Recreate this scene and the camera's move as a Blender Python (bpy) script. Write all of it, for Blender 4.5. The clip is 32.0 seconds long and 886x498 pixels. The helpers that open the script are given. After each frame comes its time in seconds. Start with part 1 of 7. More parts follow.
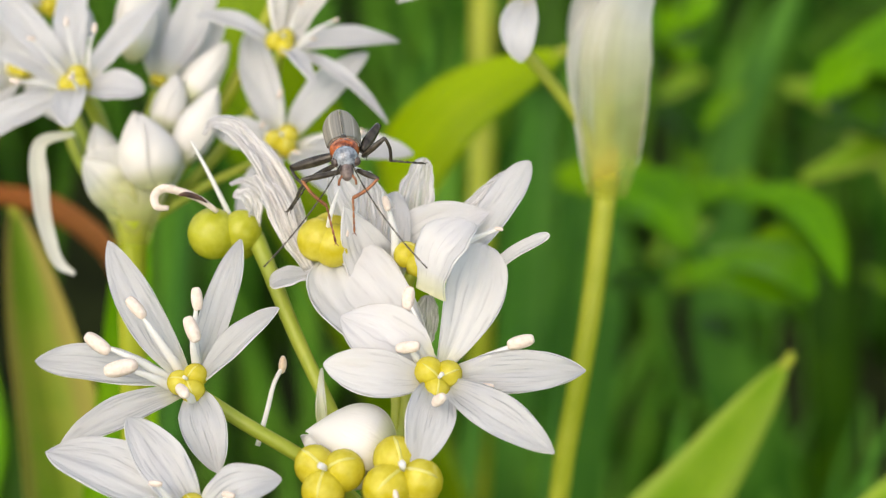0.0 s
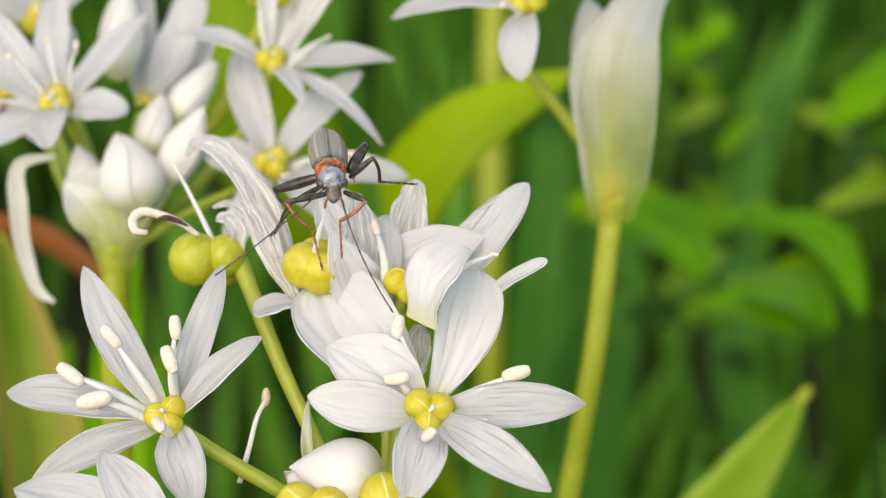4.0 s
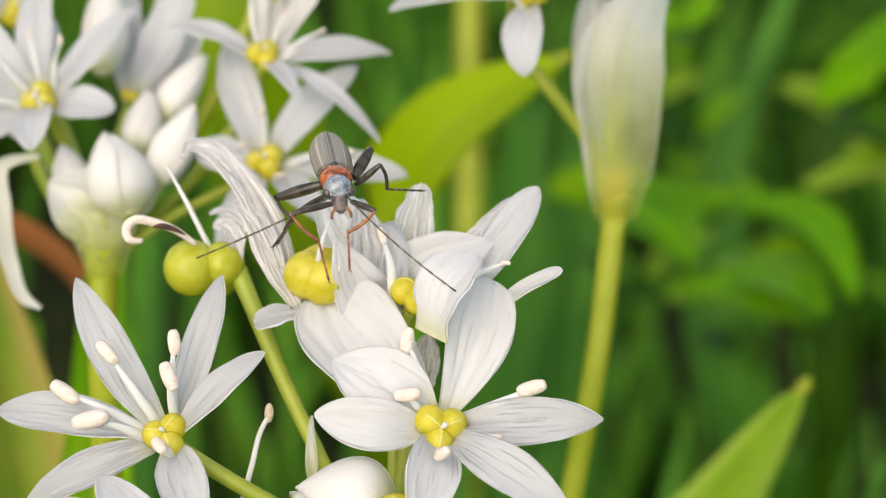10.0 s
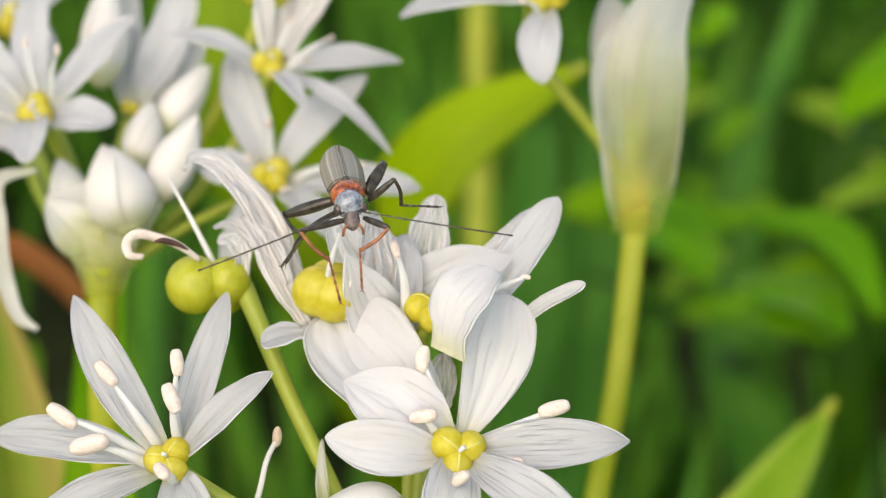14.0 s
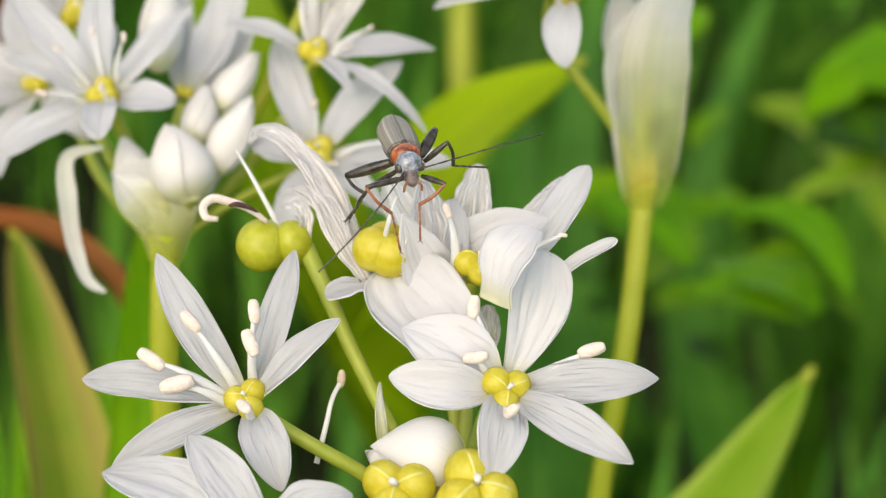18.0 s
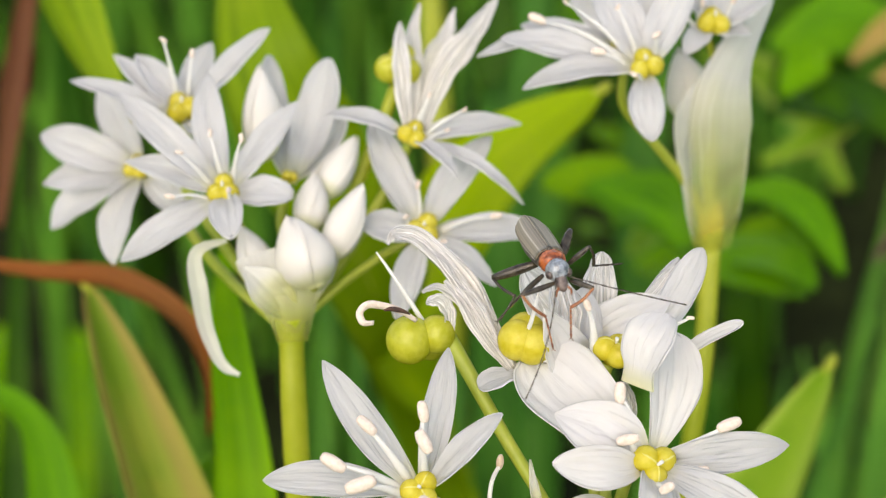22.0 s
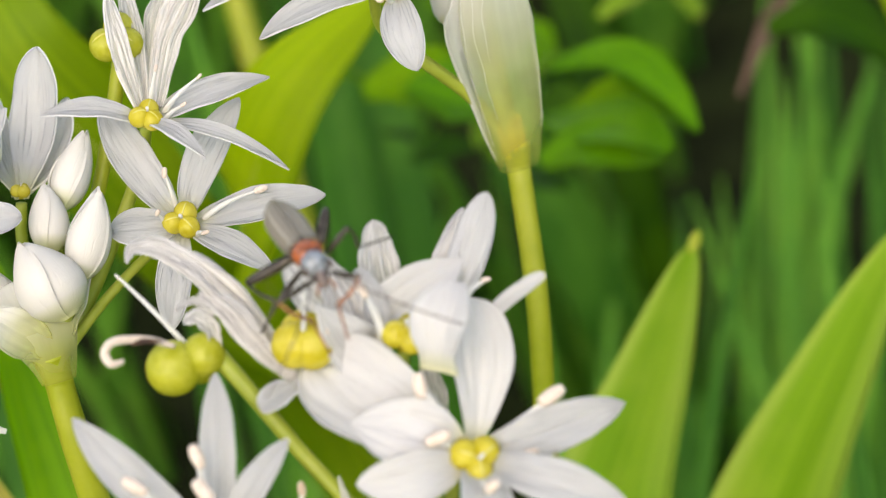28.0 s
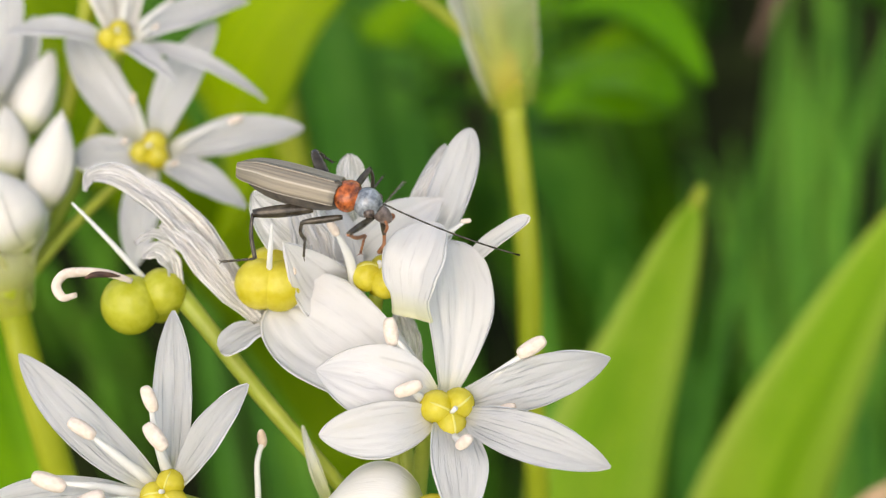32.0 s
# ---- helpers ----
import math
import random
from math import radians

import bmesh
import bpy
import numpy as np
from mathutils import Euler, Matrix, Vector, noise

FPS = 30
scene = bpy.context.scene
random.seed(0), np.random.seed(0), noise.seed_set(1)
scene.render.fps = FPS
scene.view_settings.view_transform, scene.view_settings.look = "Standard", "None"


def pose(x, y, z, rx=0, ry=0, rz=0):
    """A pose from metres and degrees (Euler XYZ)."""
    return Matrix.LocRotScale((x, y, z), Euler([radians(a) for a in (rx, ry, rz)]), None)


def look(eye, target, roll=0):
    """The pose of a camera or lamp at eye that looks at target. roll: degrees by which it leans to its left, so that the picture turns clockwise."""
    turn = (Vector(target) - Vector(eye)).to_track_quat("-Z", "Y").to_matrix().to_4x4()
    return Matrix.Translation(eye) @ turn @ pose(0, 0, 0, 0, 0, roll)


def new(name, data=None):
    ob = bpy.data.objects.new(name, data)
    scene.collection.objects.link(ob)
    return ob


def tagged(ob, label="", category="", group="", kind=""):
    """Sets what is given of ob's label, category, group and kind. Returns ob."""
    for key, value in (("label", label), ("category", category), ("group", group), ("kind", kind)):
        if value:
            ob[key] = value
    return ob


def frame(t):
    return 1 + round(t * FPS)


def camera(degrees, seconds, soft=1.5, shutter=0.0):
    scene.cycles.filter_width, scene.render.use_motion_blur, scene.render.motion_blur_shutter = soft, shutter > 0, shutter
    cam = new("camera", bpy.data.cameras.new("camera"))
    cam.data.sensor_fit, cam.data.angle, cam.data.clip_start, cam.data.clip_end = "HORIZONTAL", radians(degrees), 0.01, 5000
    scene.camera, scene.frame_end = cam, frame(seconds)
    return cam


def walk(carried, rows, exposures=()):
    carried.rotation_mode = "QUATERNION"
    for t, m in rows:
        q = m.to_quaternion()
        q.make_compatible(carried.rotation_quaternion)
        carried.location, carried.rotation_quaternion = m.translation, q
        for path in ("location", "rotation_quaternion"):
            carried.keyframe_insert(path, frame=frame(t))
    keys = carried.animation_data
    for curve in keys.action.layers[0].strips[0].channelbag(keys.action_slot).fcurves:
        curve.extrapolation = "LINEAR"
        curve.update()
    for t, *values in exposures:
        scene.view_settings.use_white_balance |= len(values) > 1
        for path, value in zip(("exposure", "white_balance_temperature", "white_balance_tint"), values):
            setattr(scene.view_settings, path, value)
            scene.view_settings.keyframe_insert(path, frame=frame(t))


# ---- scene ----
FOV = 24.0
cam = camera(FOV, 32.0, soft=1.2)
PATH = [
    (0, (0.01089, -0.11927, 0.30102), (-0.06318, 0.73910, -0.20664), -0.86),
    (0.5, (0.01092, -0.12650, 0.30680), (-0.06199, 0.72799, -0.20753), -0.74),
    (1, (0.01180, -0.12740, 0.30690), (-0.06126, 0.72899, -0.20424), -0.80),
    (1.5, (0.01266, -0.12537, 0.30723), (-0.06355, 0.73128, -0.20301), -0.84),
    (2, (0.01119, -0.11961, 0.30245), (-0.06568, 0.74037, -0.20205), -0.99),
    (2.5, (0.01214, -0.11530, 0.29843), (-0.06962, 0.74799, -0.19961), -1.17),
    (4.5, (0.01253, -0.11229, 0.29622), (-0.07489, 0.75347, -0.19654), -1.13),
    (5, (0.01123, -0.11134, 0.29567), (-0.07365, 0.75498, -0.19655), -0.84),
    (5.5, (0.00880, -0.11079, 0.29566), (-0.06958, 0.75769, -0.19383), -0.91),
    (6, (0.00754, -0.10555, 0.29325), (-0.05724, 0.76559, -0.19350), -0.77),
    (6.5, (0.00655, -0.10387, 0.29043), (-0.04554, 0.77193, -0.18942), -0.50),
    (7, (0.00792, -0.10387, 0.29053), (-0.04391, 0.77252, -0.18826), -0.41),
    (7.5, (0.00854, -0.10807, 0.29280), (-0.04260, 0.76302, -0.19564), -0.39),
    (8, (0.00729, -0.10837, 0.29620), (-0.04523, 0.75196, -0.21084), -0.56),
    (8.5, (0.00717, -0.10902, 0.29690), (-0.04603, 0.75040, -0.21159), -0.52),
    (9, (0.00659, -0.10948, 0.29634), (-0.04758, 0.75004, -0.21187), -0.49),
    (9.5, (0.00700, -0.10849, 0.29631), (-0.04949, 0.74992, -0.21354), -0.53),
    (10, (0.00805, -0.10655, 0.29695), (-0.05320, 0.75002, -0.21543), -0.79),
    (10.5, (0.00775, -0.10772, 0.29700), (-0.05385, 0.75028, -0.21294), -0.75),
    (11, (0.00717, -0.10729, 0.29537), (-0.05480, 0.75215, -0.21210), -0.68),
    (11.5, (0.00718, -0.10350, 0.29413), (-0.05681, 0.75474, -0.21511), -0.85),
    (12, (0.00710, -0.10105, 0.29338), (-0.05697, 0.75770, -0.21499), -1.04),
    (12.5, (0.00714, -0.10192, 0.29351), (-0.05881, 0.75828, -0.21216), -1.10),
    (13, (0.00740, -0.10270, 0.29264), (-0.05838, 0.75998, -0.20883), -1.10),
    (13.5, (0.00635, -0.10230, 0.29170), (-0.05734, 0.76234, -0.20665), -1.12),
    (14, (0.00689, -0.10143, 0.29284), (-0.05635, 0.76196, -0.20772), -1.15),
    (14.5, (0.00696, -0.10294, 0.29173), (-0.05559, 0.76307, -0.20437), -1.01),
    (16.5, (0.00557, -0.10286, 0.29047), (-0.04878, 0.76553, -0.20243), -0.70),
    (17, (0.00404, -0.10398, 0.29089), (-0.04614, 0.76451, -0.20227), -0.83),
    (17.5, (0.00365, -0.10919, 0.29402), (-0.03892, 0.75974, -0.19910), -0.51),
    (18, (-0.00021, -0.11714, 0.29704), (-0.02871, 0.75306, -0.19483), -0.17),
    (18.5, (-0.00399, -0.12402, 0.30024), (-0.01634, 0.74620, -0.19228), 0.05),
    (19, (-0.00759, -0.12834, 0.30771), (-0.00760, 0.73776, -0.19216), 0.01),
    (19.5, (-0.00945, -0.13325, 0.31436), (-0.00162, 0.72933, -0.19151), -0.16),
    (20, (-0.01048, -0.13454, 0.31723), (0.00293, 0.72419, -0.19502), -0.32),
    (20.5, (-0.01870, -0.13056, 0.31662), (0.01468, 0.72212, -0.20475), 0.11),
    (21, (-0.02209, -0.12393, 0.31847), (0.02265, 0.71608, -0.22225), -0.40),
    (21.5, (-0.02246, -0.12114, 0.32127), (0.02687, 0.71303, -0.22804), -0.77),
    (22, (-0.02323, -0.11901, 0.31947), (0.03237, 0.71226, -0.23360), -0.97),
    (22.5, (-0.02414, -0.11272, 0.32046), (0.04324, 0.70812, -0.24672), -0.86),
    (23, (-0.02181, -0.10867, 0.32131), (0.08362, 0.70241, -0.25405), -2.18),
    (23.5, (-0.02237, -0.10441, 0.31836), (0.13593, 0.69903, -0.25560), -3.52),
    (24, (-0.02814, -0.10330, 0.31253), (0.15897, 0.69959, -0.25348), -4.35),
    (24.5, (-0.02639, -0.09529, 0.31215), (0.16025, 0.69649, -0.26944), -6.02),
    (25, (-0.02331, -0.09038, 0.30703), (0.15507, 0.69172, -0.29005), -8.63),
    (25.5, (-0.01942, -0.08948, 0.30536), (0.12921, 0.68591, -0.30838), -10.10),
    (27.5, (-0.00664, -0.09308, 0.30949), (0.06750, 0.69177, -0.30574), -12.13),
    (28, (-0.00759, -0.09629, 0.31295), (0.06182, 0.68740, -0.30432), -12.09),
    (28.5, (-0.00577, -0.09930, 0.31083), (0.06254, 0.69306, -0.29538), -11.30),
    (29, (-0.00716, -0.10271, 0.30336), (0.06806, 0.71768, -0.26347), -10.61),
    (29.5, (-0.00722, -0.10309, 0.31160), (0.05443, 0.68224, -0.30441), -11.05),
    (30, (-0.00671, -0.10343, 0.31484), (0.05433, 0.67684, -0.30762), -11.01),
    (30.5, (-0.00741, -0.10260, 0.31476), (0.05640, 0.67634, -0.30908), -10.92),
    (31, (-0.00730, -0.10191, 0.31436), (0.05479, 0.67550, -0.31157), -10.77),
    (31.5, (-0.00777, -0.10069, 0.31351), (0.05525, 0.67555, -0.31377), -10.32),
    (32, (-0.00515, -0.09061, 0.30596), (0.05294, 0.68383, -0.32402), -10.59),
]
walk(cam, [(t, look(eye, target, roll)) for t, eye, target, roll in PATH], [(0.0, 0.98, 8420, 14), (32.0, 0.98, 8420, 14)])
cam.data.dof.use_dof = True
cam.data.dof.aperture_fstop = 29.0
focus_point = new("focus_point")
focus_point.empty_display_size = 0.002
cam.data.dof.focus_object = focus_point

# ---- light: bright hazy day ----
world = bpy.data.worlds.new("sky")
scene.world = world
world.use_nodes = True
sky = world.node_tree.nodes.new("ShaderNodeTexSky")
sky.sky_type = "NISHITA"
sky.sun_disc = False
SUN_UP, SUN_TURN = 47.0, 200.0
sky.sun_elevation, sky.sun_rotation = radians(SUN_UP), radians(SUN_TURN)
world.node_tree.links.new(sky.outputs["Color"], world.node_tree.nodes["Background"].inputs["Color"])
world.node_tree.nodes["Background"].inputs["Strength"].default_value = 0.15
sun = new("sun", bpy.data.lights.new("sun", "SUN"))
sun.data.energy, sun.data.angle, sun.data.color = 0.95, radians(60.0), (1.0, 0.96, 0.9)
ue, tu = radians(SUN_UP), radians(SUN_TURN)
sun_way = Vector((math.sin(tu) * math.cos(ue), math.cos(tu) * math.cos(ue), math.sin(ue)))
sun.matrix_world = sun_way.to_track_quat("Z", "Y").to_matrix().to_4x4()

MM = 0.001


# ---- materials ----
def nodes_of(name):
    m = bpy.data.materials.new(name)
    m.use_nodes = True
    nt = m.node_tree
    return m, nt, nt.nodes, nt.links, nt.nodes["Principled BSDF"]


def ramp(nt, fac, stops):
    r = nt.nodes.new("ShaderNodeValToRGB")
    while len(r.color_ramp.elements) < len(stops):
        r.color_ramp.elements.new(0.5)
    for e, (p, c) in zip(r.color_ramp.elements, stops):
        e.position, e.color = p, (*c, 1.0)
    nt.links.new(fac, r.inputs["Fac"])
    return r.outputs["Color"]


def noise_tex(nt, scale, detail=4.0, stretch=(1, 1, 1), coord="Object", rough=0.55):
    tc = nt.nodes.new("ShaderNodeTexCoord")
    mp = nt.nodes.new("ShaderNodeMapping")
    mp.inputs["Scale"].default_value = stretch
    n = nt.nodes.new("ShaderNodeTexNoise")
    n.inputs["Scale"].default_value, n.inputs["Detail"].default_value, n.inputs["Roughness"].default_value = scale, detail, rough
    nt.links.new(tc.outputs[coord], mp.inputs["Vector"])
    nt.links.new(mp.outputs["Vector"], n.inputs["Vector"])
    return n.outputs["Fac"]


def mixed(nt, fac, a, b, blend="MIX"):
    n = nt.nodes.new("ShaderNodeMix")
    n.data_type, n.blend_type = "RGBA", blend
    for sock, v in ((n.inputs[0], fac), (n.inputs[6], a), (n.inputs[7], b)):
        if isinstance(v, (int, float)):
            sock.default_value = v
        elif isinstance(v, tuple):
            sock.default_value = (*v, 1.0)
        else:
            nt.links.new(v, sock)
    return n.outputs[2]


def bumped(nt, height, strength, distance, bsdf):
    b = nt.nodes.new("ShaderNodeBump")
    b.inputs["Strength"].default_value, b.inputs["Distance"].default_value = strength, distance
    nt.links.new(height, b.inputs["Height"])
    nt.links.new(b.outputs["Normal"], bsdf.inputs["Normal"])
    return b.outputs["Normal"]


def thin(nt, bsdf, colour, share):
    """Lets part of the light through a thin blade or petal."""
    out = nt.nodes["Material Output"]
    tr = nt.nodes.new("ShaderNodeBsdfTranslucent")
    mx = nt.nodes.new("ShaderNodeMixShader")
    mx.inputs[0].default_value = share
    if isinstance(colour, tuple):
        tr.inputs["Color"].default_value = (*colour, 1.0)
    else:
        nt.links.new(colour, tr.inputs["Color"])
    nt.links.new(bsdf.outputs["BSDF"], mx.inputs[1])
    nt.links.new(tr.outputs["BSDF"], mx.inputs[2])
    nt.links.new(mx.outputs[0], out.inputs["Surface"])


def uv_split(nt):
    u = nt.nodes.new("ShaderNodeUVMap")
    u.uv_map = "grain"
    s = nt.nodes.new("ShaderNodeSeparateXYZ")
    nt.links.new(u.outputs["UV"], s.inputs[0])
    return u.outputs["UV"], s.outputs["X"], s.outputs["Y"]


def streaks(nt, uv, across, along, scale=1.0, detail=5.0):
    """Fine lines that run along a petal or blade."""
    mp = nt.nodes.new("ShaderNodeMapping")
    mp.inputs["Scale"].default_value = (across, along, 1)
    info = nt.nodes.new("ShaderNodeObjectInfo")
    add = nt.nodes.new("ShaderNodeVectorMath")
    n = nt.nodes.new("ShaderNodeTexNoise")
    n.inputs["Scale"].default_value, n.inputs["Detail"].default_value, n.inputs["Roughness"].default_value = scale, detail, 0.6
    mul = nt.nodes.new("ShaderNodeMath")
    mul.operation = "MULTIPLY"
    mul.inputs[1].default_value = 37.0
    nt.links.new(info.outputs["Random"], mul.inputs[0])
    nt.links.new(uv, mp.inputs["Vector"])
    nt.links.new(mp.outputs["Vector"], add.inputs[0])
    nt.links.new(mul.outputs[0], add.inputs[1])
    nt.links.new(add.outputs[0], n.inputs["Vector"])
    return n.outputs["Fac"]


def sums(nt, op, a, b=0.0):
    n = nt.nodes.new("ShaderNodeMath")
    n.operation = op
    for sock, v in ((n.inputs[0], a), (n.inputs[1], b)):
        if isinstance(v, (int, float)):
            sock.default_value = v
        else:
            nt.links.new(v, sock)
    return n.outputs[0]


def nerve_lines(nt, uv, x, y, count, width):
    """Thin, broken lines along a petal that run together at its foot and fade towards its tip."""
    sway = streaks(nt, uv, 1.6, 1.3, 1.0, 2.0)
    place = sums(nt, "FRACT", sums(nt, "ADD", sums(nt, "MULTIPLY", x, count), sums(nt, "MULTIPLY", sway, 2.2)))
    near = sums(nt, "ABSOLUTE", sums(nt, "SUBTRACT", place, 0.5))
    line = ramp(nt, near, [(0.0, (1, 1, 1)), (width, (0, 0, 0))])
    broken = ramp(nt, streaks(nt, uv, 7.0, 3.2, 1.0, 3.0), [(0.48, (0, 0, 0)), (0.60, (1, 1, 1))])
    fade = ramp(nt, y, [(0.05, (0.3, 0.3, 0.3)), (0.25, (1, 1, 1)), (0.62, (0.8, 0.8, 0.8)), (0.97, (0.05, 0.05, 0.05))])
    return mixed(nt, 1.0, mixed(nt, 1.0, line, broken, "MULTIPLY"), fade, "MULTIPLY")


def petal_material(name, tone, vein, share, base=(0.62, 0.66, 0.30), depth=1.0, relief=0.7, foot_end=0.25, count=8.0):
    """Satin petal: fine fibres, a few thin grey nerves and watery patches run along it; a yellowish foot."""
    m, nt, nd, lk, b = nodes_of(name)
    uv, x, y = uv_split(nt)
    fibres = streaks(nt, uv, 70.0, 4.0, 1.0, 4.0)
    watery = streaks(nt, uv, 4.5, 2.0, 1.0, 4.0)
    col = ramp(nt, fibres, [(0.34, tuple(c * (1 - 0.08 * depth) for c in tone)), (0.48, tone)])
    col = mixed(nt, ramp(nt, watery, [(0.38, (0.8, 0.8, 0.8)), (0.58, (0, 0, 0))]), col, tuple(c * (1 - 0.08 * depth) for c in tone))
    line = nerve_lines(nt, uv, x, y, count, 0.16)
    col = mixed(nt, mixed(nt, 1.0, line, (depth, depth, depth), "MULTIPLY"), col, vein)
    foot = ramp(nt, y, [(0.0, (1, 1, 1)), (foot_end, (0, 0, 0))])
    col = mixed(nt, foot, col, base)
    lk.new(col, b.inputs["Base Color"])
    b.inputs["Roughness"].default_value = 0.33
    b.inputs["Specular IOR Level"].default_value = 0.5
    grooves = mixed(nt, 0.5, fibres, mixed(nt, 1.0, (1.0, 1.0, 1.0), line, "SUBTRACT"))
    bumped(nt, grooves, relief, 0.00035, b)
    thin(nt, b, col, share)
    return m


PETAL = petal_material("petal_white", (0.89, 0.905, 0.912), (0.53, 0.57, 0.62), 0.44, (0.88, 0.90, 0.62), depth=0.6, relief=0.85, count=10.0)
PETAL_CREAM = petal_material("petal_cream", (0.875, 0.88, 0.875), (0.54, 0.54, 0.54), 0.46, (0.90, 0.90, 0.64), depth=0.42, relief=0.4, count=6.0)
BUD = petal_material("bud_cream", (0.93, 0.925, 0.88), (0.88, 0.88, 0.80), 0.42, (0.74, 0.78, 0.40), 0.15, 0.3)


def plain(name, c1, c2, scale, rough, bump=0.2, share=0.0, spec=0.5, dist=0.0003):
    m, nt, nd, lk, b = nodes_of(name)
    n = noise_tex(nt, scale)
    col = ramp(nt, n, [(0.3, c1), (0.7, c2)])
    lk.new(col, b.inputs["Base Color"])
    b.inputs["Roughness"].default_value = rough
    b.inputs["Specular IOR Level"].default_value = spec
    bumped(nt, n, bump, dist, b)
    if share:
        thin(nt, b, col, share)
    return m


OVARY = plain("ovary_yellow", (0.70, 0.60, 0.03), (0.90, 0.82, 0.13), 900, 0.16, 0.3, 0.42)
OVARY_GREEN = plain("ovary_green", (0.54, 0.56, 0.035), (0.70, 0.71, 0.10), 1300, 0.10, 0.25, 0.4)
SEAM = plain("seam_pale_yellow", (0.80, 0.76, 0.16), (0.88, 0.84, 0.30), 900, 0.35, 0.1, 0.3)
ANTHER = plain("anther_cream", (0.70, 0.58, 0.48), (0.84, 0.75, 0.65), 2500, 0.75, 0.5)
ANTHER_OLD = plain("anther_tan", (0.62, 0.45, 0.30), (0.78, 0.66, 0.52), 2500, 0.8, 0.5)
FILAMENT = plain("filament_white", (0.89, 0.90, 0.86), (0.94, 0.945, 0.92), 900, 0.4, 0.15, 0.35)
STALK = plain("stalk_green", (0.32, 0.42, 0.04), (0.50, 0.56, 0.09), 260, 0.38, 0.25, 0.2)
STALK_PALE = plain("stalk_pale", (0.36, 0.44, 0.02), (0.52, 0.57, 0.06), 200, 0.4, 0.25, 0.3)
DARK_MARK = plain("withered_brown", (0.02, 0.012, 0.01), (0.12, 0.06, 0.04), 1500, 0.8, 0.4)


def blade_material(name, dark, light, edge, share=0.35, lines=14.0, rough=0.46, band=0.5, rim=None):
    m, nt, nd, lk, b = nodes_of(name)
    uv, x, y = uv_split(nt)
    s = streaks(nt, uv, lines, 1.2)
    col = ramp(nt, s, [(0.3, dark), (0.65, light)])
    broad = streaks(nt, uv, 2.2, 0.8, 1.0, 2.0)
    col = mixed(nt, ramp(nt, broad, [(0.35, (band, band, band)), (0.6, (0, 0, 0))]), col, tuple(c * 0.62 for c in dark))
    patch = noise_tex(nt, 60.0, 3.0)
    col = mixed(nt, ramp(nt, patch, [(0.45, (0, 0, 0)), (0.75, (0.6, 0.6, 0.6))]), col, edge)
    if rim:
        col = mixed(nt, mixed(nt, 1.0, ramp(nt, x, [(0.08, (0.9, 0.9, 0.9)), (0.2, (0, 0, 0)), (0.66, (0, 0, 0)), (0.92, (0.9, 0.9, 0.9))]), ramp(nt, broad, [(0.3, (1, 1, 1)), (0.7, (0.3, 0.3, 0.3))]), "MULTIPLY"), col, rim)
    lk.new(col, b.inputs["Base Color"])
    b.inputs["Roughness"].default_value = rough
    b.inputs["Specular IOR Level"].default_value = 0.14
    bumped(nt, s, 0.3, 0.0006, b)
    thin(nt, b, col, share)
    return m


LEAF = blade_material("leaf_green", (0.0787, 0.281, 0.00225), (0.202, 0.494, 0.00449), (0.293, 0.528, 0.00674))
LEAF_YELLOW = blade_material("leaf_yellow_green", (0.164, 0.382, 0.0127), (0.281, 0.519, 0.0265), (0.382, 0.551, 0.053), band=0.3, rim=(0.445, 0.594, 0.0954))
LEAF_LIME = blade_material("leaf_lime", (0.265, 0.456, 0.00636), (0.435, 0.604, 0.0127), (0.498, 0.604, 0.0318), band=0.25)
LEAF_PALE = blade_material("leaf_turning_pale", (0.13, 0.28, 0.016), (0.26, 0.41, 0.034), (0.38, 0.39, 0.06), rim=(0.56, 0.36, 0.12))
LEAF_MID = blade_material("leaf_mid_green", (0.0509, 0.216, 0.00509), (0.14, 0.42, 0.00763), (0.216, 0.509, 0.0114))
LEAF_OLIVE = blade_material("leaf_olive_green", (0.14, 0.28, 0.008), (0.27, 0.44, 0.014), (0.34, 0.46, 0.03), band=0.3)
# dark green lowered to near-black: shade between the plants put into the colour
LEAF_DARK_SHADED = blade_material("leaf_dark_shaded", (0.0122, 0.0612, 0.0018), (0.0396, 0.151, 0.0036), (0.072, 0.202, 0.00504))
LEAF_BROWN = blade_material("leaf_dead_brown", (0.22, 0.065, 0.012), (0.42, 0.14, 0.03), (0.26, 0.11, 0.03), 0.2)
STALK_BROWN = blade_material("stalk_dry_brown", (0.09, 0.03, 0.012), (0.20, 0.075, 0.03), (0.14, 0.06, 0.025), 0.1)
TWIG = blade_material("twig_grey_brown", (0.10, 0.065, 0.045), (0.24, 0.16, 0.12), (0.18, 0.13, 0.10), 0.05)
LEAF_TAN = blade_material("leaf_dead_tan", (0.46, 0.30, 0.16), (0.72, 0.54, 0.34), (0.60, 0.44, 0.26), 0.25)
GRASS = blade_material("grass_green", (0.0848, 0.329, 0.0318), (0.233, 0.604, 0.0795), (0.307, 0.636, 0.0742), 0.42, 5.0)
# deeper, bluer grass tone, darkened further so its colour stands in for shade
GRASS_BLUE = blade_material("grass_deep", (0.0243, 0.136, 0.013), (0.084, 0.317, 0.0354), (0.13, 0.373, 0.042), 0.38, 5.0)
# soil colour taken near-black, so shade under the grass is part of it
SOIL = plain("soil_dark_shaded", (0.009, 0.011, 0.004), (0.028, 0.04, 0.011), 55, 0.95, 1.0, spec=0.1, dist=0.01)
LEAF_STRAW = blade_material("leaf_straw", (0.42, 0.30, 0.07), (0.66, 0.48, 0.15), (0.55, 0.32, 0.10), 0.35)


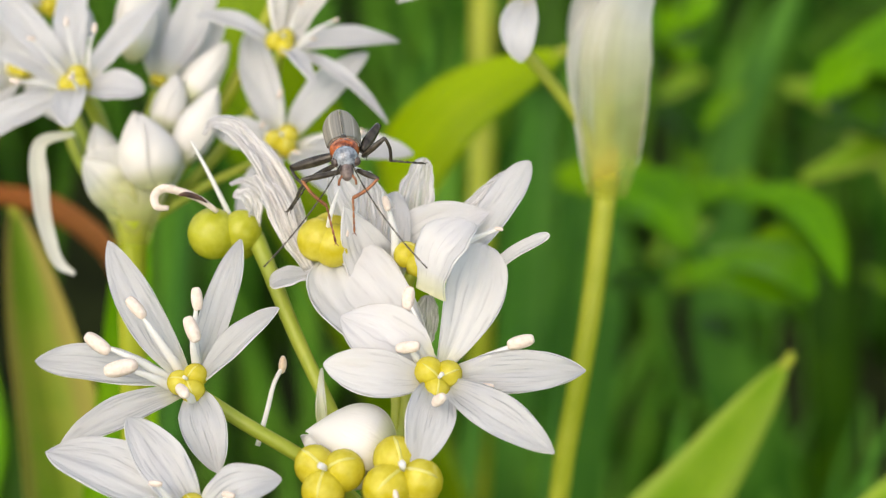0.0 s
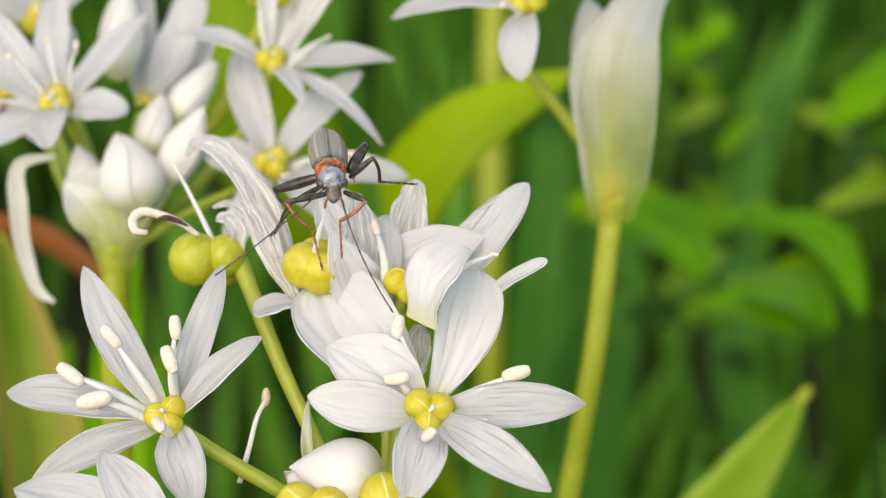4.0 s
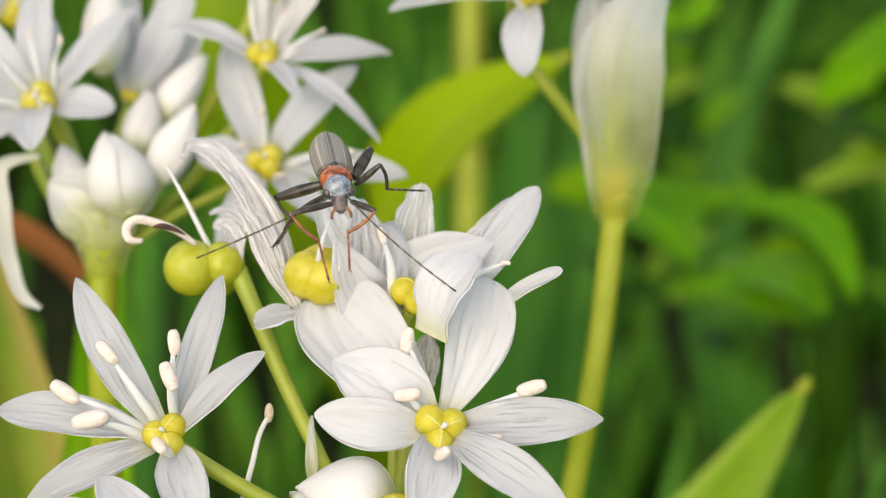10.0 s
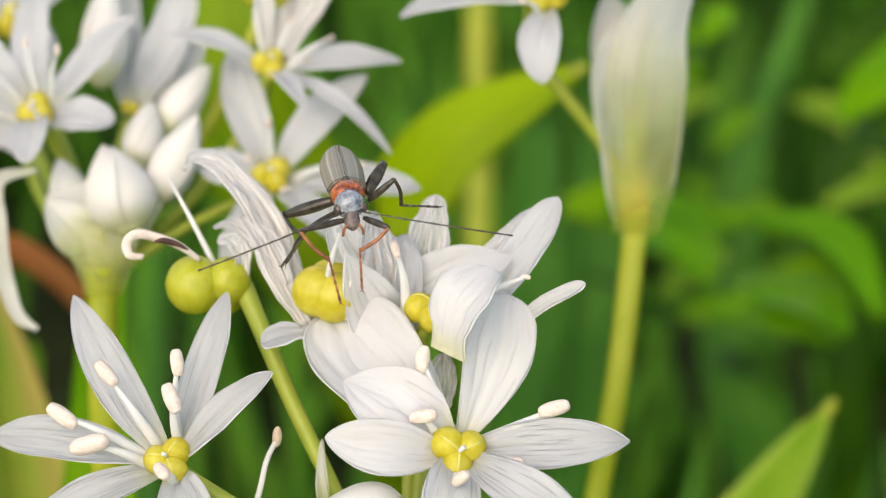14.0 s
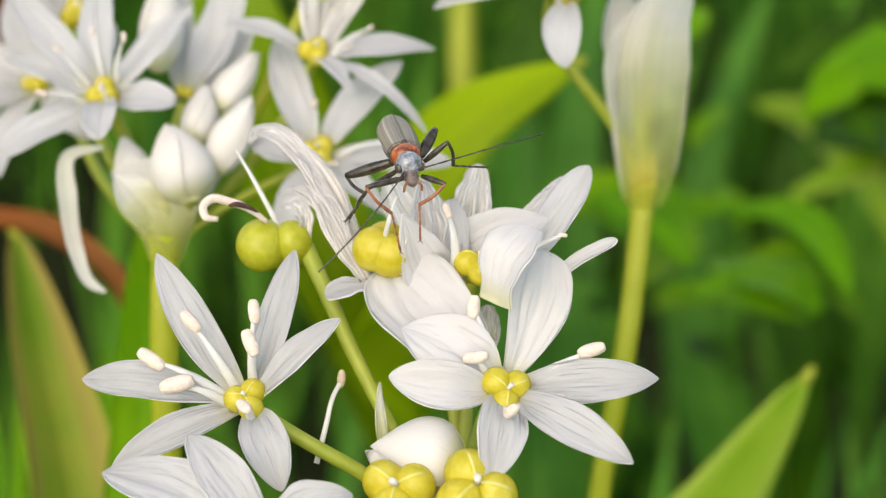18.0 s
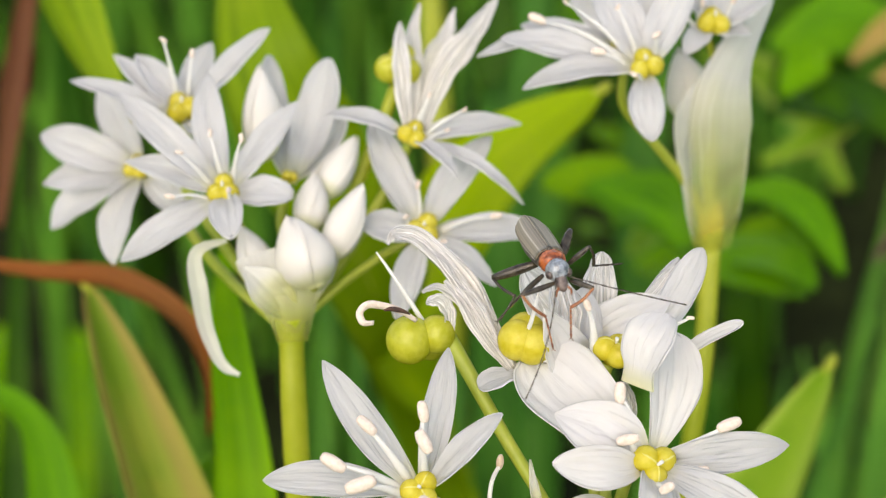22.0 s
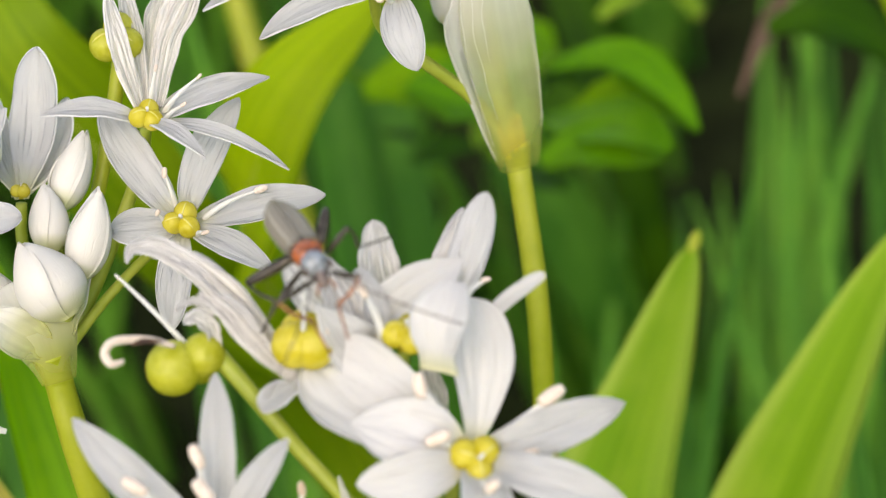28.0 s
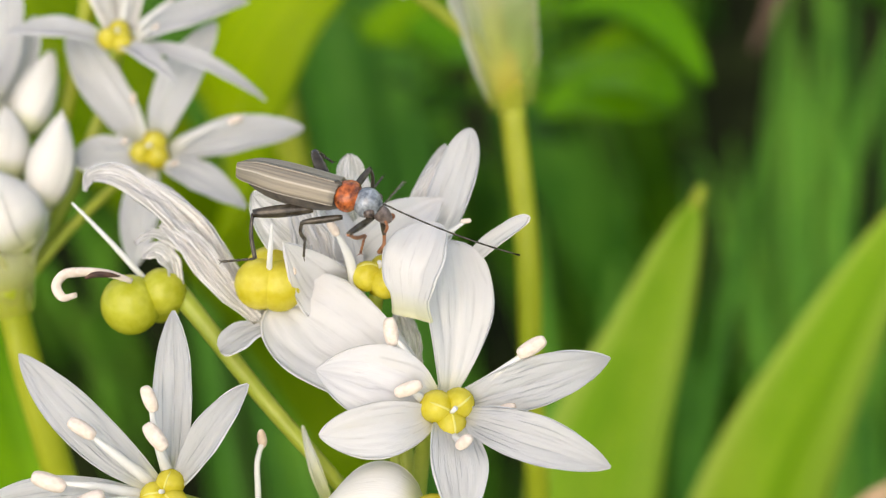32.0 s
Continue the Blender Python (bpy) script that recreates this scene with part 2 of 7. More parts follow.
# ---- shapes ----
def part(name, bm, material, parent, label=""):
    me = bpy.data.meshes.new(name)
    bm.to_mesh(me)
    bm.free()
    for p in me.polygons:
        p.use_smooth = True
    for m in material if isinstance(material, (list, tuple)) else [material]:
        me.materials.append(m)
    ob = new(name, me)
    if parent is not None:
        ob.parent = parent
        if parent.type == "EMPTY":
            ob.matrix_parent_inverse = parent.matrix_basis.inverted()
    if label:
        ob["label"] = label
    return ob


def root(name, place, label, category, group=""):
    ob = new(name)
    ob.matrix_basis = Matrix.Translation(place)
    ob.empty_display_size = 0.005
    return tagged(ob, label, category, group)


def sheet_grid(bm, rows, thick):
    """A closed thin sheet through rows of (point, normal, u, v)."""
    uvl = bm.loops.layers.uv.get("grain") or bm.loops.layers.uv.new("grain")
    top = [[bm.verts.new(p + n * thick / 2) for p, n, u, v in row] for row in rows]
    low = [[bm.verts.new(p - n * thick / 2) for p, n, u, v in row] for row in rows]
    nr, nc = len(rows), len(rows[0])

    def face(vs, ids):
        try:
            f = bm.faces.new(vs)
        except ValueError:
            return
        for loop, (i, j) in zip(f.loops, ids):
            loop[uvl].uv = rows[i][j][2:4]

    for i in range(nr - 1):
        for j in range(nc - 1):
            q = [(i, j), (i, j + 1), (i + 1, j + 1), (i + 1, j)]
            face([top[a][b] for a, b in q], q)
            face([low[a][b] for a, b in reversed(q)], q[::-1])
    for j in range(nc - 1):
        for i, flip in ((0, True), (nr - 1, False)):
            vs, ids = [top[i][j], top[i][j + 1], low[i][j + 1], low[i][j]], [(i, j), (i, j + 1), (i, j + 1), (i, j)]
            face(vs[::-1] if not flip else vs, ids[::-1] if not flip else ids)
    for i in range(nr - 1):
        for j, flip in ((0, True), (nc - 1, False)):
            vs, ids = [top[i][j], top[i + 1][j], low[i + 1][j], low[i][j]], [(i, j), (i + 1, j), (i + 1, j), (i, j)]
            face(vs[::-1] if flip else vs, ids[::-1] if flip else ids)


def petal_sheet(base, tip, normal, width, bow=0.12, cup=0.18, droop=0.0, sharp=0.5, notch=0.0, wave=0.0, steps=20, cols=26, foot=0.34, thick=0.00016, rng=None, crumple=0.0, swell=0.85, keel=0.10, ribs=0.014):
    """A petal from base to tip. bow: how far its middle rises, cup: how far its edges rise, droop: how far its end falls; shares of length or width."""
    base, tip = Vector(base), Vector(tip)
    along = tip - base
    length = along.length
    d = along.normalized()
    n = Vector(normal) - d * d.dot(Vector(normal))
    n = n.normalized() if n.length > 1e-9 else d.orthogonal().normalized()
    side = d.cross(n)
    ph = rng.random() * 6.28 if rng else 0.0
    end = sharp + 0.34
    sway = rng.uniform(-0.045, 0.045) if rng else 0.0
    rows = []
    for i in range(steps + 1):
        s = 1 - (1 - i / steps) ** 1.45
        mid = base + along * s + side * length * sway * 4 * s * (1 - s) + n * length * (bow * 4 * s * (1 - s) - droop * s**3 * (1 - s) * 4)
        full = (max(s, 0.0) ** swell) * (max(1 - s, 0.0) ** end) / ((swell / (swell + end)) ** swell * (end / (swell + end)) ** end)
        w = width / 2 * max(full, foot * (1 - s) ** 0.6, 0.03)
        row = []
        for j in range(cols + 1):
            u = 2 * j / cols - 1
            lift = 1.4 * cup * w * (u * u) - keel * w * max(0.0, 1 - abs(u) * 3.2) * (1 - 0.6 * s) + ribs * w * (math.cos(u * 13.0 + ph) + 0.6 * math.cos(u * 23.0 - ph)) * min(1, 4 * s) * (1 - 0.5 * s) + wave * w * math.sin(5 * s * 3.1 + ph + u * 2) * abs(u)
            p = mid + side * (u * w) + n * lift
            if crumple:
                q = Vector((u * 2.2 + ph, s * 2.5, ph))
                p += n * crumple * w * (noise.noise(q) + 0.6 * noise.noise(q * 2.7)) + side * 0.25 * crumple * w * noise.noise(q * 1.7 + Vector((9, 0, 0)))
            if notch and i >= steps - 1:
                p -= d * length * notch * (1 - abs(u)) * (1 if i == steps else 0.4)
            row.append([p, n, j / cols, s])
        rows.append(row)
    for i, row in enumerate(rows):
        for j, r in enumerate(row):
            a, b = rows[max(i - 1, 0)][j][0], rows[min(i + 1, steps)][j][0]
            c, e = row[max(j - 1, 0)][0], row[min(j + 1, cols)][0]
            nn = (e - c).cross(b - a)
            r[1] = nn.normalized() if nn.length > 1e-14 and nn.dot(n) > 0 else (-nn.normalized() if nn.length > 1e-14 else n)
    bm = bmesh.new()
    sheet_grid(bm, rows, thick)
    return bm


def tube(bm, pts, radii, sides=10, cap=True, flat=1.0):
    pts = [Vector(p) for p in pts]
    ref = Vector((0.31, -0.94, 0.12))
    rings = []
    for i, p in enumerate(pts):
        d = (pts[min(i + 1, len(pts) - 1)] - pts[max(i - 1, 0)]).normalized()
        a = d.cross(ref).normalized()
        b = d.cross(a)
        rings.append([bm.verts.new(p + (a * math.cos(6.28319 * k / sides) + b * flat * math.sin(6.28319 * k / sides)) * radii[i]) for k in range(sides)])
    for r1, r2 in zip(rings, rings[1:]):
        for k in range(sides):
            bm.faces.new((r1[k], r1[(k + 1) % sides], r2[(k + 1) % sides], r2[k]))
    if cap:
        bm.faces.new(rings[0][::-1])
        bm.faces.new(rings[-1])
    return bm


def smooth_line(pts, n=6):
    """A smooth line through points, which does not overshoot where they lie unevenly."""
    pts = [Vector(p) for p in pts]
    if len(pts) == 2:
        return [pts[0].lerp(pts[1], k / n) for k in range(n + 1)]
    gap = [max((b - a).length, 1e-9) for a, b in zip(pts, pts[1:])]
    slope = [(b - a) / g for a, b, g in zip(pts, pts[1:], gap)]
    way = [slope[0]]
    for i in range(1, len(pts) - 1):
        way.append((slope[i - 1] * gap[i] + slope[i] * gap[i - 1]) / (gap[i - 1] + gap[i]))
    way.append(slope[-1])
    out = []
    for i, g in enumerate(gap):
        p, q, v, w = pts[i], pts[i + 1], way[i] * g, way[i + 1] * g
        for k in range(n):
            t = k / n
            out.append(p * (2 * t**3 - 3 * t * t + 1) + v * (t**3 - 2 * t * t + t) + q * (3 * t * t - 2 * t**3) + w * (t**3 - t * t))
    return out + [pts[-1]]


def blob(bm, centre, axis, half_len, half_wid, seg=12, rings=8, pinch=0.0, groove=0, full=1.0):
    """A rounded grain along an axis; pinch draws its far end to a point, groove cuts seams along it."""
    c, d = Vector(centre), Vector(axis).normalized()
    a = d.orthogonal().normalized()
    b = d.cross(a)
    rows = []
    for i in range(rings + 1):
        th = math.pi * i / rings
        z, r = -math.cos(th), max(0.0, math.sin(th)) ** full
        if z > 0:
            r *= 1 - pinch * z**1.5
        row = []
        for k in range(seg):
            ph = 2 * math.pi * k / seg
            g = 1 - (0.06 * (0.5 + 0.5 * math.cos(groove * ph)) ** 4 if groove else 0)
            row.append(c + d * (z * half_len) + (a * math.cos(ph) + b * math.sin(ph)) * r * half_wid * g)
        rows.append(row)
    first, last = bm.verts.new(rows[0][0]), bm.verts.new(rows[-1][0])
    vs = [[bm.verts.new(p) for p in row] for row in rows[1:-1]]
    for k in range(seg):
        bm.faces.new((first, vs[0][(k + 1) % seg], vs[0][k]))
        bm.faces.new((last, vs[-1][k], vs[-1][(k + 1) % seg]))
        for r1, r2 in zip(vs, vs[1:]):
            bm.faces.new((r1[k], r1[(k + 1) % seg], r2[(k + 1) % seg], r2[k]))
    return bm


RNG = random.Random(7)


def mm(p):
    return Vector(p) * MM


def ovary(name, plant, at, axis, lobe, material, lobes=3, spin=0.0, label="", chambers=None):
    """Three round seed chambers and a short style; the mesh that carries a flower's petals and stamens."""
    d = Vector(axis).normalized()
    c = mm(at) + d * lobe * 0.6 * MM
    a = d.orthogonal().normalized()
    b = d.cross(a)
    bm = bmesh.new()
    for k in range(lobes):
        ph = spin + 2 * math.pi * k / lobes
        if chambers:
            spot, rad = chambers[k]
            blob(bm, mm(at) + mm(spot), d, rad * MM, rad * 0.96 * MM, 20, 16)
        else:
            blob(bm, c + (a * math.cos(ph) + b * math.sin(ph)) * lobe * 0.72 * MM, d, lobe * 0.98 * MM, lobe * RNG.uniform(0.88, 0.96) * MM, 18, 14)
    tube(bm, [c - d * lobe * 1.2 * MM, c + d * lobe * 0.3 * MM], [lobe * 0.5 * MM, lobe * 0.3 * MM], 8)
    body = part(name, bm, material, plant, label)
    if not chambers:
        # a pale seam over each chamber and the stump of the style between them
        for k in range(lobes):
            ph = spin + 2 * math.pi * k / lobes
            way = a * math.cos(ph) + b * math.sin(ph)
            mid = c + way * lobe * 0.72 * MM
            arc = [mid + (d * math.sin(th) * 0.985 - way * math.cos(th) * 0.93) * lobe * 0.985 * MM for th in (0.75, 1.1, 1.5, 1.9, 2.3)]
            part("seam", tube(bmesh.new(), arc, [lobe * 0.075 * MM] * 4 + [lobe * 0.02 * MM], 6), SEAM, body)
        tip = c + d * lobe * 1.25 * MM + a * RNG.uniform(-0.2, 0.2) * lobe * MM
        part("style", tube(bmesh.new(), [c + d * lobe * 0.3 * MM, c + d * lobe * 0.9 * MM, tip], [lobe * 0.16 * MM, lobe * 0.12 * MM, lobe * 0.15 * MM], 8), FILAMENT, body, "pale stump of the style")
    return body


def flower(plant, at, axis, lobe, petals, stamens=(), spin=0.0, material=None, old=False, chambers=None, label="open white six-petalled flower with a yellow ovary"):
    """petals: (tip offset in mm, width in mm, bow, cup, extras); stamens: (anther offset in mm, anther direction, half length in mm)."""
    f = ovary("flower", plant, at, axis, lobe, material or OVARY, spin=spin, label=label, chambers=chambers)
    c = mm(at)
    ax = Vector(axis).normalized()
    for off, width, bow, cup, extra in petals:
        o = mm(off)
        foot = c - ax * lobe * 0.55 * MM + mm(extra.get("foot", (0, 0, 0)))
        opts = {k: v for k, v in extra.items() if k not in ("foot", "old", "facing", "cream", "butt")}
        if "butt" in extra:
            opts["foot"] = extra["butt"]
        opts.setdefault("crumple", 0.10)
        opts.setdefault("wave", 0.06)
        bm = petal_sheet(foot, c + o, extra.get("facing", axis), width * MM, bow, cup, rng=RNG, **opts)
        part("petal", bm, PETAL_OLD if old or extra.get("old") else PETAL_CREAM if extra.get("cream") else PETAL, f)
    for off, way, half in stamens:
        o = mm(off)
        flat_way = o - ax * o.dot(ax)
        start = c + flat_way.normalized() * lobe * 1.25 * MM - ax * lobe * 0.5 * MM
        end = c + o
        bend = ax * 0.12 * o.length
        line = smooth_line([start, (start + end) / 2 + bend, end], 5)
        broad = 0.42 if plant.name == "wild_garlic_plant" else 0.27
        tall = [max(broad * (1 - 0.78 * i / (len(line) - 1)), 0.10) * MM for i in range(len(line))]
        part("filament", tube(bmesh.new(), line, tall, 7), FILAMENT, f)
        bm = blob(bmesh.new(), end, Vector(way), half * 0.92 * MM, half * 0.47 * MM, 14, 12, groove=2, full=0.55)
        part("anther", bm, ANTHER, f)
    return f


def stalk(name, plant, pts, r0, r1, material, label="", flare=1.0):
    line = smooth_line([mm(p) for p in pts], 7)
    radii = [(r0 + (r1 - r0) * (i / (len(line) - 1)) ** flare) * MM for i in range(len(line))]
    return part(name, tube(bmesh.new(), line, radii, 12), material, plant, label)


def bud(plant, foot, tip, wide, label="closed creamy white flower bud", wraps=3):
    """A closed bud: a core wrapped in three overlapping petals."""
    a, b = mm(foot), mm(tip)
    d = b - a
    bm = blob(bmesh.new(), (a + b) / 2, d, d.length * 0.46, wide * (0.8 if wraps else 0.95) * MM, 18, 12, pinch=0.4)
    uvl = bm.loops.layers.uv.new("grain")
    for f in bm.faces:
        for loop in f.loops:
            s = (loop.vert.co - a).dot(d) / d.length_squared
            loop[uvl].uv = (0.5 + 0.5 * math.sin(6 * s), s)
    core = part("bud", bm, BUD, plant, label)
    axis = d.normalized()
    out = Matrix.Rotation(RNG.uniform(0, 6), 3, axis) @ d.orthogonal().normalized()
    far = axis.cross(out)
    for k in range(wraps):
        rows, swell, open_tip, lean = [], RNG.uniform(0.96, 1.06), RNG.uniform(0.0, 0.14), RNG.uniform(-0.05, 0.05)
        for i in range(17):
            s = i / 16
            ring_rad = wide * MM * swell * (0.22 * (1 - s) + math.sin(math.pi * min(s, 0.999) ** 0.86) ** 0.8 * (1 - 0.18 * s) + open_tip * s**3)
            row = []
            for j in range(13):
                u = j / 12
                ph = 2.094 * k + u * 2.62 + 0.5 * s
                edge = 1 - 0.10 * s**4 * abs(2 * u - 1) ** 2
                way = out * math.cos(ph) + far * math.sin(ph)
                bump = 1 + 0.05 * noise.noise(Vector((3 * s, 2 * u + 5 * k, wide * 9)))
                row.append([a + d * (s * edge * (1 + lean)) + way * ring_rad * bump * (0.94 + 0.10 * u), way, u, s])
            rows.append(row)
        bm = bmesh.new()
        sheet_grid(bm, rows, 0.00014)
        part("petal", bm, BUD, core)
    return core


def leaf_sheet(pts, width, normal, fold=0.25, steps=26, cols=8, thick=0.0004, peak=0.55, twist=0.0, tip_pow=0.6):
    line = smooth_line([mm(p) for p in pts], 10)
    n = len(line)
    rows = []
    for i in range(n):
        s = i / (n - 1)
        d = (line[min(i + 1, n - 1)] - line[max(i - 1, 0)]).normalized()
        nr = Vector(normal) - d * d.dot(Vector(normal))
        nr.normalize()
        nr = Matrix.Rotation(twist * s, 3, d) @ nr
        side = d.cross(nr)
        w = width / 2 * MM * (min(1, (0.25 + 0.75 * (s / peak)) if s < peak else max(0.0, (1 - s) / (1 - peak)) ** tip_pow))
        w = max(w, 0.0002)
        row = []
        for j in range(cols + 1):
            u = 2 * j / cols - 1
            p = line[i] + side * (u * w) + nr * (fold * w * abs(u) + 0.03 * w * math.sin(7 * s + 2 * u))
            row.append([p, nr, j / cols, s])
        rows.append(row)
    bm = bmesh.new()
    sheet_grid(bm, rows, thick)
    return bm


def leaf(name, pts, width, normal, material, label, category="leaf", group="", **opts):
    bm = leaf_sheet(pts, width, normal, **opts)
    ob = part(name, bm, material, None)
    if width > 2.6:
        line = smooth_line([mm(p) for p in pts], 10)[:-3]
        far = Vector(normal).normalized() * -0.0003
        if "garlic" in name:
            part("leaf_tip", blob(bmesh.new(), mm(pts[-1]), mm(pts[-1]) - mm(pts[-2]), 1.3 * MM, 0.6 * MM, 10, 6), STALK_PALE, ob, "pale dry tip")
        else:
            part("leaf_tip", blob(bmesh.new(), mm(pts[-1]), mm(pts[-1]) - mm(pts[-2]), 0.9 * MM, 0.25 * MM, 8, 6), material, ob)
        part("midrib", tube(bmesh.new(), [p + far for p in line], [(0.6 - 0.45 * i / len(line)) * min(1.0, width / 9) * MM for i in range(len(line))], 6), STALK, ob, "raised pale midrib")
    return tagged(ob, label, category, group)


# ---- ground ----
bm = bmesh.new()
vs = {}
ring = [0.0, 0.1, 0.2, 0.3, 0.45, 0.7, 1.2, 3, 12, 60, 400, 3000]
for i, r in enumerate(ring):
    for k in range(40 if i else 1):
        a = 2 * math.pi * k / 40
        x, y = r * math.cos(a), 0.15 + r * math.sin(a)
        z = 0.012 * noise.noise((x * 14, y * 14, 0)) if 0 < r < 3 else 0
        vs[i, k] = bm.verts.new((x, y, z))
for k in range(40):
    bm.faces.new((vs[0, 0], vs[1, k], vs[1, (k + 1) % 40]))
    for i in range(1, len(ring) - 1):
        bm.faces.new((vs[i, k], vs[i + 1, k], vs[i + 1, (k + 1) % 40], vs[i, (k + 1) % 40]))
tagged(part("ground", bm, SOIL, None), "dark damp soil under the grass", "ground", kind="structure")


def membrane_material(name, tone, low, share, clear, deep=0.92, fibres=16.0, relief=0.25, milky=1.0, gloss=0.35, ridged=0.0):
    m, nt, nd, lk, b = nodes_of(name)
    uv, x, y = uv_split(nt)
    lines = streaks(nt, uv, fibres, 1.0)
    col = ramp(nt, lines, [(0.3, tuple(c * deep for c in tone)), (0.6, tone)])
    col = mixed(nt, ramp(nt, y, [(0.0, (1, 1, 1)), (0.25, (0.7, 0.7, 0.7)), (0.75, (0, 0, 0))]), col, low)
    lk.new(col, b.inputs["Base Color"])
    b.inputs["Roughness"].default_value = gloss
    bumped(nt, lines, relief, 0.0002, b)
    thin(nt, b, col, share)
    out = nt.nodes["Material Output"]
    solid = out.inputs["Surface"].links[0].from_socket
    tr = nd.new("ShaderNodeBsdfTransparent")
    mx = nd.new("ShaderNodeMixShader")
    cloud = noise_tex(nt, 170.0, 2.0)
    high = ramp(nt, y, [(0.28, (clear, clear, clear)), (0.62, (clear * milky, clear * milky, clear * milky))])
    see = mixed(nt, ramp(nt, cloud, [(0.35, (0, 0, 0)), (0.7, (0.4, 0.4, 0.4))]), high, (0.08, 0.08, 0.08))
    if ridged:
        ridge = streaks(nt, uv, fibres * 0.45, 1.6, 1.0, 3.0)
        see = mixed(nt, ramp(nt, ridge, [(0.46, (0, 0, 0)), (0.60, (1, 1, 1))]), (ridged, ridged, ridged), (0.02, 0.02, 0.02))
    lk.new(see, mx.inputs[0])
    lk.new(solid, mx.inputs[1])
    lk.new(tr.outputs[0], mx.inputs[2])
    lk.new(mx.outputs[0], out.inputs["Surface"])
    return m


MEMBRANE = membrane_material("sheath_translucent", (0.975, 0.975, 0.94), (0.78, 0.80, 0.16), 0.6, 0.76, 0.90, 12.0, 0.3, milky=0.38)
MEMBRANE_WHITE = membrane_material("sheath_white", (0.94, 0.94, 0.90), (0.90, 0.91, 0.78), 0.5, 0.40)
PETAL_OLD = membrane_material("petal_papery", (0.975, 0.975, 0.97), (0.97, 0.955, 0.90), 0.3, 0.34, 0.90, 34.0, 0.9, gloss=0.15, ridged=0.42)


def papery(plant, pts, width, normal, pleats=5, ragged=0.22, tip_pow=0.7, peak=0.4, label="", twist=0.0, cols=44):
    """A withered petal: a thin pleated sheet along a line, ragged at its edges."""
    line = smooth_line([mm(p) for p in pts], 9)
    n, seed, rows = len(line), RNG.random() * 20, []
    for i in range(n):
        s = i / (n - 1)
        d = (line[min(i + 1, n - 1)] - line[max(i - 1, 0)]).normalized()
        nr = Vector(normal) - d * d.dot(Vector(normal))
        nr = Matrix.Rotation(twist * s, 3, d) @ nr.normalized()
        side = d.cross(nr)
        full = (0.42 + 0.58 * s / peak) if s < peak else max(0.0, (1 - s) / (1 - peak)) ** tip_pow
        w = max(width / 2 * MM * full, 0.00012)
        row = []
        for j in range(cols + 1):
            u = 2 * j / cols - 1
            edge = 1 + ragged * noise.noise(Vector((s * 7, seed, 3.0 if u > 0 else 8.0)))
            fold = 0.62 * abs(noise.noise(Vector((u * pleats * 0.6, s * 2.2, seed)))) + 0.34 * abs(noise.noise(Vector((u * pleats * 1.5, s * 4.5, seed + 4))))
            big = 0.3 * noise.noise(Vector((s * 2.6, u * 0.9, seed))) + 0.22 * noise.noise(Vector((s * 8, u * 3, seed)))
            p = line[i] + side * (u * w * edge) + nr * w * (fold + big + 0.3 * u * u)
            row.append([p, nr, j / cols, s])
        rows.append(row)
    for i, row in enumerate(rows):
        for j, r in enumerate(row):
            a, b = rows[max(i - 1, 0)][j][0], rows[min(i + 1, n - 1)][j][0]
            c, e = row[max(j - 1, 0)][0], row[min(j + 1, cols)][0]
            nn = (e - c).cross(b - a)
            if nn.length > 1e-14:
                r[1] = nn.normalized() if nn.dot(r[1]) > 0 else -nn.normalized()
    bm = bmesh.new()
    sheet_grid(bm, rows, 0.00009)
    return part("withered_petal", bm, PETAL_OLD, plant, label or "papery pleated fading petal")


